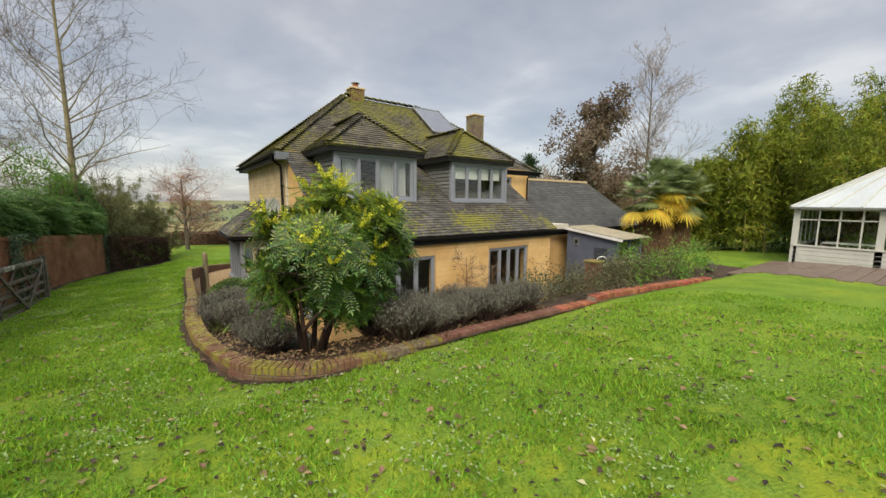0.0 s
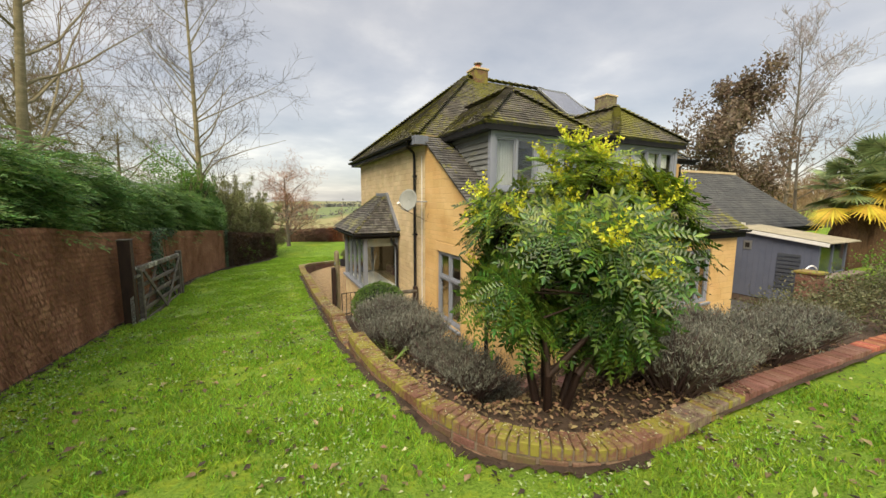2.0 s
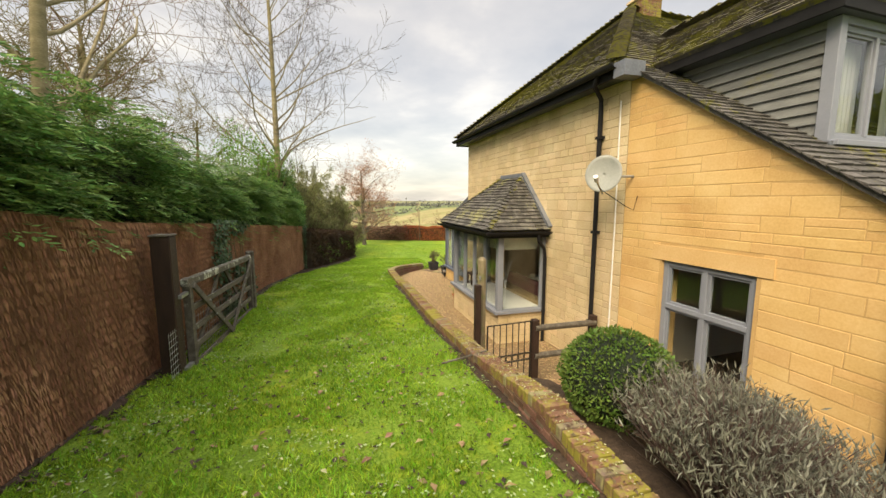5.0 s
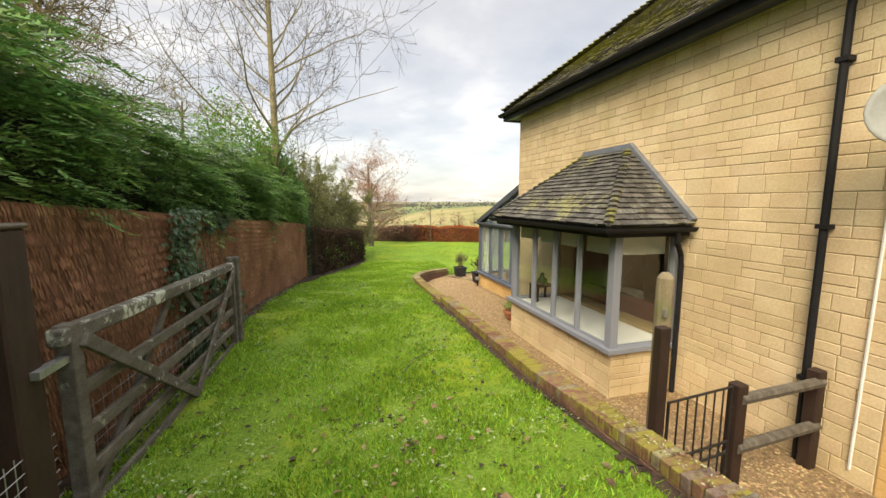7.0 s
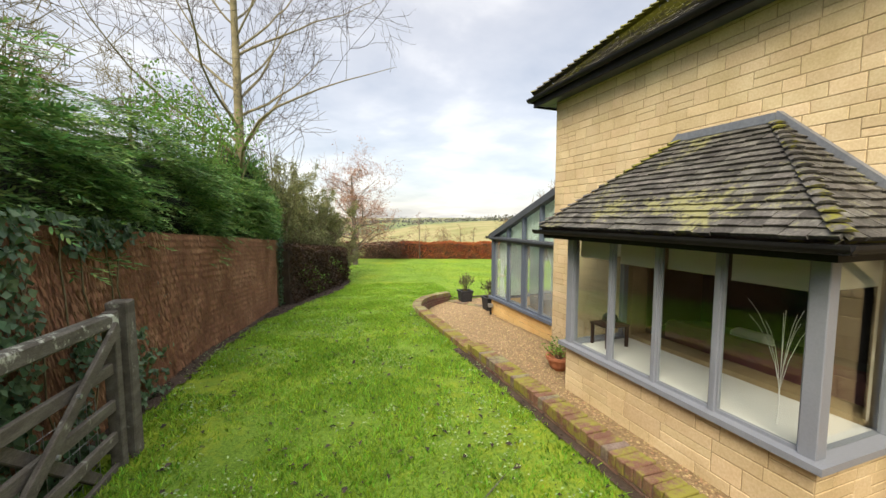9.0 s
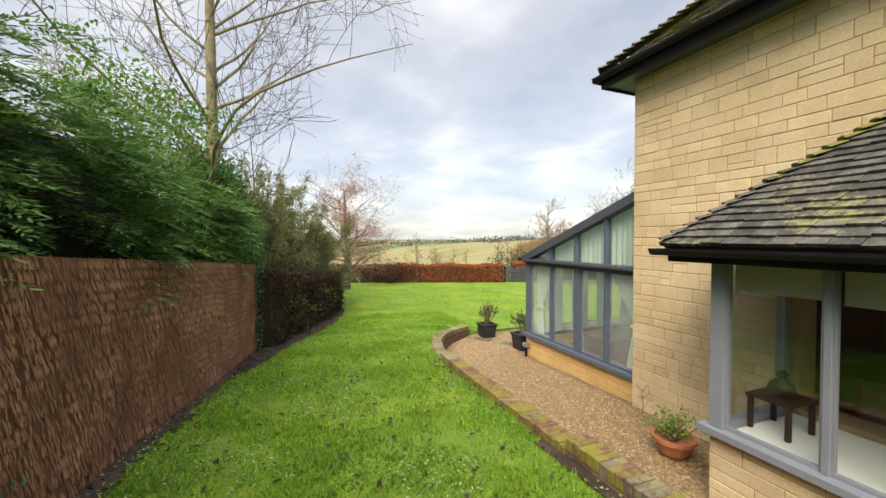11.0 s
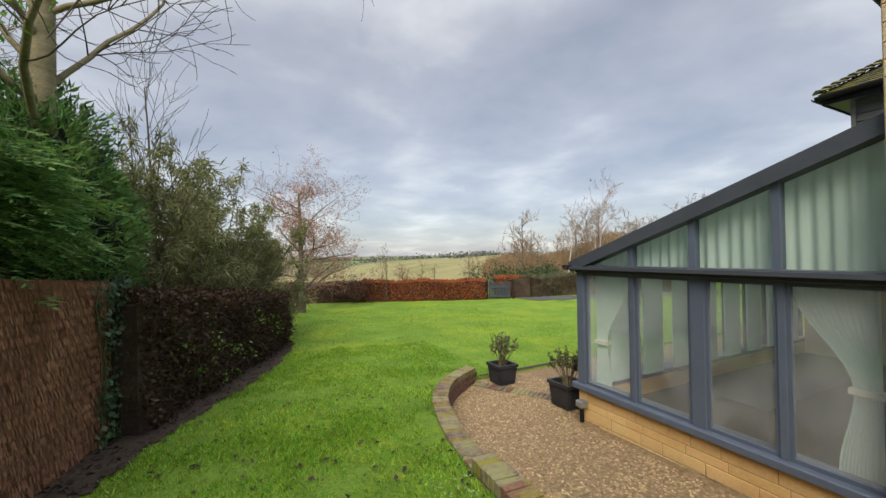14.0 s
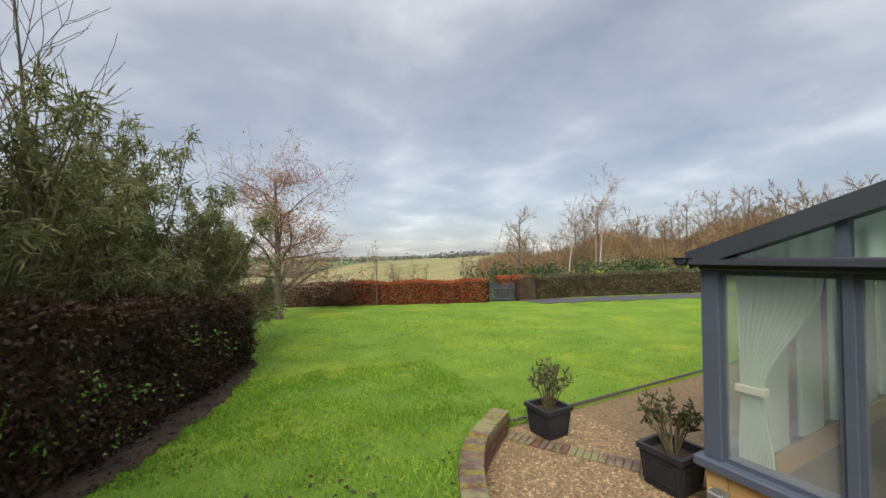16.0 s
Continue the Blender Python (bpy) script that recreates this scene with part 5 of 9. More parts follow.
for k in range(9):
    x = CX + 0.13 + (k + 0.5) * 0.68
    p = part("front_pane", box(x - 0.31, x + 0.31, CY1 - 0.07, CY1 - 0.064, CS + 0.03, CT), M["glass_mist_sky"], con)
    p.visible_shadow = False
    part("front_mullion", box(x + 0.31, x + 0.37, CY1 - 0.11, CY1 - 0.02, CS + 0.03, CT), M["frame_con"], con)
part("end_wall", box(8.9, 9.0, NY, CY1 - 0.22, FOOT, con_roof(NY) - 0.1), M["stone_pale_i"], con)
# floor and bench take the room colour with indoor shade in it
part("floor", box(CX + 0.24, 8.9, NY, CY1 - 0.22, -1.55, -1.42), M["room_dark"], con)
part("bench", box(CX + 0.3, CX + 2.6, NY + 0.9, NY + 1.5, -1.42, -0.85), M["room_dark"], con, "built-in bench coloured near black for the indoor shade")


def drape(name, label, pts_top, pts_tie, pts_bot, x, group, nfold=12):
    """A curtain with folds, gathered by a tie where pts_tie is given. Each is (y0, y1, z)."""
    c = thing(name, label, "curtain", group=group)
    bmc = bmesh.new()
    levels = [pts_top] + ([pts_tie] if pts_tie else []) + [pts_bot]
    rows_ = []
    for (a0, b0, z0_), (a1, b1, z1_) in zip(levels, levels[1:]):
        for s in range(8):
            t = s / 8
            tt = t * t * (3 - 2 * t)
            rows_.append((a0 + (a1 - a0) * tt, b0 + (b1 - b0) * tt, z0_ + (z1_ - z0_) * t))
    rows_.append(levels[-1])
    grid = []
    for a, b, z in rows_:
        amp = min(0.035, abs(b - a) * 0.06)
        grid.append([bmc.verts.new((x + amp * math.sin(k * math.pi / 2 + 0.3 * math.sin(z * 3)), a + (b - a) * k / (nfold * 4), (z(k / (nfold * 4)) if callable(z) else z))) for k in range(nfold * 4 + 1)])
    for r0_, r1_ in zip(grid, grid[1:]):
        for k in range(nfold * 4):
            bmc.faces.new((r0_[k], r0_[k + 1], r1_[k + 1], r1_[k]))
    part("cloth", bmc, M["curtain"], c, smooth=True)
    if pts_tie:
        a, b, z = pts_tie
        part("tie_back", box(x - 0.045, x + 0.045, a - 0.02, b + 0.02, z - 0.025, z + 0.025), M["cream"], c)
    return c


drape("curtain", "pale green curtain tied back at the conservatory corner", (20.62, 21.15, CT - 0.05), (20.98, 21.14, -0.55), (20.92, 21.16, -1.12), CX + 0.2, "conservatory curtains")
drape("curtain", "pale green curtain tied back beside the house wall", (18.46, 19.0, CT - 0.05), (18.46, 18.62, -0.45), (18.46, 18.72, -1.12), CX + 0.2, "conservatory curtains")
for a, b in ((NY + 0.05, 19.02), (19.02, 19.745), (19.745, 20.475), (20.475, 21.12)):
    c = thing("gable_curtain", "pale green gathered curtain filling the sloping glass", "curtain", group="gable curtains")
    bmc = bmesh.new()
    n_ = int((b - a) / 0.02)
    prev = None
    for k in range(n_ + 1):
        y = a + (b - a) * k / n_
        x = CX + 0.17 + 0.018 * math.sin(k * 1.15) + 0.008 * math.sin(k * 0.37)
        cur = (bmc.verts.new((x, y, CT + 0.06)), bmc.verts.new((x, y, max(con_roof(y) - 0.09, CT + 0.07))))
        if prev:
            bmc.faces.new((prev[0], cur[0], cur[1], prev[1]))
        prev = cur
    part("cloth", bmc, M["curtain"], c, smooth=True)
for k in range(8):
    drape("curtain", "pale green curtain hanging at the conservatory front", (3.2 + k * 0.70, 3.62 + k * 0.70, CT - 0.05), None, (3.2 + k * 0.70, 3.62 + k * 0.70, -1.12), 0, "conservatory front curtains").matrix_world = Matrix(((0, 1, 0, 0), (1, 0, 0, CY1 - 0.25), (0, 0, 1, 0), (0, 0, 0, 1)))
lightbox = thing("outdoor_socket", "black outdoor socket on a short post by the wall", "socket")
part("post", box(CX - 0.10, CX - 0.06, 21.16, 21.2, -1.7, -1.42), M["gutter"], lightbox)
part("box", box(CX - 0.14, CX - 0.02, 21.12, 21.24, -1.42, -1.33), M["galv"], lightbox, bevel=0.01)

# skew of the south front, taken by every part of the house
seen = set()
for top in HOUSE_PARTS:
    for o in (top, *top.children_recursive):
        if o.data is not None and o.data.name not in seen:
            seen.add(o.data.name)
            for v in o.data.vertices:
                v.co.y += K_SKEW * max(0.0, v.co.x - WX)


# upper dormer over the conservatory on the north side
nd = thing("dormer_3", "lapboarded north dormer with black eaves and mossy tiled roof", "dormer", kind="structure")
NX0, NX1, NYF, NZ = 7.62, 9.85, 19.9, 3.1
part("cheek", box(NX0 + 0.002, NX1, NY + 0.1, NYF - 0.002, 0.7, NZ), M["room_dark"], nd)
for i in range(17):
    z = 1.05 + i * 0.122
    bmb = box(NX0 - 0.03, NX0, NY + 0.1, NYF, z, z + 0.118)
    for v in bmb.verts:
        if v.co.x < NX0 - 0.02 and v.co.z > z + 0.1:
            v.co.x += 0.022
    part("board", bmb, M["clad"], nd)
part("corner_post", box(NX0 - 0.045, NX0 + 0.10, NYF - 0.02, NYF + 0.04, 0.9, NZ), M["clad"], nd)
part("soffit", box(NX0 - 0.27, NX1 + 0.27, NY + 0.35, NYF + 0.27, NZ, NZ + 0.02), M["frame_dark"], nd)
part("fascia", box(NX0 - 0.30, NX0 - 0.272, NY + 0.35, NYF + 0.30, NZ - 0.02, NZ + 0.14), M["gutter"], nd)
part("fascia", box(NX0 - 0.272, NX1 + 0.30, NYF + 0.272, NYF + 0.30, NZ - 0.02, NZ + 0.14), M["gutter"], nd)
gutter((NX0 - 0.36, NY + 0.35, NZ + 0.12), (NX0 - 0.36, NYF + 0.36, NZ + 0.12), nd)
gutter((NX1 + 0.36, NYF + 0.36, NZ + 0.12), (NX0 - 0.36, NYF + 0.36, NZ + 0.12), nd)
na, nb2, nz, nzr, nxm = NX0 - 0.33, NX1 + 0.33, NZ + 0.14, 4.15, (NX0 + NX1) / 2
nrun = nxm - na
nrf = part("roof", slab([(na, NYF + 0.33, nz), (nxm, NYF - 0.9, nzr), (nxm, 17.2, nzr), (na, 18.1, nz)], (-1, 0, 1), 0.06), M["tile"], nd, "mossy tiled hipped roof")
part("roof_side", slab([(nb2, NYF + 0.33, nz), (nxm, NYF - 0.9, nzr), (nxm, 17.2, nzr), (nb2, 18.1, nz)], (1, 0, 1), 0.06), M["tile"], nrf)
part("roof_end", slab([(na, NYF + 0.33, nz), (nb2, NYF + 0.33, nz), (nxm, NYF - 0.9, nzr)], (0, 1, 1), 0.06), M["tile"], nrf)
nls = math.hypot(nrun, nzr - nz)
lay_tiles((na, 0, nz), (0, 1, 0), (nrun, 0, nzr - nz), lambda v: 18.1 - 0.9 * v / nls, lambda v: NYF + 0.33 - 1.23 * v / nls, nls, nrf, M["tile_mossy"], rng, 0.17, 0.105)
nlf = math.hypot(1.23, nzr - nz)
lay_tiles((0, NYF + 0.33, nz), (1, 0, 0), (0, -1.23, nzr - nz), lambda v: na + nrun * v / nlf, lambda v: nb2 - nrun * v / nlf, nlf, nrf, M["tile_mossy"], rng, 0.17, 0.105)
hip_tiles((na, NYF + 0.33, nz + 0.02), (nxm, NYF - 0.9, nzr + 0.02), nrf, M["tile_mossy"], rng, r=0.1)
hip_tiles((nxm, NYF - 0.9, nzr + 0.02), (nxm, 17.2, nzr + 0.02), nrf, M["tile_mossy"], rng, gauge=0.28)

# ---- brick edging wall, fence, gates ----
def resample(line, step):
    out, carry = [], 0.0
    for (a, b) in zip(line, line[1:]):
        a, b = Vector(a), Vector(b)
        L = (b - a).length
        d = (b - a) / L
        t = carry
        while t < L:
            out.append((a + d * t, d))
            t += step
        carry = t - L
    return out


def edge_top(x, y):
    """Top of the edging wall: level runs with steps between them."""
    if x > 7.1:
        return lawn_z(x, 4.1) + 0.08
    if y < 7.68:
        return 0.012 - 0.06 * smooth(0.8, 2.8, x)
    if y < 9.12:
        return float(np.interp(y, (7.68, 8.3, 9.12), (-0.24, -0.21, -0.17)))
    if y < 16.7:
        return float(np.interp(y, (9.12, 11, 13, 16.7), (-0.125, -0.43, -0.62, -0.71)))
    if y < 19.95:
        return float(np.interp(y, (16.7, 19.95), (-0.79, -0.95)))
    return float(np.interp(y, (19.95, 21.0, 23.5), (-1.04, -1.12, -1.40)))


edging = thing("edging_wall", "low curved brick retaining wall, mossy on top", "garden wall", kind="structure")
fine = [Vector(p) for p in EDGE]
# smooth the centre line once
sm = []
for i in range(len(fine) - 1):
    p0, p1, p2, p3 = fine[max(i - 1, 0)], fine[i], fine[i + 1], fine[min(i + 2, len(fine) - 1)]
    for k in range(6):
        t = k / 6
        sm.append(0.5 * ((2 * p1) + (p2 - p0) * t + (2 * p0 - 5 * p1 + 4 * p2 - p3) * t * t + (3 * p1 - p0 - 3 * p2 + p3) * t ** 3))
sm.append(fine[-1])
WALLW = 0.215
core_v, core_f = [], []
pts = resample(sm, 0.06)
for i, (p, d) in enumerate(pts):
    s = Vector((-d.y, d.x))
    zt = edge_top(p.x, p.y) - 0.03
    zb = min(lawn_z(p.x, p.y), -0.4) - 1.5
    for side in (-1, 1):
        c = p + s * side * (WALLW / 2 - 0.012)
        core_v += [(c.x, c.y, zb), (c.x, c.y, zt)]
    if i:
        a, b = 4 * (i - 1), 4 * i
        core_f += [(a, b, b + 1, a + 1), (a + 1, b + 1, b + 3, a + 3), (a + 3, b + 3, b + 2, a + 2)]
put("core", mesh_of("core", core_v, core_f, M["brick_joint"]), edging)


def unit_brick(l, w, h, bev=0.006):
    bm_ = box(-l / 2, l / 2, -w / 2, w / 2, 0, h)
    bmesh.ops.bevel(bm_, geom=bm_.edges[:], offset=bev, segments=1, affect="EDGES")
    bmesh.ops.recalc_face_normals(bm_, faces=bm_.faces[:])
    me_ = bpy.data.meshes.new("brick")
    bm_.to_mesh(me_); bm_.free()
    return me_


cap_red, cap_moss = unit_brick(0.066, WALLW, 0.10), unit_brick(0.066, WALLW, 0.10)
cap_grey = unit_brick(0.066, WALLW, 0.10); cap_grey.materials.append(M["brick_grey"])
cap_red.materials.append(M["brick"]); cap_moss.materials.append(M["brick_moss"])
str_red = unit_brick(0.21, 0.1, 0.064); str_red.materials.append(M["brick_dirty"])
caps = resample(sm, 0.0755)
rb = random.Random(77)
jv, jf = [], []
near_count = 0
for p, d in caps:
    z = edge_top(p.x, p.y) - 0.10 + rb.uniform(-0.006, 0.006)
    ang = math.degrees(math.atan2(d.y, d.x)) + rb.uniform(-2, 2)
    mossy = (p.y < 7.0 and p.x < 2.2) or (7.0 <= p.y < 20 and rb.random() < 0.85) or (2.2 <= p.x < 3.3 and rb.random() < 0.3 and p.y < 6)
    me_ = cap_moss if mossy or (p.x < 2.2 and p.y < 8) else (cap_grey if p.y > 16 or p.x < 3.2 else cap_red)
    if p.y > 19.5:
        me_ = cap_moss if rb.random() < 0.2 else cap_grey
    if p.x < 6.0 and near_count < 420:
        o = put("brick", me_, edging)
        o.matrix_world = pose(p.x, p.y, z, rb.uniform(-1.5, 1.5), rb.uniform(-1.5, 1.5), ang)
        near_count += 1
    else:
        m4 = pose(p.x, p.y, z, 0, 0, ang)
        k = len(jv)
        jv += [tuple(m4 @ v.co) for v in me_.vertices]
        jf += [tuple(k + i for i in f.vertices) for f in me_.polygons]
if jv:
    M["brick_i"] = surf("brick_red_joined", [(0.16, 0.055, 0.03), (0.25, 0.085, 0.045), (0.33, 0.14, 0.085)], 6, 60, vary=0.28, per="island", bump=0.35, dist=0.012)
    put("brick_course", mesh_of("brick_course", jv, jf, M["brick_i"]), edging, kind="stuff")
# stretcher courses below the caps on both faces
jv, jf, singles = [], [], 0
for row in range(5):
    for p, d in resample(sm, 0.222):
        s = Vector((-d.y, d.x))
        z = edge_top(p.x, p.y) - 0.10 - 0.075 * (row + 1)
        for side in (-1, 1):
            c = p + d * (0.11 if row % 2 else 0) + s * side * (WALLW / 2 - 0.05)
            out_lawn = lawn_z(c.x, c.y)
            low = out_lawn - 0.09 if side == -1 else -1.7
            if z < low:
                continue
            m4 = pose(c.x, c.y, z, 0, 0, math.degrees(math.atan2(d.y, d.x)) + rb.uniform(-1, 1))
            if side == 1 and singles < 250 and c.x < 3.5 and row < 3:
                o = put("brick", str_red, edging); o.matrix_world = m4; singles += 1
            else:
                k = len(jv)
                jv += [tuple(m4 @ v.co) for v in str_red.vertices]
                jf += [tuple(k + i for i in f.vertices) for f in str_red.polygons]
put("brick_face", mesh_of("brick_face", jv, jf, M["brick_dirty"]), edging, kind="stuff")

# flush brick row across the gravel
row_thing = thing("brick_row", "single row of worn bricks set flush across the gravel", "edging", kind="structure")
a, b = Vector(ROWS_LINE[0]), Vector(ROWS_LINE[1])
for k in range(int((b - a).length / 0.08)):
    p = a + (b - a).normalized() * k * 0.08
    o = put("brick", cap_grey if rb.random() < 0.8 else cap_red, row_thing)
    o.matrix_world = pose(p.x, p.y, gravel_z(p.x, p.y) - 0.075 + rb.uniform(-0.006, 0.006), rb.uniform(-2, 2), rb.uniform(-2, 2), math.degrees(math.atan2((b - a).y, (b - a).x)) + rb.uniform(-3, 3))
timber = thing("lawn_edging", "thin timber board between gravel and lawn", "edging", kind="structure")
part("board", box(2.55, 14.0, 23.50, 23.53, -1.85, -1.60), M["oldwood"], timber)

# heather screen fence along the boundary
FENCE = [(-3.62, -6.0), (-3.62, 2.0), (-3.60, 8.0), (-3.62, 12.0), (-3.55, 15.8), (-3.30, 18.0), (-2.98, 20.0), (-2.68, 22.2), (-2.66, 22.7)]
def fence_top(y):
    return float(np.interp(y, (-6, 5, 9.5, 11.5, 14, 18.7, 22.7), (1.9, 1.62, 1.42, 1.20, 1.05, 0.72, 0.42)))


SOIL_Y = (-2.0, 8.0, 15.0, 20.0, 21.5, 23.0, 25.0, 27.0, 28.6, 29.4)
SOIL_X = (-3.57, -3.56, -3.48, -2.86, -2.32, -1.88, -1.06, -0.50, -0.30, -0.55)
WEST_RUN = sorted((p.y, p.x) for p, d in resample(sm, 0.1) if 5.5 < p.y < 18)
DITCH_Y, DITCH_X = [a for a, b in WEST_RUN], [b for a, b in WEST_RUN]
DITCH = [(p.x, p.y) for p, d in resample(sm, 0.1) if p.y < 6.4 and p.x < 1.6]


def bare_soil(x, y):
    """Trodden earth at the foot of the fence, the hedge and the outside of the brick wall."""
    if -2.0 < y < 29.4 and x < float(np.interp(y, SOIL_Y, SOIL_X)) + 0.10 * noise.noise((x * 2.5, y * 2.5, 4.0)) + 0.05 * noise.noise((x * 9, y * 9, 1.0)):
        return True
    if -0.5 < x < 1.7 and 4.2 < y < 17:
        d = abs(x - float(np.interp(y, DITCH_Y, DITCH_X))) if y > 6.0 else min((x - a) ** 2 + (y - b) ** 2 for a, b in DITCH) ** 0.5
        return d < 0.19 + 0.05 * noise.noise((x * 3, y * 3, 9.0)) + 0.02 * noise.noise((x * 11, y * 11, 2.0))
    return False


sheet("verge_soil", -3.9, 1.8, -2.0, 29.4, 0.07, lambda x, y: lawn_z(x, y) + 0.016 + 0.008 * noise.noise((x * 7, y * 7, 0)), M["soil"], "bare dark earth strip with leaf litter beside the lawn",
      keep=lambda x, y: bare_soil(x, y) and not inside(x, y, INNER))

fence = thing("heather_fence", "brown heather screen fence panels along the lawn", "fence", kind="structure")
rf_ = random.Random(3)
fp = resample(FENCE, 0.12)
fv, ff = [], []
for i, (p, d) in enumerate(fp):
    zt = fence_top(p.y)
    zb = lawn_z(p.x, p.y) - 0.1
    s = Vector((d.y, -d.x))
    for j in range(30):
        z = zb + (zt - zb) * j / 29
        off = 0.006 * (j % 2) + 0.018 * noise.noise((p.y * 6, z * 4.0, 0)) + 0.03 * noise.noise((p.y * 0.9, z * 0.9, 5))
        fv.append((p.x + s.x * off, p.y + s.y * off, z))
    if i:
        for j in range(29):
            a = 30 * (i - 1) + j
            ff.append((a, a + 30, a + 31, a + 1))
panel = put("screen", mesh_of("screen", fv, ff, M["heather"]), fence)
sd = panel.modifiers.new("thick", "SOLIDIFY"); sd.thickness = 0.04; sd.offset = -1
# loose twigs bound in bands
tv, tf = [], []
for p, d in resample(FENCE, 0.0007):
    zt, zb = fence_top(p.y), lawn_z(p.x, p.y) - 0.05
    s = Vector((d.y, -d.x))
    nb_ = max(3, round((zt - zb) / 0.085))
    band = (zt - zb) / nb_
    for _ in range(1):
        j = rf_.randrange(nb_)
        z0_ = zb + band * j + rf_.uniform(-0.010, 0.010)
        L = band * rf_.uniform(0.85, 1.25)
        z1_ = min(z0_ + L, zt + rf_.uniform(-0.02, 0.06))
        q0 = p + s * (0.030 + rf_.uniform(0, 0.012)) + d * rf_.uniform(-0.02, 0.02)
        q1 = q0 + d * rf_.uniform(-0.02, 0.02) - s * 0.022
        w = rf_.uniform(0.0018, 0.0036)
        k = len(tv)
        tv += [(q0.x, q0.y - w, z0_), (q0.x, q0.y + w, z0_), ((q0.x + q1.x) / 2 + s.x * 0.006, (q0.y + q1.y) / 2 + w * 1.4, (z0_ + z1_) / 2), (q1.x, q1.y, z1_)]
        tf += [(k, k + 1, k + 2), (k, k + 2, k + 3), (k + 1, k + 3, k + 2)]
put("twigs", mesh_of("twigs", tv, tf, M["heather_twig"]), fence, kind="stuff")

# five-bar gate standing open against the fence
gp = thing("gate_post", "stout dark timber gate post", "post")
part("post", box(-3.46, -3.26, 11.72, 11.92, -0.9, 1.02), M["darkwood"], gp, bevel=0.012)
part("cap", box(-3.47, -3.25, 11.71, 11.93, 1.02, 1.045), M["oldwood"], gp, bevel=0.008)
mesh_guard = thing("wire_mesh", "rusty wire mesh wrapped round the gate post foot", "wire mesh")
for k in range(8):
    part("wire", rod([(-3.27, 11.5 + k * 0.06, -0.66), (-3.27, 11.5 + k * 0.06, -0.05)], 0.003, sides=4), M["galv"], mesh_guard)
for k in range(9):
    part("wire", rod([(-3.268, 11.48, -0.64 + k * 0.07), (-3.268, 11.95, -0.64 + k * 0.07)], 0.003, sides=4), M["galv"], mesh_guard)
gate = thing("field_gate", "weathered five-bar wooden field gate with lichened top rail", "gate")
G0, G1 = Vector((-3.24, 12.05)), Vector((-3.17, 15.32))
def gpt(t, z):
    p = G0 + (G1 - G0) * t
    zz = -0.80 - 0.15 * t
    return Vector((p.x, p.y, z + zz))
part("hanging_stile", beam(gpt(0.01, 0.04), gpt(0.01, 1.28), 0.09, 0.09, up=(0, 1, 0)), M["oldwood"], gate, bevel=0.006)
part("closing_stile", beam(gpt(0.99, 0.02), gpt(0.99, 1.28), 0.08, 0.08, up=(0, 1, 0)), M["oldwood"], gate, bevel=0.006)
part("top_rail", beam(gpt(-0.02, 1.22), gpt(1.0, 1.22), 0.09, 0.10), M["oldwood_lichen"], gate, "lichen-covered top rail", bevel=0.012)
for z in (0.12, 0.36, 0.60, 0.87):
    part("rail", beam(gpt(0.02, z), gpt(0.98, z), 0.035, 0.085), M["oldwood"], gate, bevel=0.006)
sx = Vector((0.055, 0, 0))
part("brace", beam(gpt(0.02, 1.18) + sx, gpt(0.5, 0.12) + sx, 0.03, 0.085), M["oldwood"], gate, bevel=0.005)
part("brace", beam(gpt(0.98, 1.18) + sx, gpt(0.5, 0.12) + sx, 0.03, 0.085), M["oldwood"], gate, bevel=0.005)
part("brace", beam(gpt(0.06, 0.12) - sx, gpt(0.46, 1.18) - sx, 0.03, 0.075), M["oldwood"], gate, bevel=0.005)
part("brace", beam(gpt(0.94, 0.12) - sx, gpt(0.54, 1.18) - sx, 0.03, 0.075), M["oldwood"], gate, bevel=0.005)
for k in range(30):
    part("wire", rod([gpt(0.03 + k * 0.032, 0.05) - sx * 1.3, gpt(0.03 + k * 0.032, 0.72) - sx * 1.3], 0.002, sides=4), M["galv"], gate)
for z in (0.08, 0.2, 0.3, 0.44, 0.54, 0.68):
    part("wire", rod([gpt(0.03, z) - sx * 1.3, gpt(0.96, z) - sx * 1.3], 0.002, sides=4), M["galv"], gate)
part("hinge", beam(gpt(-0.07, 1.08), gpt(0.03, 1.10), 0.05, 0.04), M["galv"], gate)
part("hinge", beam(gpt(-0.07, 0.18), gpt(0.03, 0.18), 0.05, 0.04), M["galv"], gate)
for t, z in ((0.18, 0.87), (0.25, 0.62), (0.75, 0.62), (0.82, 0.87), (0.34, 0.45), (0.66, 0.45)):
    part("bolt", rod([gpt(t, z) + sx * 1.1, gpt(t, z) + sx * 1.5], 0.014, sides=8), M["galv"], gate)
gp2 = thing("gate_post", "short weathered timber post behind the gate end", "post")
part("post", box(-3.24, -3.10, 15.38, 15.52, -1.1, 0.38), M["oldwood"], gp2, bevel=0.01)

# tall post, iron gate and rail fence at the top of the gravel path
tp = thing("tall_post", "tall weathered post with a rounded notched top", "post")
part("post", rod([(0.60, 11.80, -1.5), (0.60, 11.80, 0.50), (0.60, 11.80, 0.58), (0.60, 11.80, 0.62)], [0.065, 0.062, 0.058, 0.03], sides=12), M["postwood"], tp, "pale mossy round timber")
part("dark_stake", box(0.455, 0.545, 11.66, 11.735, -1.5, 0.24), M["darkwood"], tp, "dark red-brown stake in front", bevel=0.006)
part("staple", box(0.53, 0.56, 11.725, 11.735, 0.3, 0.36), M["galv"], tp)
ig = thing("iron_gate", "low black iron bar gate between two posts", "gate")
A, B = Vector((0.69, 11.77)), Vector((1.44, 11.83))
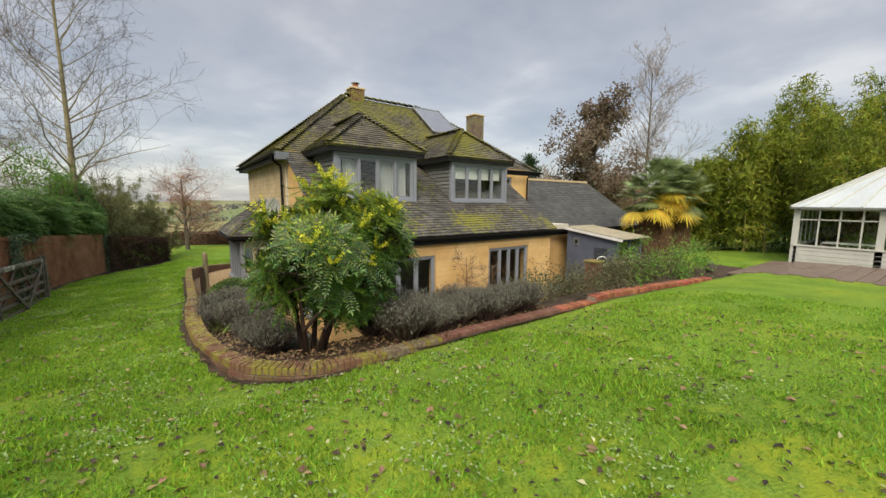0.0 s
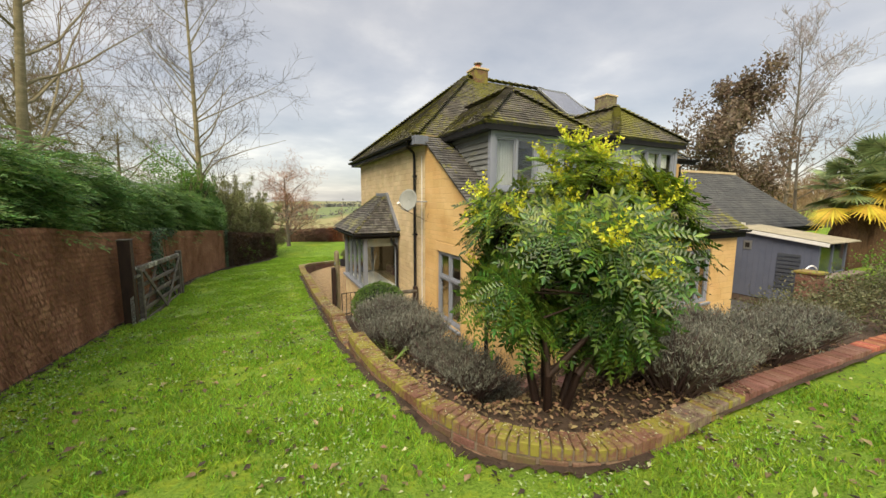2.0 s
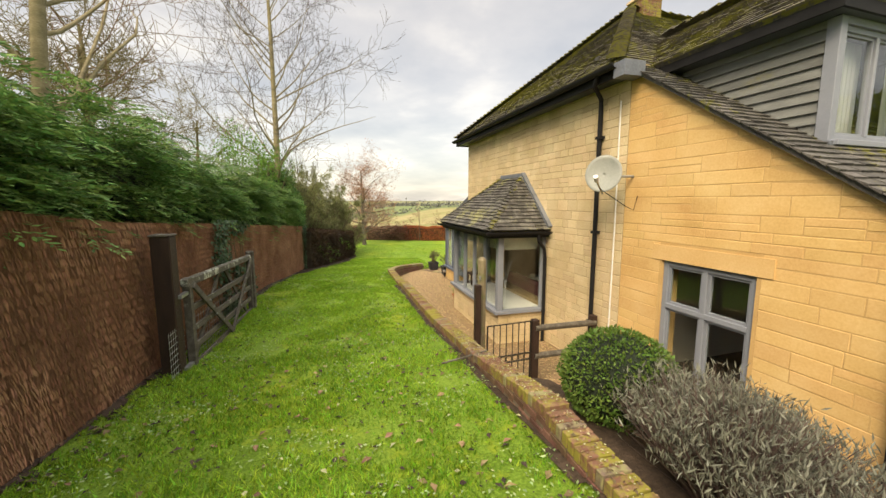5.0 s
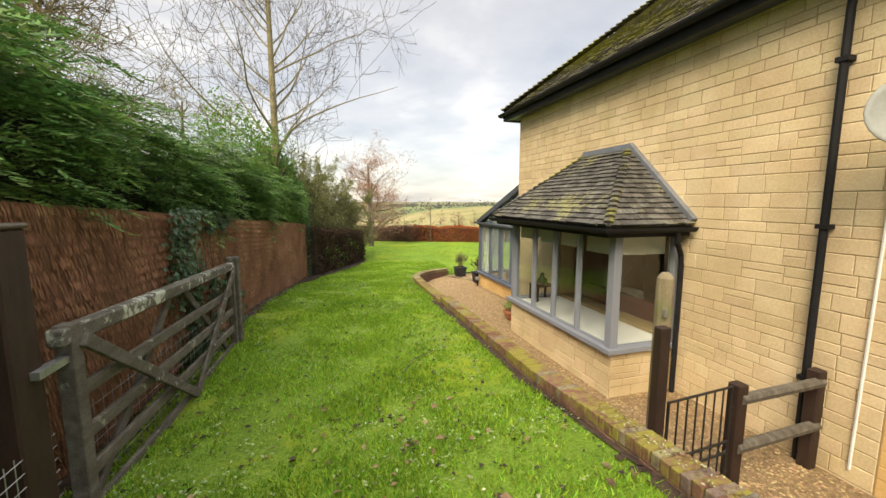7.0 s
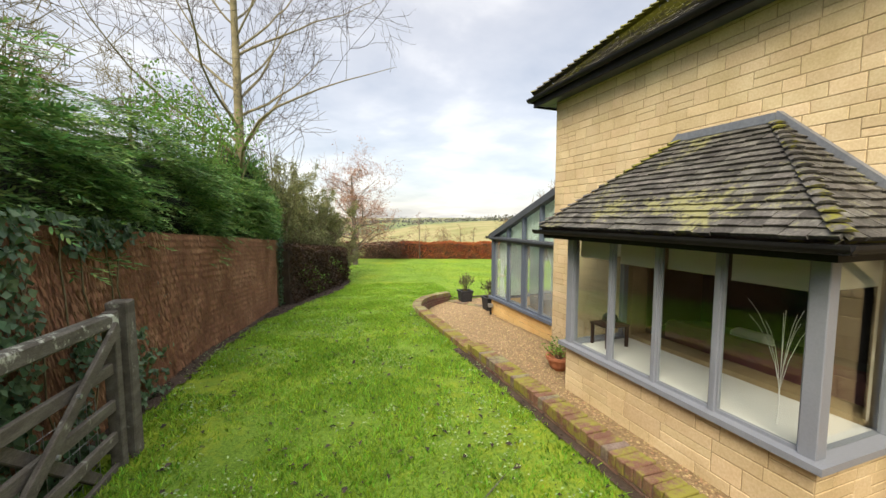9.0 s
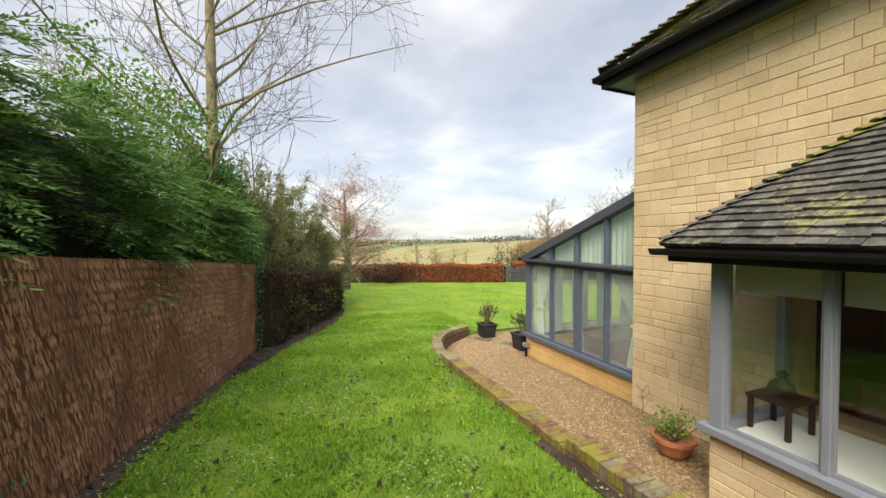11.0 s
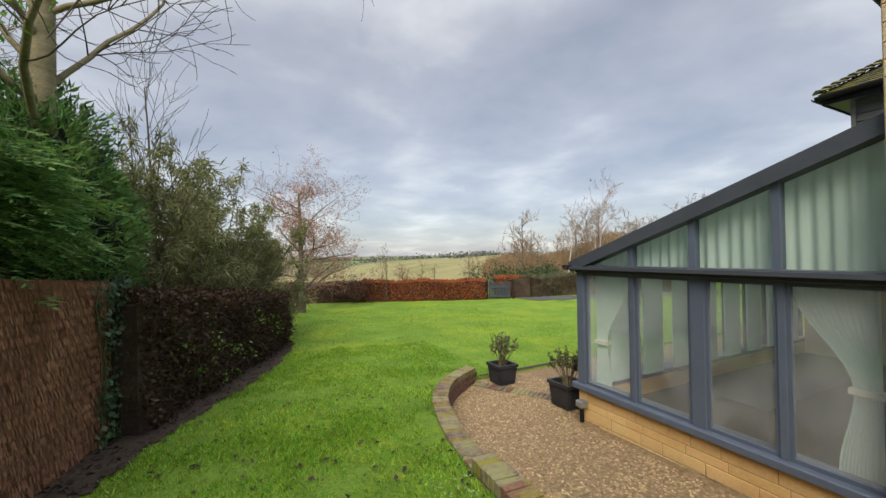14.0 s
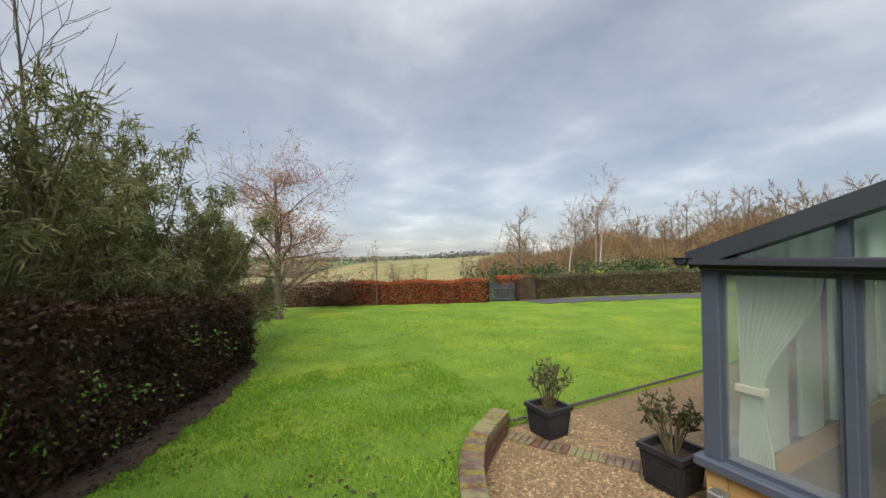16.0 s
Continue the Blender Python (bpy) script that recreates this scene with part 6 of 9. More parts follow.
def ip(t, z):
    p = A + (B - A) * t
    return (p.x, p.y, z)
for z in (-0.42, -0.92, -1.03, -1.42):
    part("bar", rod([ip(0, z), ip(1, z)], 0.011, sides=6), M["iron"], ig)
for k in range(8):
    part("bar", rod([ip(k / 7, -1.42), ip(k / 7, -0.42)], 0.008 if 0 < k < 7 else 0.013, sides=6), M["iron"], ig)
for k in range(7):
    c = ip((k + 0.5) / 7, -0.975)
    part("scroll", rod([(c[0] + 0.045 * math.cos(a), c[1], c[2] + 0.045 * math.sin(a)) for a in [2 * math.pi * j / 10 for j in range(11)]], 0.005, sides=4), M["iron"], ig)
for z in (-0.6, -1.2):
    part("hinge", rod([ip(1, z), (1.47, 11.83, z)], 0.012, sides=6), M["iron"], ig)
rail = thing("rail_fence", "dark two-rail timber fence by the house corner", "fence")
part("post", box(1.46, 1.57, 11.78, 11.89, -1.6, -0.40), M["darkwood"], rail, bevel=0.01)
part("post", box(2.56, 2.67, 11.84, 11.95, -1.6, -0.44), M["darkwood"], rail, bevel=0.01)
part("rail", rod([(1.50, 11.80, -0.53), (2.64, 11.87, -0.56)], 0.05, sides=8), M["oldwood"], rail)
part("rail", rod([(1.50, 11.80, -0.98), (2.64, 11.87, -1.0)], 0.05, sides=8), M["oldwood"], rail)

# ---- plants ----
def fast_mesh(name, verts, faces, material, smooth=False):
    """A mesh from arrays: verts (n, 3), faces (m, 3 or 4)."""
    verts, faces = np.asarray(verts, dtype=np.float32), np.asarray(faces, dtype=np.int32)
    me = bpy.data.meshes.new(name)
    m, k = faces.shape
    me.vertices.add(len(verts)); me.vertices.foreach_set("co", verts.ravel())
    me.loops.add(m * k); me.loops.foreach_set("vertex_index", faces.ravel())
    me.polygons.add(m)
    me.polygons.foreach_set("loop_start", np.arange(0, m * k, k, dtype=np.int32))
    me.materials.append(material)
    me.update(calc_edges=True)
    if smooth:
        me.shade_smooth()
    return me


def unit(v):
    return v / np.maximum(np.linalg.norm(v, axis=-1, keepdims=True), 1e-9)


def leaf_cards(centres, along, normal, length, width, fold=0.25):
    """Pointed leaves: two triangles each, folded along the midrib."""
    n = len(centres)
    a, u = unit(along), None
    s = unit(np.cross(a, normal)); u = np.cross(s, a)
    L, Wd = np.broadcast_to(length, (n,))[:, None], np.broadcast_to(width, (n,))[:, None]
    base, tip, mid = centres, centres + a * L - u * L * 0.08, centres + a * L * 0.45
    left, right = mid + s * Wd * 0.5 + u * Wd * fold, mid - s * Wd * 0.5 + u * Wd * fold
    v = np.stack([base, right, tip, left], 1).reshape(-1, 3)
    i = np.arange(n)[:, None, None] * 4
    f = (np.array([[0, 1, 2], [0, 2, 3]])[None] + i).reshape(-1, 3)
    return v, f


def blade_cards(base, tip, width, normal):
    """Thin two-triangle strips from base to tip."""
    n = len(base)
    s = unit(np.cross(tip - base, normal)) * np.broadcast_to(width, (n,))[:, None] * 0.5
    mid = (base + tip) / 2
    v = np.stack([base - s * 0.6, base + s * 0.6, mid + s, tip, mid - s], 1).reshape(-1, 3)
    i = np.arange(n)[:, None, None] * 5
    f = (np.array([[0, 1, 2], [0, 2, 4], [4, 2, 3]])[None] + i).reshape(-1, 3)
    return v, f


def tubes(segs, sides=4):
    """Tapered tubes: segs rows of x0 y0 z0 x1 y1 z1 r0 r1."""
    g = np.asarray(segs, dtype=np.float64)
    p, q, r0, r1 = g[:, :3], g[:, 3:6], g[:, 6], g[:, 7]
    d = unit(q - p)
    ref = np.where(np.abs(d[:, 2:3]) > 0.9, np.array([[1.0, 0, 0]]), np.array([[0, 0, 1.0]]))
    s = unit(np.cross(d, ref)); u = np.cross(s, d)
    ang = np.arange(sides) * 2 * np.pi / sides
    ring = s[:, None] * np.cos(ang)[None, :, None] + u[:, None] * np.sin(ang)[None, :, None]
    v = np.concatenate([p[:, None] + ring * r0[:, None, None], q[:, None] + ring * r1[:, None, None]], 1).reshape(-1, 3)
    k = np.arange(sides)
    quad = np.stack([k, (k + 1) % sides, sides + (k + 1) % sides, sides + k], 1)
    f = (quad[None] + (np.arange(len(g)) * 2 * sides)[:, None, None]).reshape(-1, 4)
    return v, f


def grow(rng, base, direction, length, radius, levels, kids, angle=45, ratio=0.55, wobble=0.12, lift=0.06, steps=6, start=0.25, taper=0.25, twig=0.004, thin=0.5, reach=1.15):
    """Branches as segments, level by level. Returns (thick, fine, tips)."""
    thick, fine, tips = [], [], []
    todo = [(Vector(base), Vector(direction).normalized(), length, radius, 0)]
    while todo:
        p, d, L, r, lev = todo.pop()
        n = max(2, steps - lev)
        pts = [p.copy()]
        dd = d.copy()
        for i in range(n):
            w = wobble * (0.1 if lev == 0 else 1)
            dd = (dd + Vector((rng.gauss(0, w), rng.gauss(0, w), rng.gauss(0, w) + (0 if lev == 0 else lift)))).normalized()
            p2 = p + dd * (L / n)
            ra, rb_ = r * (1 - (1 - taper) * i / n), r * (1 - (1 - taper) * (i + 1) / n)
            (thick if lev < 2 else fine).append((*p, *p2, max(ra, twig), max(rb_, twig * 0.7)))
            p = p2
            pts.append(p.copy())
        if lev + 1 < levels:
            for k in range(kids[lev]):
                t = start + (1 - start) * (k + rng.random()) / kids[lev] if lev == 0 else 0.15 + 0.85 * rng.random()
                i = min(int(t * n), n - 1)
                c = pts[i].lerp(pts[i + 1], t * n - i)
                seg = (pts[i + 1] - pts[i]).normalized()
                az = rng.uniform(0, 2 * math.pi)
                side = seg.orthogonal().normalized()
                side.rotate(Matrix.Rotation(az, 3, seg))
                an = radians(angle * rng.uniform(0.7, 1.25))
                nd = seg * math.cos(an) + side * math.sin(an)
                todo.append((c, nd, L * ratio * rng.uniform(0.6, 1.15) * (reach - 0.6 * reach / 1.15 * t if lev == 0 else 1), max(r * (1 - (1 - taper) * t) * thin, twig), lev + 1))
        else:
            tips.append((tuple(pts[-1]), tuple(dd)))
    return thick, fine, tips


def bare_tree(name, label, seed, base, height, radius, levels, kids, bark, twig_mat, direction=(0, 0, 1), **kw):
    r = random.Random(seed)
    th, fi, tips = grow(r, (0, 0, 0), direction, height, radius, levels, kids, **kw)
    t = thing(name, label, "tree", at=base)
    put("trunk", fast_mesh("trunk", *tubes(th, 6), bark, smooth=True), t)
    if fi:
        put("branchwork", fast_mesh("branchwork", *tubes(fi, 3), twig_mat), t, kind="stuff")
    return t, tips


nr = np.random.RandomState(7)
M["bark_birch"] = surf("birch_bark", [(0.12, 0.105, 0.06), (0.22, 0.19, 0.11), (0.32, 0.28, 0.18)], 3, 25, bump=0.5, stretch=(1, 1, 3))
M["bark_olive"] = surf("mossy_bark", [(0.07, 0.065, 0.035), (0.15, 0.13, 0.07), (0.22, 0.19, 0.11)], 3, 25, bump=0.5)
M["bark_grey"] = surf("grey_bark", [(0.08, 0.07, 0.055), (0.16, 0.14, 0.11)], 3, 25, bump=0.5)
M["bark_white"] = surf("white_birch_bark", [(0.36, 0.33, 0.30), (0.62, 0.58, 0.54)], 4, 20, bump=0.3)
M["twig_grey"] = surf("grey_twig", [(0.065, 0.055, 0.048), (0.12, 0.10, 0.088)], 2, 20, bump=0)
M["twig_brown"] = surf("brown_twig", [(0.12, 0.08, 0.05), (0.20, 0.135, 0.085)], 2, 20, bump=0)
M["twig_wood"] = surf("woodland_twig", [(0.16, 0.11, 0.06), (0.26, 0.17, 0.09)], 0.4, 6, bump=0)
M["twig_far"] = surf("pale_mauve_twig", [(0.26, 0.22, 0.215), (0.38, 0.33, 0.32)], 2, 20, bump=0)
M["twig_olive"] = surf("mossy_twig", [(0.12, 0.105, 0.05), (0.22, 0.185, 0.085)], 2, 20, bump=0)
M["twig_pink"] = surf("pinkish_twig", [(0.22, 0.14, 0.11), (0.34, 0.21, 0.16)], 2, 20, bump=0)


def foliage(name, cols, vary=0.3, rough=0.55, trans=0.3, scale=1.5, spec=0.3):
    return surf(name, cols, scale, 14, rough=rough, bump=0, vary=vary, per="island", trans=trans, spec=spec)


M["leaf_conifer"] = foliage("conifer_spray", [(0.05, 0.115, 0.035), (0.13, 0.25, 0.068), (0.30, 0.44, 0.125)], 0.5)
M["leaf_dark"] = foliage("dark_evergreen", [(0.02, 0.05, 0.018), (0.045, 0.09, 0.03)], 0.35)
M["leaf_beech"] = foliage("dry_beech_leaf", [(0.03, 0.018, 0.011), (0.06, 0.033, 0.018), (0.095, 0.06, 0.03)], 0.5, trans=0.2)
M["leaf_red"] = foliage("russet_beech_leaf", [(0.20, 0.05, 0.018), (0.36, 0.10, 0.03), (0.46, 0.17, 0.05)], 0.4, trans=0.25)
M["leaf_maroon"] = foliage("maroon_leaf", [(0.09, 0.04, 0.03), (0.17, 0.07, 0.05)], 0.4)
M["leaf_oak"] = foliage("withered_oak_leaf", [(0.34, 0.16, 0.08), (0.50, 0.26, 0.14)], 0.35)
M["leaf_mahonia"] = foliage("mahonia_leaf", [(0.014, 0.042, 0.008), (0.045, 0.098, 0.014), (0.14, 0.215, 0.028)], 0.55, rough=0.38, spec=0.45, trans=0.22)
M["leaf_mahonia_new"] = foliage("young_mahonia_leaf", [(0.07, 0.125, 0.014), (0.17, 0.245, 0.024), (0.34, 0.41, 0.045)], 0.4, rough=0.38, spec=0.45, trans=0.3)
M["flower"] = foliage("yellow_flower", [(0.42, 0.46, 0.03), (0.70, 0.69, 0.06)], 0.35)
M["leaf_lavender"] = foliage("lavender_leaf", [(0.11, 0.115, 0.09), (0.25, 0.26, 0.205)], 0.4)
M["leaf_lavender2"] = foliage("lavender_stalk", [(0.075, 0.052, 0.045), (0.15, 0.105, 0.092)], 0.3)
M["leaf_box"] = foliage("box_leaf", [(0.045, 0.095, 0.018), (0.095, 0.17, 0.03), (0.16, 0.24, 0.05)], 0.3)
M["leaf_fern"] = foliage("fern_leaf", [(0.13, 0.22, 0.045), (0.22, 0.32, 0.08)], 0.2)
M["leaf_coton"] = foliage("cotoneaster_leaf", [(0.055, 0.055, 0.028), (0.115, 0.12, 0.055), (0.22, 0.21, 0.115)], 0.4)
M["leaf_lime"] = foliage("bright_shrub_leaf", [(0.10, 0.22, 0.03), (0.18, 0.34, 0.05)], 0.3)
M["leaf_bamboo"] = foliage("bamboo_leaf", [(0.06, 0.10, 0.010), (0.20, 0.25, 0.025), (0.46, 0.46, 0.06)], 0.5)
M["culm"] = surf("bamboo_culm", [(0.22, 0.20, 0.06), (0.36, 0.32, 0.12)], 2, 20, bump=0.1)
M["leaf_palm"] = foliage("palm_leaf", [(0.12, 0.18, 0.065), (0.30, 0.36, 0.16)], 0.4)
M["leaf_palm_old"] = foliage("yellowed_palm_leaf", [(0.50, 0.36, 0.03), (0.72, 0.54, 0.08)], 0.25)
M["palm_fibre"] = surf("palm_fibre", [(0.05, 0.028, 0.015), (0.13, 0.075, 0.04)], 6, 40, bump=1.0, dist=0.05, stretch=(3, 3, 1))
M["leaf_ivy"] = foliage("ivy_leaf", [(0.03, 0.07, 0.032), (0.07, 0.13, 0.06), (0.14, 0.22, 0.11)], 0.35, rough=0.4)
M["leaf_olean"] = foliage("willow_shrub_leaf", [(0.11, 0.12, 0.05), (0.22, 0.235, 0.095), (0.35, 0.34, 0.16)], 0.4)
M["leaf_brown"] = foliage("bronze_evergreen_leaf", [(0.12, 0.085, 0.06), (0.20, 0.145, 0.10), (0.26, 0.24, 0.17)], 0.3)


# -- conifer hedge above the fence
def conifer_hedge():
    h = thing("conifer_hedge", "dense dark green conifer hedge rising behind the fence", "hedge")
    n = 2500
    y = nr.uniform(-2, 22.6, n)
    fx = np.interp(y, [p[1] for p in FENCE], [p[0] for p in FENCE])
    top = np.interp(y, (-7, 0, 5, 10, 13.5, 15.5, 18, 21, 22.8), (2.75, 2.65, 2.45, 2.4, 2.75, 2.6, 2.1, 2.2, 1.95)) + 0.35 * np.sin(y * 1.1) * np.cos(y * 0.37) + nr.normal(0, 0.16, n)
    bot = np.interp(y, (-6, 5, 9.5, 11.5, 14, 18.7, 22.7), (1.9, 1.62, 1.42, 1.20, 1.05, 0.72, 0.42)) - 0.05
    t = nr.uniform(0, 1, n) ** 0.85
    z = bot + (top - bot) * t
    bulge = 0.42 * np.sin(np.pi * np.clip(t * 0.9 + 0.12, 0, 1)) + 0.20 * np.sin(y * 2.3 + z * 1.7) + 0.10 * np.sin(y * 5.1)
    x = fx - 0.92 + bulge - np.where(t > 0.9, nr.uniform(0, 1.8, n), nr.uniform(0, 0.3, n))
    c = np.stack([x, y, z], 1)
    # a bough: a drooping flat fan of branchlets, each set with small scales
    ax = unit(np.stack([nr.uniform(0.5, 1.0, n), nr.normal(0, 0.55, n), nr.uniform(-0.2, 0.35, n)], 1))
    L = nr.uniform(0.40, 0.78, n)
    side = unit(np.cross(ax, np.array([[0, 0, 1.0]])) + nr.normal(0, 0.22, (n, 3)))
    nrm = unit(np.cross(side, ax))
    nrm *= np.sign(nrm[:, 2:3])
    m, k = 11, 9
    tt = np.linspace(0.12, 1.0, m)
    sg = np.where(np.arange(m) % 2 == 0, 1.0, -1.0); sg[-1] = 0.0
    bp = c[:, None] + ax[:, None] * (L[:, None] * tt)[..., None]
    bp[..., 2] -= 0.30 * L[:, None] * tt[None] ** 2
    bd = unit(ax[:, None] * 0.9 + side[:, None] * (sg[None, :, None] * 0.8) - nrm[:, None] * 0.18 + nr.normal(0, 0.10, (n, m, 3)))
    bl = L[:, None] * (0.52 - 0.30 * tt[None]) * nr.uniform(0.75, 1.2, (n, m))
    uu = np.linspace(0.05, 1.0, k)
    lp = bp[:, :, None] + bd[:, :, None] * (bl[..., None] * uu)[..., None]
    lp[..., 2] -= 0.25 * bl[..., None] * uu ** 2
    bs = unit(np.cross(bd, nrm[:, None]))
    s2 = np.where(np.arange(k) % 2 == 0, 1.0, -1.0); s2[-1] = 0.0
    ld = unit(bd[:, :, None] * 0.95 + bs[:, :, None] * (s2[None, None, :, None] * 0.75) + nr.normal(0, 0.12, (n, m, k, 3)))
    base = lp.reshape(-1, 3)
    tip = base + ld.reshape(-1, 3) * nr.uniform(0.045, 0.085, len(base))[:, None]
    nn = np.repeat(nrm, m * k, 0) + nr.normal(0, 0.2, (len(base), 3))
    v, f = blade_cards(base, tip, 0.017 + 0.010 * nr.rand(len(base)), nn)
    put("sprays", fast_mesh("sprays", v, f, M["leaf_conifer"]), h, kind="stuff")
    # near-black inner mass: shade deep between the sprays is put into its colour
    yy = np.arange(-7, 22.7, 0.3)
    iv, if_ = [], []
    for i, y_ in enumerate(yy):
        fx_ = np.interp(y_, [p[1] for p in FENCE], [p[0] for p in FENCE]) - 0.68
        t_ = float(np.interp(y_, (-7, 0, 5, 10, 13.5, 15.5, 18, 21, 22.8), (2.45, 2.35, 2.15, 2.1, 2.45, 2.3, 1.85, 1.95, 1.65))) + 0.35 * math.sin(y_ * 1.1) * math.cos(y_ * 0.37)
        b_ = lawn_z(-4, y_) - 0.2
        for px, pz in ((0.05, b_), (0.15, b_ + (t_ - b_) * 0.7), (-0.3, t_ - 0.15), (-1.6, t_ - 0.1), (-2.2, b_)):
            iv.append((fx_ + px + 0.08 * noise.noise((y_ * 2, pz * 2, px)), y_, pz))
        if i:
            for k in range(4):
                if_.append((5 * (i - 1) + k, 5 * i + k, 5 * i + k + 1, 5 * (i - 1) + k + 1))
    M["inner_shade"] = surf("hedge_inner_shade", [(0.008, 0.014, 0.008), (0.02, 0.03, 0.016)], 3, 20, bump=1.0, dist=0.1)
    put("inner_mass", mesh_of("inner_mass", iv, if_, M["inner_shade"]), h)


conifer_hedge()


def cloud_leaves(n, pts, spread_, length, width, up=0.2, seed=1):
    """n leaves scattered round points."""
    r = np.random.RandomState(seed)
    pts = np.asarray(pts)
    c = pts[r.randint(0, len(pts), n)] + r.normal(0, spread_, (n, 3))
    al = unit(r.normal(0, 1, (n, 3)) + np.array([0, 0, up]))
    nn = unit(r.normal(0, 1, (n, 3)) + np.array([0, 0, 0.8]))
    return leaf_cards(c, al, nn, length * r.uniform(0.6, 1.25, n), width * r.uniform(0.7, 1.2, n))


def merge(*vf):
    vs, fs, k = [], [], 0
    for v, f in vf:
        vs.append(v); fs.append(f + k); k += len(v)
    return np.concatenate(vs), np.concatenate(fs)


# -- trees behind the fence
birch, tips = bare_tree("birch_tree", "tall bare birch with a pale mossy trunk", 6, (-3.55, 23.7, -1.5), 14.5, 0.17, 4, (40, 11, 6), M["bark_birch"], M["twig_grey"],
                        angle=52, ratio=0.45, wobble=0.11, lift=0.05, steps=11, start=0.24, twig=0.006, thin=0.34, taper=0.12, reach=0.9)
scrub, tips = bare_tree("bare_tree", "wide bare tree with tangled brown twigs behind the hedge", 9, (-8.2, 20.5, -1.2), 7.6, 0.16, 4, (20, 11, 8), M["bark_olive"], M["twig_olive"],
                        angle=58, ratio=0.52, wobble=0.2, lift=0.0, steps=7, start=0.12, twig=0.009, thin=0.45)
tagged(scrub, group="scrub trees")
for (x, y, s, rz_) in ((-9.0, 15.5, 1.1, 60), (-7.0, 18.0, 0.8, 15), (-6.8, 11.5, 0.85, 100), (-7.6, 9.0, 1.0, 200), (-12.5, 24.0, 1.25, 130), (-9.0, 5.0, 1.05, 300), (-14, 8.0, 1.3, 20), (-8.0, 29.0, 0.95, 250), (-13, 33.0, 1.2, 80), (-10, -1, 1.0, 140)):
    copy_thing(scrub, pose(x, y, lawn_z(x, y) - 0.1, 0, 0, rz_) @ Matrix.Scale(s, 4))
limb, tips = bare_tree("overhanging_tree", "bare tree with long mossy limbs reaching over the fence", 14, (-5.6, 13.6, -0.9), 10.5, 0.13, 4, (17, 8, 5), M["bark_birch"], M["twig_brown"],
                       direction=(0.06, 0.02, 1), angle=50, ratio=0.60, wobble=0.12, lift=0.05, steps=10, start=0.24, twig=0.006, thin=0.40)
limb2, tips = bare_tree("overhanging_tree", "bare tree with long mossy limbs reaching over the fence", 23, (-5.4, 6.4, -0.4), 10.0, 0.11, 4, (15, 8, 5), M["bark_birch"], M["twig_grey"],
                        direction=(0.05, 0.05, 1), angle=50, ratio=0.60, wobble=0.12, lift=0.05, steps=10, start=0.26, twig=0.006, thin=0.40)

holly = thing("holly_bush", "glossy yellow-green evergreen bush behind the hedge", "bush", at=(-4.3, 21.6, 0))
pts = nr.normal(0, 1, (60, 3)) * (0.5, 0.6, 0.55) + (0, 0, 2.7)
put("leaves", fast_mesh("leaves", *cloud_leaves(2600, pts, 0.16, 0.09, 0.05), M["leaf_lime"]), holly, kind="stuff")
put("stemwork", fast_mesh("stemwork", *tubes([(0, 0, -1.1, *p, 0.03, 0.006) for p in pts[:25]], 4), M["bark_olive"]), holly)


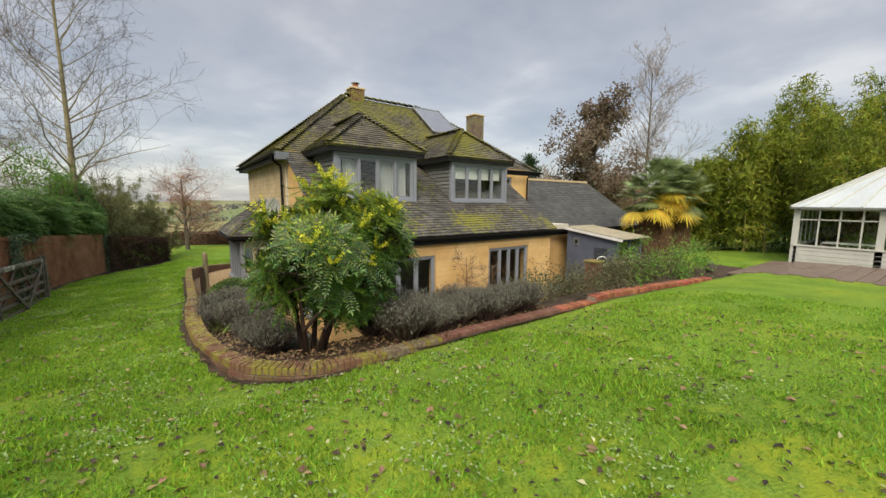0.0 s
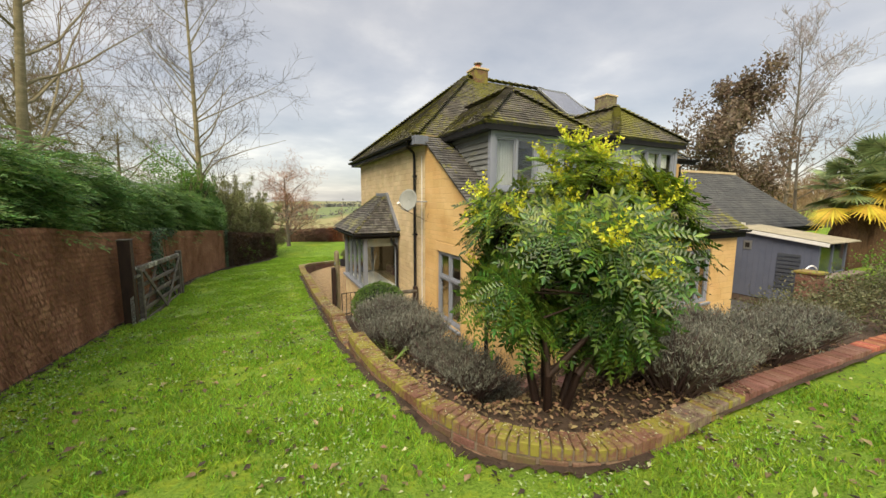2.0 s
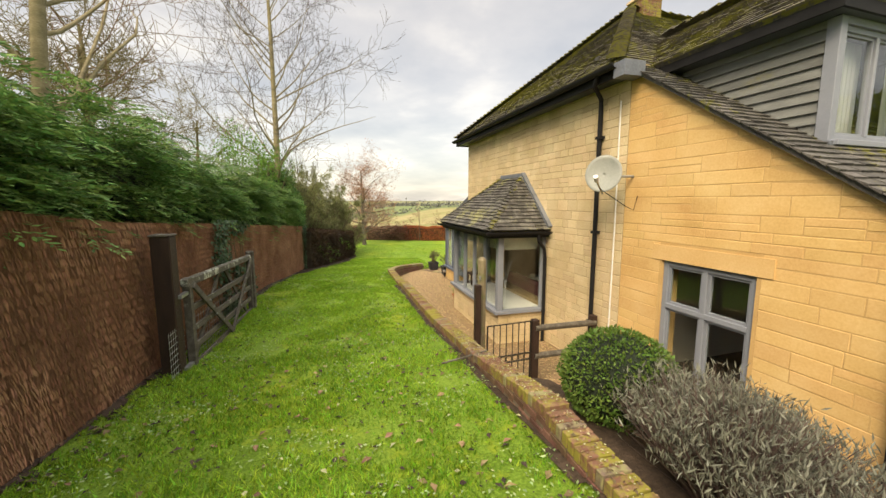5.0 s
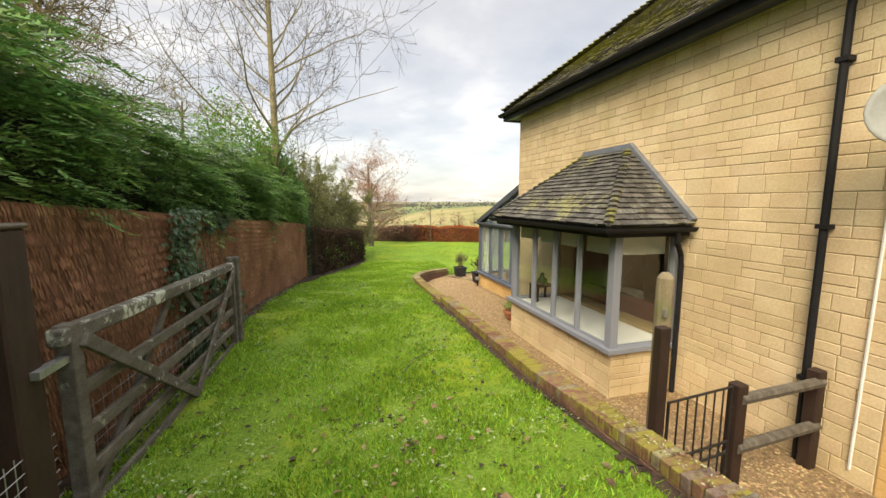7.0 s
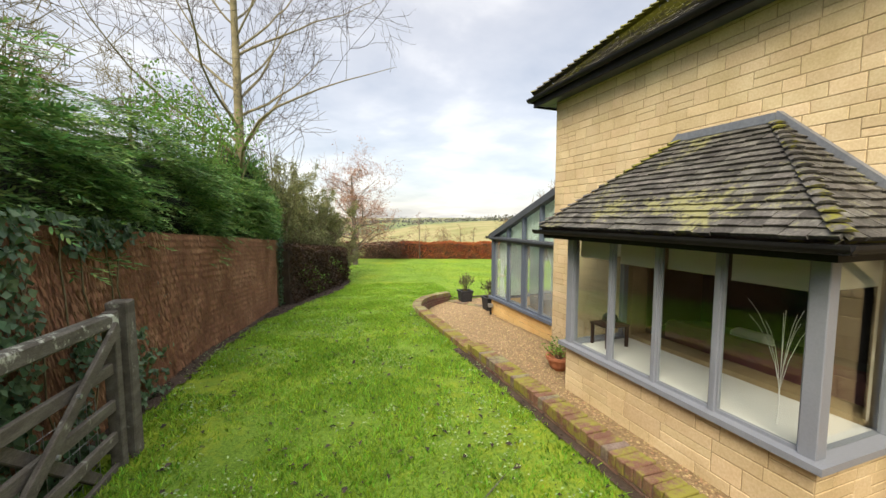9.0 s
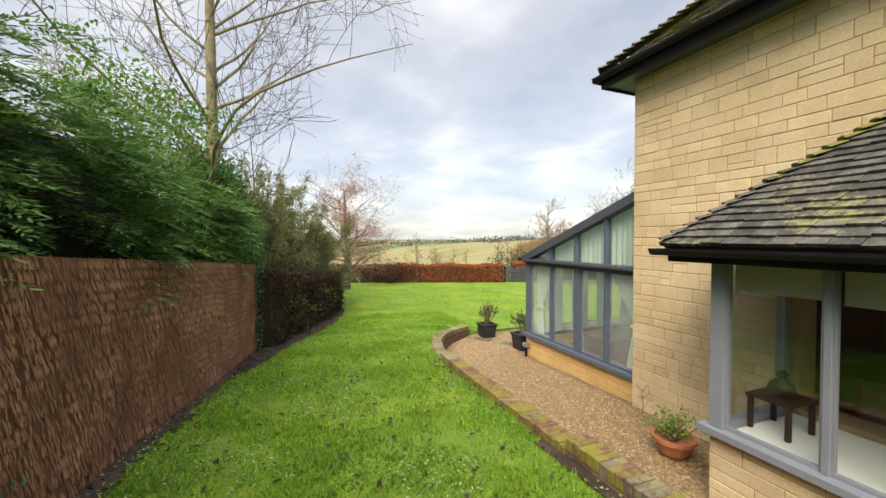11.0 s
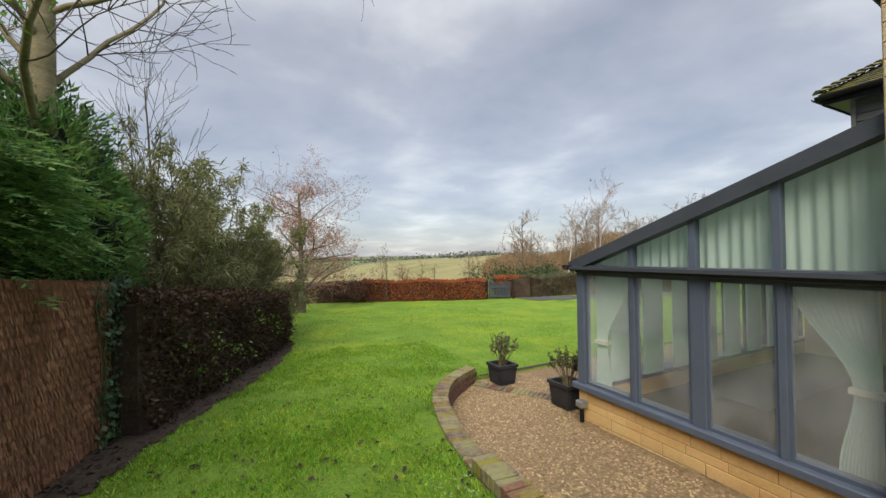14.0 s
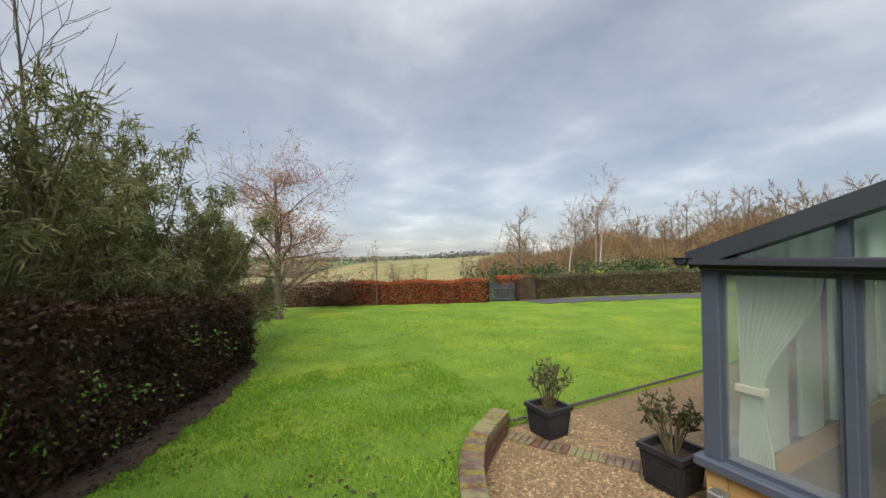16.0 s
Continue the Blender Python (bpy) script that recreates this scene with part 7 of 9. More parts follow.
# -- clipped beech hedge at the fence end
def clipped_hedge(name, label, line, width, ztop, n, mat, seed, leaf=0.06, zlow=None, core_mat=None, wave=0.04):
    r = np.random.RandomState(seed)
    h = thing(name, label, "hedge")
    P = np.array(line, dtype=float)
    d = np.diff(P, axis=0); seg = np.linalg.norm(d, axis=1); cum = np.concatenate([[0], np.cumsum(seg)])
    def at(s):
        return np.stack([np.interp(s, cum, P[:, 0]), np.interp(s, cum, P[:, 1])], -1)
    total = cum[-1]
    s = r.uniform(0, total, n)
    c = at(s); t = unit(at(np.minimum(s + 0.05, total)) - at(np.maximum(s - 0.05, 0)))
    nrm = np.stack([t[:, 1], -t[:, 0]], 1)
    gz = np.array([lawn_z(*p) for p in c]) if zlow is None else np.full(n, zlow)
    top = np.interp(s, (0, total), ztop) + wave * np.sin(s * 2.1) + 0.5 * wave * np.sin(s * 5.3)
    face = r.rand(n)
    side = np.where(face < 0.42, 1.0, np.where(face < 0.62, -1.0, r.uniform(-1, 1, n)))
    zz = np.where(face < 0.62, gz + (top - gz) * r.rand(n), top)
    bul = 1 + 0.10 * np.sin(s * 3.1 + zz * 4)
    c3 = np.stack([c[:, 0] + nrm[:, 0] * side * width / 2 * bul, c[:, 1] + nrm[:, 1] * side * width / 2 * bul, zz], 1) + r.normal(0, 0.04, (n, 3))
    al = unit(np.stack([nrm[:, 0] * side, nrm[:, 1] * side, np.where(face < 0.62, 0.0, 0.8)], 1) * 0.5 + r.normal(0, 0.7, (n, 3)))
    put("leaves", fast_mesh("leaves", *leaf_cards(c3, al, unit(r.normal(0, 1, (n, 3))), leaf * r.uniform(0.6, 1.3, n), leaf * 0.6), mat), h, kind="stuff")
    k = max(3, int(total / 0.3))
    cv, cf = [], []
    for i in range(k + 1):
        ss = total * i / k
        p = at(np.array(ss)); tt = unit(at(np.array(min(ss + 0.05, total))) - at(np.array(max(ss - 0.05, 0)))); nn = np.array([tt[1], -tt[0]])
        zt = float(np.interp(ss, (0, total), ztop)) - 0.07 + wave * math.sin(ss * 2.1)
        zb = (lawn_z(*p) if zlow is None else zlow) - 0.2
        for a, z in ((-1, zb), (-1, zt), (1, zt), (1, zb)):
            q = p + nn * a * (width / 2 - 0.06)
            cv.append((q[0] + 0.03 * noise.noise((ss * 3, z * 3, a)), q[1], z))
        if i:
            for j in range(3):
                cf.append((4 * (i - 1) + j, 4 * i + j, 4 * i + j + 1, 4 * (i - 1) + j + 1))
    cf += [(0, 1, 2, 3), (4 * k + 3, 4 * k + 2, 4 * k + 1, 4 * k)]
    put("twig_core", mesh_of("twig_core", cv, cf, core_mat or M["soil"]), h)
    return h


clipped_hedge("beech_hedge", "clipped dark brown beech hedge with withered leaves", [(-2.78, 22.72), (-1.98, 25.3), (-0.92, 28.5), (-0.82, 28.75)], 0.95, (0.22, -0.36), 24000, M["leaf_beech"], 3, leaf=0.065)
r2 = np.random.RandomState(41)
tz = thing("hedge_sprigs", "green and yellow sprigs growing through the beech hedge", "ivy")
pp = np.array([(-2.62 + 0.5 + (y - 22.8) * 0.36 - 0.06, y, z) for y, z in zip(r2.uniform(22.9, 28.6, 15), r2.uniform(-1.3, -0.25, 15))])
put("leaves", fast_mesh("leaves", *cloud_leaves(190, pp, 0.08, 0.055, 0.035, seed=5), M["leaf_lime"]), tz, kind="stuff")

# -- ivy on the fence
def ivy(name, label, ys, zs, n, seed, xo=0.05):
    r = np.random.RandomState(seed)
    iv = thing(name, label, "ivy")
    y = r.uniform(ys[0], ys[1], n) + 0.18 * r.normal(0, 1, n)
    z = r.uniform(0, 1, n)
    keepm = np.array([noise.noise((a * 1.6, b * 2.2, seed)) > -0.12 for a, b in zip(y, z)])
    y, z = y[keepm], z[keepm]
    k = len(y)
    fx = np.interp(y, [p[1] for p in FENCE], [p[0] for p in FENCE]) + xo
    low = np.array([lawn_z(-3, b) for b in y]); top = np.array([fence_top(b) for b in y]) + zs
    c = np.stack([fx + r.uniform(0, 0.09, k), y, low + (top - low) * z], 1)
    al = unit(np.stack([r.uniform(0.1, 0.5, k), r.normal(0, 0.6, k), r.normal(-0.5, 0.5, k)], 1))
    nn = unit(np.stack([np.ones(k), r.normal(0, 0.4, k), r.normal(0.3, 0.4, k)], 1))
    put("leaves", fast_mesh("leaves", *leaf_cards(c, al, nn, r.uniform(0.04, 0.085, k), r.uniform(0.045, 0.08, k), 0.1), M["leaf_ivy"]), iv, kind="stuff")
    st = []
    for j in range(8):
        yy = ys[0] + (ys[1] - ys[0]) * (j + 0.5) / 8
        p = Vector((float(np.interp(yy, [q[1] for q in FENCE], [q[0] for q in FENCE])) + xo - 0.01, yy, lawn_z(-3, yy)))
        for s in range(7):
            q = p + Vector((0, random.Random(j * 9 + s).uniform(-0.12, 0.12), (fence_top(yy) - lawn_z(-3, yy)) / 7))
            st.append((*p, *q, 0.008, 0.006)); p = q
    put("stemwork", fast_mesh("stemwork", *tubes(st, 4), M["bark_olive"]), iv, kind="stuff")


ivy("ivy", "ivy climbing the fence behind the gate end", (14.3, 16.5), 0.1, 3600, 3)
ivy("ivy", "ivy growing over the end of the fence", (22.3, 22.9), 0.05, 520, 6)

yew = thing("yew_bush", "dense dark conifer bush at the end of the fence", "bush", at=(-3.7, 24.0, -1.4))
ny = 14000
d_ = unit(nr.normal(0, 1, (ny, 3)))
rad_ = np.array([1 + 0.28 * noise.noise(tuple(v * 2.6)) for v in d_]) * nr.uniform(0.82, 1.0, ny)
c_ = d_ * rad_[:, None] * np.array([1.0, 1.15, 2.1]) + np.array([0, 0, 2.2])
t_ = unit(d_ * np.array([1, 1, 0.4]) + nr.normal(0, 0.5, (ny, 3)) + np.array([0, 0, 0.35]))
put("sprays", fast_mesh("sprays", *leaf_cards(c_, t_, unit(nr.normal(0, 1, (ny, 3))), nr.uniform(0.08, 0.18, ny), 0.035), M["leaf_conifer"]), yew, kind="stuff")
# near-black core, painting the shade inside the bush
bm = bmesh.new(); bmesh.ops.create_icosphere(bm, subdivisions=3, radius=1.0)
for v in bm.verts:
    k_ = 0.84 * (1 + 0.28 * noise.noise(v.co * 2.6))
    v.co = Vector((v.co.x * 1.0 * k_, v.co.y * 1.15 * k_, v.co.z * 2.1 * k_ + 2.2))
part("inner_mass", bm, M["inner_shade"], yew)
put("stem", fast_mesh("stem", *tubes([(0, 0, -0.2, 0, 0, 0.8, 0.09, 0.08)], 8), M["bark_olive"]), yew)

# -- shrubs behind the beech hedge
sh = thing("willow_leaved_shrub", "tall narrow-leaved evergreen shrub behind the hedge", "shrub", at=(-2.5, 27.8, -1.6))
rS = random.Random(12)
segs, rosettes = [], []
for k in range(46):
    a, o = rS.uniform(0, 6.28), rS.uniform(0.3, 2.1)
    end = Vector((math.cos(a) * o * 0.85, math.sin(a) * o, rS.uniform(1.4, 5.0) - 0.35 * o))
    mid = end * 0.55 + Vector((rS.uniform(-0.2, 0.2), rS.uniform(-0.2, 0.2), -0.1))
    segs += [(0, 0, 0, *mid, 0.035, 0.018), (*mid, *end, 0.018, 0.006)]
    rosettes += [end, mid.lerp(end, 0.6), mid.lerp(end, 0.85)]
    for j in range(3):
        q = mid.lerp(end, rS.uniform(0.3, 0.95)) + Vector((rS.gauss(0, 0.25), rS.gauss(0, 0.25), rS.uniform(-0.1, 0.4)))
        segs.append((*mid.lerp(end, 0.5), *q, 0.01, 0.004)); rosettes.append(q)
put("stemwork", fast_mesh("stemwork", *tubes(segs, 4), M["bark_olive"]), sh)
R = np.array([tuple(v) for v in rosettes]); n = len(R) * 36
c = R[np.repeat(np.arange(len(R)), 36)] + nr.normal(0, 0.06, (n, 3))
al = unit(nr.normal(0, 0.6, (n, 3)) + np.array([0, 0, -0.35]))
put("leaves", fast_mesh("leaves", *leaf_cards(c, al, unit(nr.normal(0, 1, (n, 3))), nr.uniform(0.12, 0.24, n), 0.028), M["leaf_olean"]), sh, kind="stuff")
for (x, y, s, r_) in ((-4.6, 26.6, 1.0, 70), (-3.2, 26.0, 1.0, 200), (-2.0, 29.0, 1.08, 310), (-1.6, 30.6, 0.8, 190), (-4.2, 30.5, 1.05, 280), (-0.9, 31.4, 0.8, 30)):
    copy_thing(sh, pose(x, y, lawn_z(x, y) - 0.1, 0, 0, r_) @ Matrix.Scale(s, 4))
tangle, tips = bare_tree("bramble_thicket", "brown tangle of bare stems behind the hedge", 31, (-2.9, 27.4, -1.6), 2.2, 0.05, 4, (22, 9, 6), M["bark_grey"], M["twig_brown"],
                         angle=70, ratio=0.75, wobble=0.3, lift=-0.02, steps=6, start=0.05, twig=0.005, thin=0.5)
copy_thing(tangle, pose(-3.9, 26.2, -1.4, 0, 0, 120)); copy_thing(tangle, pose(-1.9, 29.6, -1.7, 0, 0, 240))
whips, tips = bare_tree("bare_sapling", "thin bare sapling with upright whips above the shrubs", 33, (-2.9, 26.4, -1.5), 5.4, 0.045, 3, (16, 6), M["bark_grey"], M["twig_grey"],
                        angle=32, ratio=0.5, wobble=0.1, lift=0.08, steps=8, start=0.35, twig=0.005, thin=0.4)

# -- oak with withered leaves at the end of the lawn
oak, tips = bare_tree("oak_tree", "small spreading tree with a few withered pinkish leaves", 44, (0.75, 36.2, -1.95), 5.6, 0.19, 5, (24, 8, 5, 2), M["bark_grey"], M["twig_pink"],
                      angle=66, ratio=0.58, wobble=0.14, lift=0.04, steps=8, start=0.13, twig=0.007, thin=0.42)
tp_ = np.array([t[0] for t in tips])
put("leaves", fast_mesh("leaves", *cloud_leaves(3600, tp_[tp_[:, 0] > -1.2], 0.10, 0.09, 0.05, up=-0.3, seed=3), M["leaf_oak"]), oak, kind="stuff")

# -- boundary hedge in red and brown, double gate, far garden edge
clipped_hedge("boundary_hedge", "low dull brown hedge at the foot of the lawn", [(-3.0, 42.6), (1.2, 41.3), (4.5, 39.9)], 0.9, (-0.95, -0.90), 6500, M["leaf_maroon"], 13, leaf=0.09)
clipped_hedge("russet_hedge", "clipped russet-red beech hedge along the field", [(4.4, 39.95), (7.5, 38.3), (11.0, 36.55)], 0.9, (-0.86, -0.83), 11000, M["leaf_red"], 14, leaf=0.085)
clipped_hedge("russet_hedge", "clipped russet-red beech hedge beside the gate", [(12.0, 37.0), (14.2, 36.2)], 0.8, (-0.75, -0.70), 3000, M["leaf_red"], 15, leaf=0.085)
clipped_hedge("green_hedge", "low green hedge beside the drive", [(13.2, 35.9), (13.6, 36.3), (16, 36.0), (20, 34.6), (25, 32.2)], 1.1, (-0.75, -0.5), 9000, M["leaf_coton"], 16, leaf=0.10)
bushv = thing("round_bush", "rounded twiggy maroon bush in front of the hedge", "bush", at=(4.1, 39.2, -1.9))
pts = nr.normal(0, 1, (80, 3)) * (0.5, 0.45, 0.4) + (0, 0, 0.75)
put("leaves", fast_mesh("leaves", *cloud_leaves(2500, pts, 0.14, 0.08, 0.045, seed=8), M["leaf_maroon"]), bushv, kind="stuff")
put("stemwork", fast_mesh("stemwork", *tubes([(0, 0, 0, *p, 0.015, 0.004) for p in pts], 3), M["twig_brown"]), bushv)
sapl, tips = bare_tree("bare_sapling", "young bare tree beside the red hedge", 52, (5.6, 38.6, -2.0), 2.6, 0.035, 4, (9, 5, 4), M["bark_grey"], M["twig_pink"], angle=48, ratio=0.55, wobble=0.15, lift=0.03, steps=6, start=0.4, twig=0.005, thin=0.45)
dg = thing("garden_gate", "pair of dark blue-grey boarded gates between hedges", "gate")
for k in range(10):
    x = 11.15 + k * 0.115
    part("board", box(x, x + 0.108, 36.35 - k * 0.06, 36.39 - k * 0.06, -2.0, -1.05 + 0.12 * abs(k - 4.5) / 4.5), M["frame_dark"], dg)
for z in (-1.8, -1.25):
    part("ledge", beam((11.15, 36.33, z), (12.3, 35.75, z), 0.03, 0.09), M["frame_dark"], dg)
for x, y in ((11.05, 36.42), (12.42, 35.72)):
    part("post", box(x - 0.06, x + 0.06, y - 0.06, y + 0.06, -2.2, -0.85), M["darkwood"], dg)
drive = sheet("drive", 12.6, 40.0, 26.0, 37.0, 0.5, lambda x, y: lawn_z(x, y) + 0.025, M["asphalt"], "grey tarmac drive beyond the lawn",
              keep=lambda x, y: abs((y - (35.0 - 0.42 * (x - 12.6)))) < 1.25)

# -- woodland on the bank
wood, tips = bare_tree("woodland_tree", "bare brown woodland tree on the bank", 61, (40, 52, 0), 7.4, 0.13, 4, (13, 5, 4), M["bark_grey"], M["twig_wood"], angle=42, ratio=0.5, wobble=0.14, lift=0.05, steps=7, start=0.12, twig=0.02, thin=0.5)
wood2, tips = bare_tree("woodland_tree", "bare brown woodland tree on the bank", 67, (46, 50, 0), 6.4, 0.12, 4, (14, 5, 4), M["bark_grey"], M["twig_wood"], angle=52, ratio=0.5, wobble=0.18, lift=0.03, steps=7, start=0.08, twig=0.02, thin=0.5)
tagged(wood, group="bank woodland"); tagged(wood2, group="bank woodland")
rw = random.Random(70)
wood.location = (26, 52, lawn_z(26, 52) - 0.2); wood2.location = (31, 49, lawn_z(31, 49) - 0.2)
for k in range(76):
    hd, dist = radians(rw.uniform(31, 84)), rw.uniform(44, 100)
    x, y = -0.5 + math.sin(hd) * dist, 19.5 + math.cos(hd) * dist
    if hd < radians(40) and dist < 55:
        continue
    s = rw.uniform(0.75, 1.2) * float(np.interp(math.degrees(hd), (31, 38, 50), (0.5, 0.7, 1)))
    copy_thing((wood, wood2)[k % 2], pose(x, y, lawn_z(x, y) - 0.2, 0, 0, rw.uniform(0, 360)) @ Matrix.Scale(s, 4))
wb, tips = bare_tree("silver_birch", "slender white-stemmed birch at the wood edge", 72, (31.5, 46.5, 0), 10.2, 0.08, 4, (18, 6, 6), M["bark_white"], M["twig_pink"], direction=(0.1, 0, 1), angle=40, ratio=0.34, wobble=0.1, lift=0.03, steps=9, start=0.35, twig=0.012, thin=0.35)
wb.location.z = lawn_z(31.5, 46.5) - 0.2
copy_thing(wb, pose(27.5, 46.8, lawn_z(27.5, 46.8) - 0.2, 4, -12, 130) @ Matrix.Scale(0.78, 4)); copy_thing(wb, pose(32.3, 47.5, lawn_z(32, 47) - 0.2, 0, -16, 40) @ Matrix.Scale(0.72, 4))
br = thing("bank_brushwood", "dense brown brushwood filling the bank", "brushwood", kind="stuff")
nb = 60000
hd_, di_ = np.radians(nr.uniform(33, 86, nb)), nr.uniform(43, 95, nb)
bx_, by_ = -0.5 + np.sin(hd_) * di_, 19.5 + np.cos(hd_) * di_
hh_ = (3.2 + 1.4 * np.sin(hd_ * 23) + 0.8 * np.sin(hd_ * 61 + di_ * 0.2)) * np.interp(np.degrees(hd_), (33, 42, 60, 86), (0.4, 0.75, 1.1, 1.4))
bz_ = np.array([lawn_z(a, b) for a, b in zip(bx_, by_)]) + hh_ * np.sqrt(nr.rand(nb))
b0_ = np.stack([bx_, by_, bz_], 1)
b1_ = b0_ + unit(np.stack([nr.normal(0, 0.5, nb), nr.normal(0, 0.5, nb), nr.uniform(0.3, 1.2, nb)], 1)) * nr.uniform(0.5, 1.3, nb)[:, None]
put("twigs", fast_mesh("twigs", *blade_cards(b0_, b1_, 0.05, unit(nr.normal(0, 1, (nb, 3)))), M["twig_wood"]), br, kind="stuff")
ub = thing("undergrowth", "dark evergreen undergrowth along the wood edge", "bushes", kind="stuff")
pts = []
for k in range(170):
    x = rw.uniform(14, 44); y = 41.5 - 0.25 * (x - 14) + rw.uniform(-1.0, 3.5)
    pts.append((x, y, lawn_z(x, y) + rw.uniform(0.1, 1.5)))
put("leaves", fast_mesh("leaves", *cloud_leaves(16000, pts, 0.42, 0.2, 0.11, seed=17), M["leaf_dark"]), ub, kind="stuff")
for (x, y, mt, nm) in ((19.5, 35.9, "flower", "yellow-leaved shrub by the drive"), (22.5, 34.2, "leaf_lime", "bright green shrub by the drive"), (24.5, 33.0, "flower", "yellow flowering shrub by the drive")):
    b_ = thing("shrub", nm, "shrub", at=(x, y, lawn_z(x, y)))
    pts = nr.normal(0, 1, (40, 3)) * (0.55, 0.45, 0.35) + (0, 0, 0.75)
    put("leaves", fast_mesh("leaves", *cloud_leaves(900 if mt == "flower" else 2200, pts, 0.16, 0.11, 0.06, seed=int(x)), M[mt]), b_, kind="stuff")
    put("stemwork", fast_mesh("stemwork", *tubes([(0, 0, -0.1, *p, 0.02, 0.005) for p in pts], 3), M["twig_brown"]), b_)
# bushes, field trees and far hedgerows
for k in range(12):
    x, y = rw.uniform(16, 30), rw.uniform(56, 90)
    copy_thing((wood, wood2)[k % 2], pose(x, y, lawn_z(x, y) - 0.3, 0, 0, rw.uniform(0, 360)) @ Matrix.Scale(rw.uniform(0.35, 0.55), 4))
# pale greyed green: haze of distance is put into the leaf colour
M["far_wood_hazed"] = foliage("distant_wood_haze", [(0.13, 0.14, 0.125), (0.19, 0.195, 0.17)], 0.25, scale=0.05)
far = thing("field_hedgerows", "haze-greyed hedgerows and copses across the distant fields", "hedgerow", kind="stuff")
fv_, pts = [], []
for (x0, y0, x1, y1, h, n_) in ((-220, 225, 420, 250, 2.2, 420), (-100, 420, 600, 380, 4, 420), (-700, 640, 1200, 700, 5, 700), (-1500, 1000, 2200, 1060, 6, 900), (-400, 330, -60, 520, 4, 240), (90, 190, 260, 330, 2.2, 160)):
    for k in range(n_):
        t = rw.random()
        x, y = x0 + (x1 - x0) * t + rw.gauss(0, h * 0.5), y0 + (y1 - y0) * t + rw.gauss(0, h * 0.5)
        pts.append((x, y, lawn_z(x, y) + rw.uniform(0, h * 0.6), h))
P4 = np.array(pts)
cc = np.repeat(P4, 9, axis=0)
cpos = cc[:, :3] + nr.normal(0, 0.4, (len(cc), 3)) * cc[:, 3:4]
put("foliage", fast_mesh("foliage", *leaf_cards(cpos, unit(nr.normal(0, 1, cpos.shape)), unit(nr.normal(0, 1, cpos.shape)), cc[:, 3] * 0.55, cc[:, 3] * 0.5), M["far_wood_hazed"]), far, kind="stuff")
darkc = thing("cedar_tree", "dark layered conifer behind the conservatory roof", "tree", at=(27.0, 24.6, -1.2))
put("trunk", fast_mesh("trunk", *tubes([(0, 0, 0, 0, 0, 7.4, 0.25, 0.04)], 8), M["bark_grey"]), darkc)
pts = [(math.cos(a) * o, math.sin(a) * o, z) for z in np.arange(1.6, 7.4, 0.35) for a, o in [(rw.uniform(0, 6.28), rw.uniform(0.2, 1) * (8.0 - z) * 0.42) for _ in range(9)]]
put("foliage", fast_mesh("foliage", *cloud_leaves(6000, pts, 0.2, 0.22, 0.09, up=-0.2, seed=19), M["leaf_dark"]), darkc, kind="stuff")

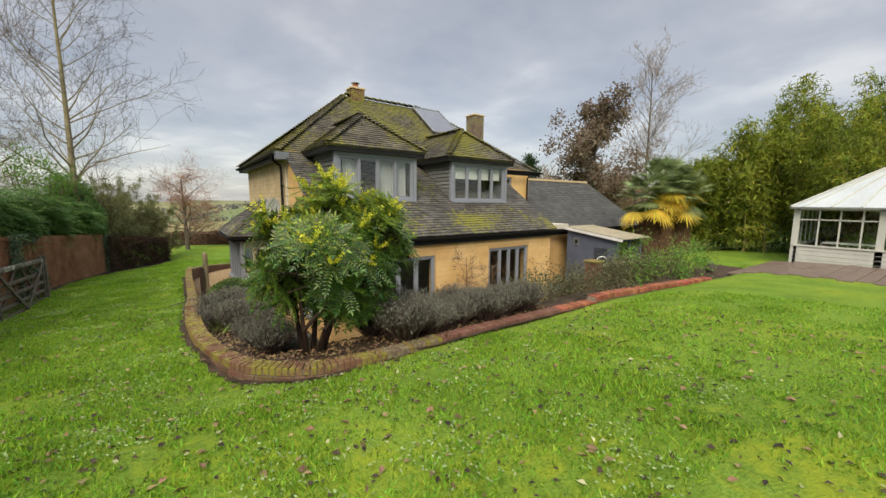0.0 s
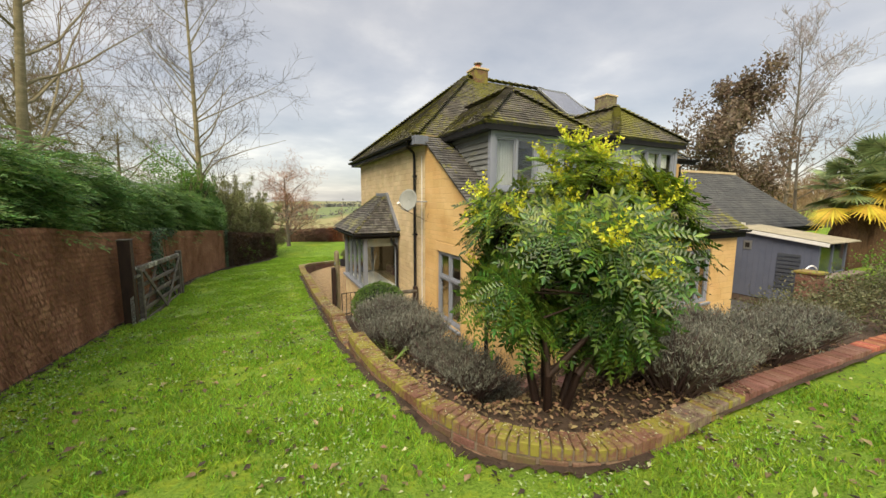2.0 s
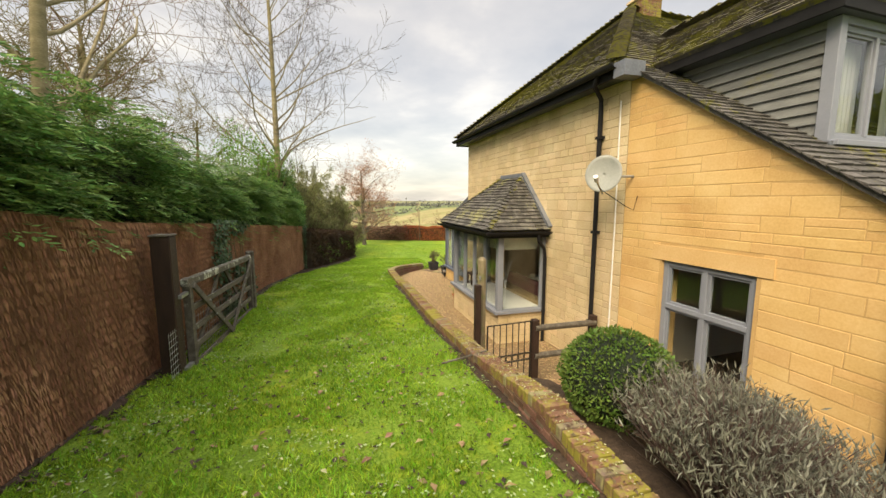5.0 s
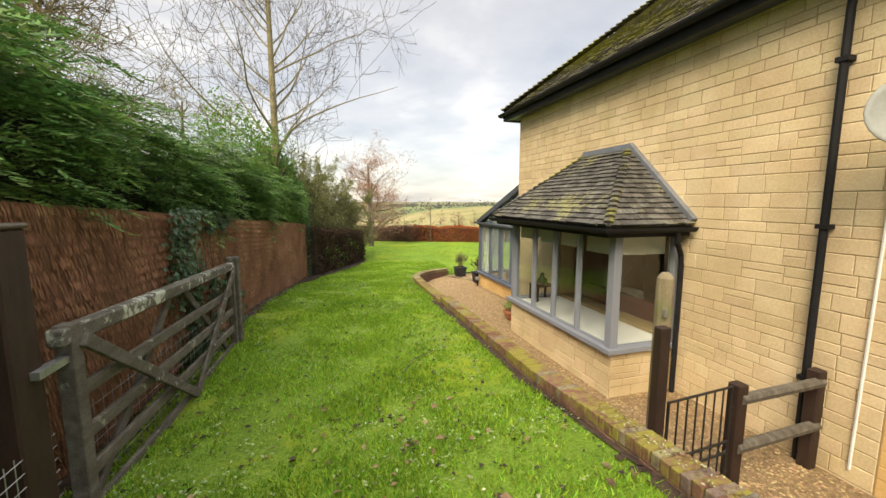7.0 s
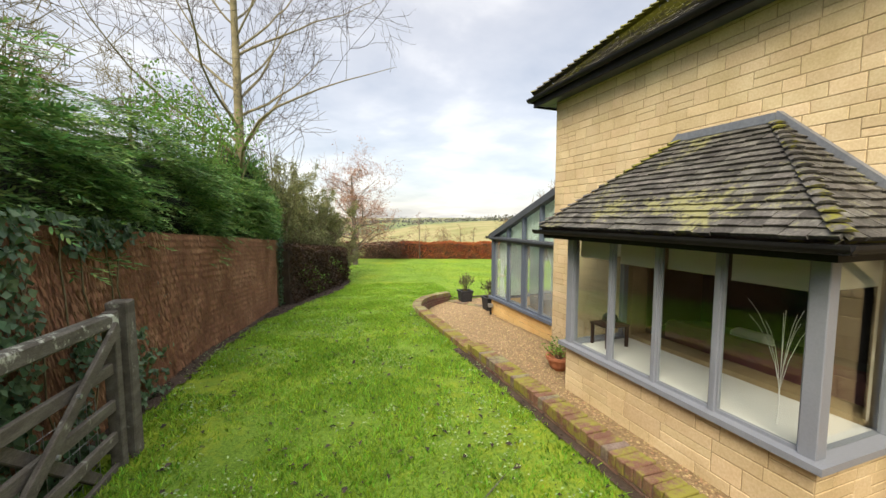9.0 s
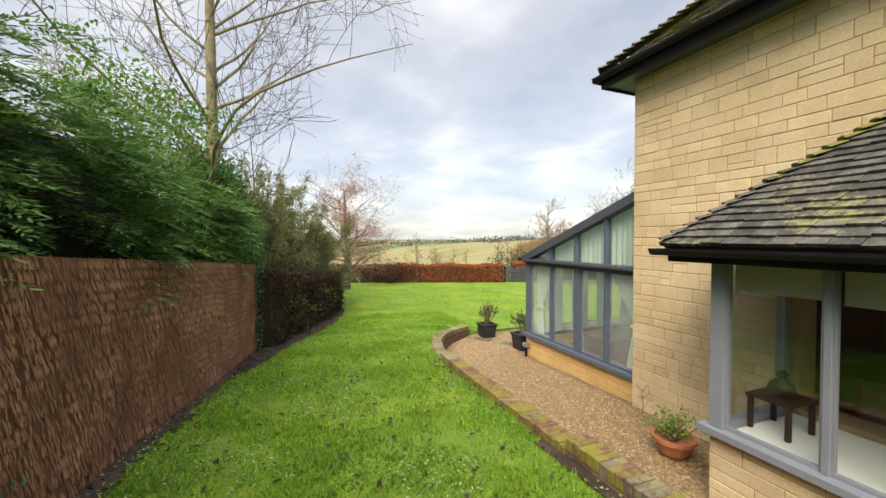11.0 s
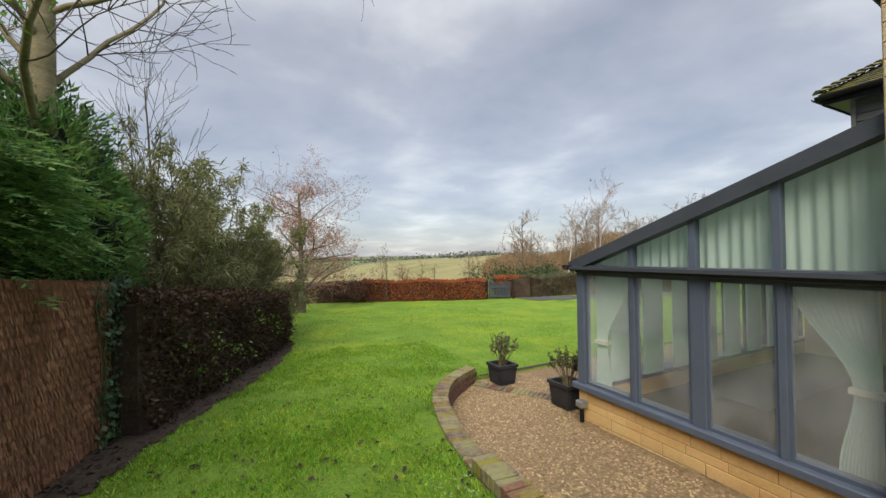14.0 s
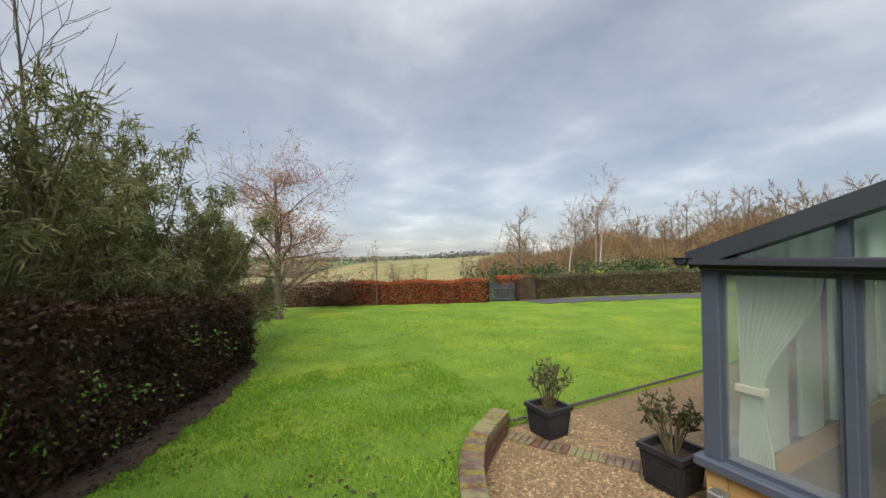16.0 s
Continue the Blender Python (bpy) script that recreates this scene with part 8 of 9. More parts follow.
# ---- planting bed ----
def mahonia():
    """Several leaning stems, rosettes of pinnate leaves, yellow flower spikes."""
    r = random.Random(101)
    t = thing("mahonia_bush", "large mahonia in yellow flower leaning over the brick wall", "bush", at=(1.46, 5.28, -0.36))
    segs, ros = [], []
    cen = Vector((0.54, 0.34, 1.55))
    for k in range(10):
        a = 2 * math.pi * k / 10 + r.uniform(-0.2, 0.2)
        ab = 2 * math.pi * (k // 2) / 5
        p = Vector((math.cos(ab) * 0.07, math.sin(ab) * 0.07, 0))
        q = Vector((math.cos(ab) * 0.24, math.sin(ab) * 0.24, 0.6)) + Vector((0.08, 0.05, 0))
        e = cen + Vector((math.cos(a) * 0.75, math.sin(a) * 0.75, r.uniform(-0.35, 0.35)))
        segs += [(*p, *q, 0.05, 0.036), (*q, *e, 0.032, 0.018)]
        for j in range(30):
            u = r.uniform(-1, 1); b = r.uniform(0, 6.28)
            sx_ = math.sqrt(1 - u * u)
            rad = r.uniform(0.5, 1.0) * (1.0 + 0.45 * noise.noise((math.cos(b) * sx_ * 1.9, math.sin(b) * sx_ * 1.9, u * 1.9)))
            g = cen + Vector((math.cos(b) * sx_ * 1.10 * rad, math.sin(b) * sx_ * 1.02 * rad, u * 0.88 * rad + 0.1))
            if g.z < 0.75:
                g.z += 0.45
            segs.append((*e, *g, 0.014, 0.008))
            d = (g - cen).normalized() + Vector((0, 0, 0.25))
            ros.append((g, d.normalized()))
    put("stemwork", fast_mesh("stemwork", *tubes(segs, 6), M["darkwood"], smooth=True), t)
    B, T, NN, LL, WW = [], [], [], [], []
    fl_b, fl_t = [], []
    mids = []
    for g, d in ros:
        o = d.orthogonal().normalized()
        m = r.randint(9, 13)
        for k in range(m):
            s = o.copy(); s.rotate(Matrix.Rotation(2 * math.pi * k / m + r.uniform(-0.2, 0.2), 3, d))
            ld = (s * 1.0 + d * r.uniform(0.15, 0.75)).normalized()
            L = r.uniform(0.20, 0.34)
            nrm = ld.cross(s.cross(d)).normalized()
            side = ld.cross(nrm).normalized()
            prev = g
            for i in range(1, 10):
                tt = i / 9
                c = g + ld * L * tt + Vector((0, 0, -0.14 * L * tt * tt * 2))
                mids.append((*prev, *c, 0.0025, 0.002)); prev = c
                for sg in (-1, 1):
                    dirv = (side * sg + ld * 0.55).normalized()
                    B.append(c); T.append(dirv); NN.append(nrm if nrm.z > 0 else -nrm); LL.append(0.062 * (1.12 - 0.45 * abs(tt - 0.45))); WW.append(0.023)
            B.append(prev); T.append(ld); NN.append(nrm if nrm.z > 0 else -nrm); LL.append(0.09); WW.append(0.034)
        # upright tufts of flower spikes on the outer rosettes
        outer = (g - cen).length > 0.72
        if outer and r.random() < (0.34 if g.z > 1.6 else 0.2):
            ud = (d + Vector((0, 0, 0.9))).normalized()
            uo = ud.orthogonal().normalized()
            for k in range(r.randint(5, 9)):
                s = uo.copy(); s.rotate(Matrix.Rotation(r.uniform(0, 6.28), 3, ud))
                sd_ = (ud + s * r.uniform(0.3, 1.1)).normalized()
                Lf = r.uniform(0.16, 0.30)
                s2 = sd_.orthogonal().normalized()
                for i in range(16):
                    s3 = s2.copy(); s3.rotate(Matrix.Rotation(i * 2.4, 3, sd_))
                    fl_b.append(g + sd_ * Lf * (0.12 + 0.88 * i / 15)); fl_t.append(s3 + sd_ * 0.7)
        elif outer and r.random() < 0.10:
            # a yellowed leaf or two
            for k in range(2):
                fl_b.append(g + d * 0.2 * k + Vector((r.gauss(0, 0.08), r.gauss(0, 0.08), -0.05))); fl_t.append(Vector((r.gauss(0, 1), r.gauss(0, 1), -0.3)))
    arr = lambda L_: np.array([tuple(v) for v in L_])
    B, T, NN, LL, WW = arr(B), arr(T), arr(NN), np.array(LL), np.array(WW)
    # this year's growth on the crown is yellower than the old leaves below
    young = B[:, 2] + np.random.RandomState(8).normal(0, 0.22, len(B)) > 2.08
    for nm, pick, mt in (("leaves", ~young, "leaf_mahonia"), ("young_leaves", young, "leaf_mahonia_new")):
        put(nm, fast_mesh(nm, *leaf_cards(B[pick], T[pick], NN[pick], LL[pick], WW[pick], 0.15), M[mt]), t, kind="stuff")
    put("leaf_stalkwork", fast_mesh("leaf_stalkwork", *tubes(mids, 3), M["leaf_lime"]), t, kind="stuff")
    k = len(fl_b)
    put("blossom", fast_mesh("blossom", *leaf_cards(arr(fl_b), arr(fl_t), unit(np.random.RandomState(3).normal(0, 1, (k, 3))), 0.036, 0.028, 0.2), M["flower"]), t, "yellow flower spikes", kind="stuff")
    return t


mahonia()


def lavender(seed, n=900):
    r = np.random.RandomState(seed)
    t = thing("lavender_bush", "grey-brown winter lavender bush with dry stalks", "bush", group="lavender bed")
    a = r.uniform(0, 2 * np.pi, n); o = np.sqrt(r.rand(n)) * 0.42
    base = np.stack([np.cos(a) * o * 0.45, np.sin(a) * o * 0.45, 0.06 + r.rand(n) * 0.22], 1)
    tip = np.stack([np.cos(a) * o * 1.25, np.sin(a) * o * 1.25, 0.30 + 0.38 * np.sqrt(np.maximum(0, 1 - (o / 0.5) ** 2)) + r.normal(0, 0.05, n)], 1)
    tip[:, :2] += r.normal(0, 0.05, (n, 2))
    put("stalkwork", fast_mesh("stalkwork", *blade_cards(base, tip, 0.012, unit(r.normal(0, 1, (n, 3)))), M["leaf_lavender2"]), t, kind="stuff")
    k = n * 5
    i = r.randint(0, n, k); u = r.uniform(0.4, 1.0, k)[:, None]
    c = base[i] * (1 - u) + tip[i] * u
    al = unit(r.normal(0, 0.5, (k, 3)) + np.array([0, 0, 0.9]))
    put("leaves", fast_mesh("leaves", *leaf_cards(c, al, unit(r.normal(0, 1, (k, 3))), r.uniform(0.04, 0.075, k), 0.011, 0.1), M["leaf_lavender"]), t, kind="stuff")
    return t


lav, lav2 = lavender(1), lavender(2)
rl = random.Random(90)
spots = [(0.72, 8.2), (0.9, 7.4), (1.75, 7.9), (1.72, 7.2), (1.02, 6.75), (1.35, 7.7), (1.42, 6.95), (1.3, 8.45), (0.98, 8.62), (1.5, 6.3), (1.05, 6.1), (0.6, 7.7),
         (2.75, 4.95), (3.3, 4.9), (3.85, 5.05), (4.4, 4.95), (3.1, 5.5), (3.7, 5.6), (4.3, 5.6), (2.5, 5.45), (4.9, 5.05), (4.9, 5.7), (5.4, 5.0)]
for k, (x, y) in enumerate(spots):
    m4 = pose(x, y, bed_z(x, y) - 0.05, 0, 0, rl.uniform(0, 360)) @ Matrix.Scale(rl.uniform(0.78, 1.05) * (1.25 if y > 7.9 else 1), 4)
    if k == 0:
        lav.matrix_world = m4
    elif k == 1:
        lav2.matrix_world = m4
    else:
        copy_thing((lav, lav2)[k % 2], m4)

ball = thing("box_ball", "clipped round green box ball by the brick wall", "topiary", at=(0.95, 9.4, -0.05))
n = 6500
d = unit(nr.normal(0, 1, (n, 3))); d = d[d[:, 2] > -0.75]; n = len(d)
rad = np.array([0.47 + 0.03 * noise.noise(tuple(v * 4)) for v in d]) + nr.normal(0, 0.012, n)
c = d * rad[:, None] * np.array([1, 1, 0.85]) + np.array([0, 0, -0.08])
put("leaves", fast_mesh("leaves", *leaf_cards(c, unit(d * 0.7 + nr.normal(0, 0.6, (n, 3))), unit(nr.normal(0, 1, (n, 3))), nr.uniform(0.025, 0.045, n), 0.02), M["leaf_box"]), ball, kind="stuff")
# near-black core, the shade behind the box leaves as a colour
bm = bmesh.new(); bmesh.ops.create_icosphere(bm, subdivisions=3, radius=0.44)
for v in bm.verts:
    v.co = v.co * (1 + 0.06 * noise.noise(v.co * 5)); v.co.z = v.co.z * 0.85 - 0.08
part("inner_mass", bm, M["inner_shade"], ball)
put("stem", fast_mesh("stem", *tubes([(0, 0, -0.8, 0, 0, -0.3, 0.04, 0.035)], 6), M["bark_olive"]), ball)

fern = thing("fern", "pale green fern fronds against the brick wall", "fern", at=(0.52, 7.22, -0.42))
B, T, S_ = [], [], []
for k in range(14):
    a = random.Random(k).uniform(0, 6.28); lean = random.Random(k + 50).uniform(0.1, 0.35); L = random.Random(k + 90).uniform(0.4, 0.62)
    for i in range(16):
        tt = (i + 1) / 16
        c = Vector((math.cos(a) * lean * tt ** 1.4, math.sin(a) * lean * tt ** 1.4, L * (tt - 0.15 * tt * tt)))
        for sg in (-1, 1):
            sv = Vector((-math.sin(a), math.cos(a), 0.25)) * sg + Vector((math.cos(a), math.sin(a), 0.3)) * 0.4
            B.append(c); T.append(sv); S_.append(0.11 * (1.1 - tt) + 0.01)
Bn, Tn = np.array([tuple(v) for v in B]), np.array([tuple(v) for v in T])
put("fronds", fast_mesh("fronds", *leaf_cards(Bn, Tn, np.tile([[0.3, 0.1, 1.0]], (len(Bn), 1)), np.array(S_), 0.02, 0.05), M["leaf_fern"]), fern)

# low spreading shrubs along the front bed
rc = random.Random(95)
pts = []
for k in range(150):
    x = rc.uniform(5.6, 11.4); y = rc.uniform(4.75, 6.4)
    pts.append((x, y, max(bed_z(x, y), -0.9) + rc.uniform(0.1, 0.62)))
cot = thing("cotoneaster", "low grey-green spreading shrub behind the red brick wall", "shrub")
put("leaves", fast_mesh("leaves", *cloud_leaves(12000, pts, 0.15, 0.055, 0.03, seed=23), M["leaf_coton"]), cot, kind="stuff")
put("stemwork", fast_mesh("stemwork", *tubes([(p[0] * 0.9 + 0.8, 5.6, bed_z(p[0], 5.6) - 0.1, *p, 0.012, 0.004) for p in pts], 3), M["twig_brown"]), cot, kind="stuff")
for (x, y, n_, mt, nm, sz) in ((11.9, 5.3, 5200, "leaf_lime", "bright green low shrub beside the brick edging", (0.95, 0.5, 0.32)), (13.4, 5.6, 1800, "leaf_fern", "feathery rosemary bush by the palm", (0.6, 0.4, 0.35)), (11.2, 5.6, 1500, "leaf_coton", "grey-green low shrub beside the edging wall", (0.5, 0.4, 0.25))):
    b_ = thing("shrub", nm, "shrub", at=(x, y, -0.2))
    pts = nr.normal(0, 1, (50, 3)) * sz + (0, 0, 0.3)
    put("leaves", fast_mesh("leaves", *cloud_leaves(n_, pts, 0.13, 0.07, 0.035, seed=int(x * 3), up=0.6), M[mt]), b_, kind="stuff")
    put("stemwork", fast_mesh("stemwork", *tubes([(0, 0, -0.5, *p, 0.015, 0.004) for p in pts], 3), M["twig_brown"]), b_)
climb, tips = bare_tree("wall_shrub", "bare twiggy brown climber against the front wall", 97, (6.5, 8.05, -1.4), 1.9, 0.025, 4, (14, 6, 4), M["twig_brown"], M["twig_brown"], angle=55, ratio=0.5, wobble=0.2, lift=0.03, steps=6, start=0.1, twig=0.004, thin=0.5)
copy_thing(climb, pose(7.4, 7.95, -1.4, 0, 0, 100) @ Matrix.Scale(0.85, 4)); copy_thing(climb, pose(3.6, 7.6, -1.45, 0, 0, 40) @ Matrix.Scale(0.6, 4))
def brick_edge(p, q, top, courses_, label):
    """A short run of old bricks laid end to end in the planting bed."""
    e = thing("bed_edging", label, "edging", group="bed edgings")
    p, q = Vector(p), Vector(q)
    d = (q - p).normalized()
    r = random.Random(int(p.x * 100))
    for row in range(courses_):
        u = 0.0 if row % 2 else -0.1
        while u < (q - p).length:
            c = p + d * (u + 0.105)
            o = put("brick", bed_brick, e)
            o.matrix_world = pose(c.x, c.y, top - 0.07 - row * 0.074, r.uniform(-2, 2), r.uniform(-2, 2), math.degrees(math.atan2(d.y, d.x)) + r.uniform(-2, 2))
            u += 0.222


bed_brick = unit_brick(0.212, 0.103, 0.068); bed_brick.materials.append(M["brick"])
brick_edge((1.48, 6.50), (1.92, 6.62), -0.53, 8, "stub of old red brick wall in the planting bed")
brick_edge((1.95, 6.66), (2.95, 7.35), -0.95, 4, "line of old red bricks set in the bed soil")
brick_edge((2.1, 6.2), (3.1, 6.85), -0.85, 4, "second line of worn red bricks in the bed soil")

# ---- far right: palm, bamboo, shed, summerhouse ----
def fan_palm():
    r = random.Random(111)
    t = thing("fan_palm", "shaggy fan palm with yellowed lower leaves", "palm tree", at=(17.6, 8.2, -0.9))
    bm_ = bmesh.new()
    for cx, cy, h in ((0, 0, 2.9), (0.75, -0.35, 2.5), (-0.45, 0.4, 2.3)):
        lathe([(0.55, 0), (0.62, 0.8), (0.5, 1.6), (0.42, h - 0.4), (0.25, h)], cx, cy, bm_, sides=14)
    for v in bm_.verts:
        v.co += Vector((1, 1, 0)) * 0.08 * noise.noise(v.co * 4)
    part("trunk", bm_, M["palm_fibre"], t, "trunk wrapped in brown fibre")
    green, old, stalk = ([], [], []), ([], [], []), []
    for hx, hy, hz, nn_ in ((0, 0, 3.3, 46), (0.75, -0.35, 2.8, 34), (-0.45, 0.4, 2.7, 30)):
        for k in range(nn_):
            az = r.uniform(0, 6.28); el = r.uniform(-0.75, 1.2)
            d = Vector((math.cos(az) * math.cos(el), math.sin(az) * math.cos(el), math.sin(el)))
            p = Vector((hx, hy, hz + 0.4)); q = p + d * r.uniform(0.7, 1.1)
            stalk.append((*p, *q, 0.018, 0.01))
            s = d.cross(Vector((0, 0, 1))).normalized(); u = s.cross(d)
            dest = old if el < -0.3 and r.random() < 0.75 else green
            for j in range(22):
                b = radians(-115 + 230 * j / 21)
                bd = (d * math.cos(b) + s * math.sin(b) + u * 0.1)
                L = r.uniform(0.62, 0.85) * (1 - 0.25 * abs(b) / 2)
                dest[0].append(q); dest[1].append(q + bd * L + Vector((0, 0, -0.42 * L))); dest[2].append(u)
    arr = lambda L_: np.array([tuple(v) for v in L_])
    put("fronds", fast_mesh("fronds", *blade_cards(arr(green[0]), arr(green[1]), 0.06, arr(green[2])), M["leaf_palm"]), t, kind="stuff")
    put("old_fronds", fast_mesh("old_fronds", *blade_cards(arr(old[0]), arr(old[1]), 0.065, arr(old[2])), M["leaf_palm_old"]), t, "yellowed drooping fronds", kind="stuff")
    put("stalkwork", fast_mesh("stalkwork", *tubes(stalk, 4), M["leaf_palm"]), t, kind="stuff")


fan_palm()


def bamboo(seed, at, n, height, spread_):
    r = random.Random(seed)
    t = thing("bamboo_clump", "tall green-gold bamboo clump with arching canes", "bamboo", at=at, group="bamboo screen")
    segs, pts = [], []
    for k in range(n):
        a, o = r.uniform(0, 6.28), spread_ * math.sqrt(r.random())
        p = Vector((math.cos(a) * o, math.sin(a) * o, 0)); H = height * r.uniform(0.55, 1.0)
        lean = Vector((r.gauss(0, 0.13), r.gauss(0, 0.13), 1)).normalized()
        for i in range(8):
            q = p + (lean + Vector((lean.x, lean.y, 0)) * 0.35 * i * 0.3).normalized() * H / 8
            segs.append((*p, *q, 0.022 * (1 - i / 9), 0.022 * (1 - (i + 1) / 9)))
            if i > 0:
                for _ in range(3 + i):
                    pts.append(tuple(p.lerp(q, r.random()) + Vector((r.gauss(0, 0.20), r.gauss(0, 0.20), r.gauss(0, 0.10)))))
            p = q
    put("canework", fast_mesh("canework", *tubes(segs, 5), M["culm"]), t, kind="stuff")
    rr_ = np.random.RandomState(seed); P = np.array(pts); m = len(P) * 17
    c = P[np.repeat(np.arange(len(P)), 17)] + rr_.normal(0, 0.13, (m, 3))
    al = unit(rr_.normal(0, 0.7, (m, 3)) + np.array([0, 0, -0.5]))
    put("leaves", fast_mesh("leaves", *leaf_cards(c, al, unit(rr_.normal(0, 1, (m, 3)) + np.array([0, 0, 0.6])), rr_.uniform(0.16, 0.34, m), 0.045), M["leaf_bamboo"]), t, kind="stuff")
    return t


bm1 = bamboo(121, (20.8, 6.6, -0.3), 24, 6.3, 1.5)
bm2 = bamboo(122, (22.6, 4.6, 0), 26, 7.4, 1.6)
for (x, y, s, rz_, o) in ((21.6, 8.6, 0.72, 40, bm1), (24.0, 2.6, 0.98, 90, bm2), (24.2, 0.4, 0.85, 200, bm1), (25.6, 5.6, 0.95, 300, bm2), (26, -2.0, 0.95, 140, bm2), (24.5, -4.5, 0.8, 20, bm1), (19.4, 7.9, 0.7, 75, bm1), (21.2, 3.2, 0.8, 160, bm2)):
    copy_thing(o, pose(x, y, 0, 0, 0, rz_) @ Matrix.Scale(s, 4))
und = thing("dark_undergrowth", "dark evergreen undergrowth beneath the bamboo", "bushes", kind="stuff")
pts = [(x_, y_, 0.1 + abs(nr.normal(0, 0.9))) for x_, y_ in zip(nr.uniform(19.5, 27, 130), nr.uniform(-6, 10, 130))]
put("leaves", fast_mesh("leaves", *cloud_leaves(9000, pts, 0.4, 0.15, 0.07, seed=29), M["leaf_dark"]), und, kind="stuff")

brown, tips = bare_tree("bronze_tree", "large evergreen tree with bronze and dark leaves behind the annex", 131, (26.0, 17.2, -0.8), 9.3, 0.26, 4, (22, 8, 5), M["bark_grey"], M["twig_brown"], angle=60, ratio=0.42, wobble=0.16, lift=0.05, steps=8, start=0.18, twig=0.01, thin=0.4)
tp_ = np.array([t[0] for t in tips])
put("leaves", fast_mesh("leaves", *cloud_leaves(11000, tp_, 0.24, 0.27, 0.14, seed=31), M["leaf_brown"]), brown, kind="stuff")
bt2, tips = bare_tree("bare_tree", "bare arching tree beside the palm", 134, (25.4, 13.4, -0.8), 6.6, 0.12, 5, (10, 6, 5, 3), M["bark_grey"], M["twig_brown"], direction=(-0.15, 0, 1), angle=60, ratio=0.55, wobble=0.18, lift=0.0, steps=7, start=0.2, twig=0.008, thin=0.45)
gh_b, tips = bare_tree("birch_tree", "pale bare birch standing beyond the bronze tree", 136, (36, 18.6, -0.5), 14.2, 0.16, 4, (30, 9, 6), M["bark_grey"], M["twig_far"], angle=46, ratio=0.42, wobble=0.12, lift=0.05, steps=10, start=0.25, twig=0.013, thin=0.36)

shed = thing("garden_shed", "slate-blue timber lean-to shed with corrugated roof", "shed")
SX0, SX1, SY0, SY1 = 14.1, 15.9, 8.15, 10.5
for k in range(14):
    y = SY0 + k * (SY1 - SY0) / 14
    part("board", box(SX0, SX0 + 0.02, y + 0.003, y + (SY1 - SY0) / 14 - 0.003, -1.4, 0.58 + 0.3 * (y - SY0) / (SY1 - SY0)), M["shed_paint"], shed)
part("front_wall", box(SX0 + 0.02, SX1, SY0, SY0 + 0.05, -1.4, -0.35), M["shed_paint"], shed)
for x in (SX0 + 0.02, 14.95, SX1 - 0.08):
    part("post", box(x, x + 0.08, SY0, SY0 + 0.06, -0.35, 0.55), M["shed_paint"], shed)
for x in (14.2, 15.03):
    p = part("pane", box(x, x + 0.7, SY0 + 0.02, SY0 + 0.026, -0.35, 0.5), M["glass"], shed); p.visible_shadow = False
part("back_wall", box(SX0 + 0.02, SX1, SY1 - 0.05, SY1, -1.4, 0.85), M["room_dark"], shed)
part("east_wall", box(SX1 - 0.05, SX1, SY0 + 0.06, SY1 - 0.05, -1.4, 0.55), M["shed_paint"], shed)
for k in range(9):
    part("louvre", beam((SX0 - 0.02, 8.55, -0.9 + k * 0.13), (SX0 - 0.02, 9.15, -0.9 + k * 0.13), 0.02, 0.09), M["frame_dark"], shed)
bmr = bmesh.new()
prev = None
for k in range(60):
    x = SX0 - 0.12 + k * (SX1 - SX0 + 0.3) / 59
    zz = 0.03 * math.cos(k * math.pi / 2)
    cur = (bmr.verts.new((x, SY0 - 0.25, 0.60 + zz)), bmr.verts.new((x, SY1 + 0.1, 0.95 + zz)))
    if prev:
        bmr.faces.new((prev[0], cur[0], cur[1], prev[1]))
    prev = cur
M["roof_sheet_old"] = surf("weathered_sheet", [(0.22, 0.20, 0.14), (0.36, 0.33, 0.24)], 3, 30, bump=0.1)
ro = part("roof", bmr, M["roof_sheet_old"], shed, "pale corrugated sheet roof")
part("fascia", beam((SX0 - 0.13, SY0 - 0.26, 0.55), (SX0 - 0.13, SY1 + 0.1, 0.90), 0.03, 0.11), M["white"], shed)
part("sign", box(SX0 - 0.02, SX0 - 0.005, 9.9, 10.15, 0.2, 0.5), M["galv"], shed)
part("sign_mark", box(SX0 - 0.026, SX0 - 0.02, 9.96, 10.09, 0.27, 0.43), M["iron"], shed)

pier = thing("brick_pier", "square red brick pier of a low garden wall", "pier")
part("core", box(10.75, 11.15, 6.9, 7.3, -1.4, 0.1), M["brick_joint"], pier)
for row in range(19):
    z = -1.35 + row * 0.076
    for k in range(2):
        for ax_, at_ in (("x", 6.9), ("y", 10.75)):
            u0_ = (10.75 if ax_ == "x" else 6.9) + k * 0.2 - (0.1 if row % 2 else 0)
            u1_ = u0_ + 0.19
            lo_ = 10.75 if ax_ == "x" else 6.9
            u0_, u1_ = max(u0_, lo_), min(u1_ if not (row % 2 and k == 1) else lo_ + 0.4, lo_ + 0.4)
            put("brick", mesh_of("brick", *block_geo([(u0_ + 0.004, z), (u1_ - 0.004, z), (u1_ - 0.004, z + 0.066), (u0_ + 0.004, z + 0.066)], ax_, at_, -1, 0.01, 0.008), M["brick"]), pier)
part("cap", box(10.71, 11.19, 6.86, 7.34, 0.1, 0.16), M["brick_moss"], pier, bevel=0.01)
lw_ = thing("garden_wall", "low dark red brick wall beyond the pier", "wall")
part("wall", box(11.16, 13.8, 7.05, 7.26, -1.4, -0.12), M["brick"], lw_)
part("coping", box(11.16, 13.8, 7.0, 7.3, -0.12, -0.05), M["brick_joint"], lw_, bevel=0.01)
hoop = thing("pipe_hoop", "pale bent pipe hoop above the low wall", "pipe")
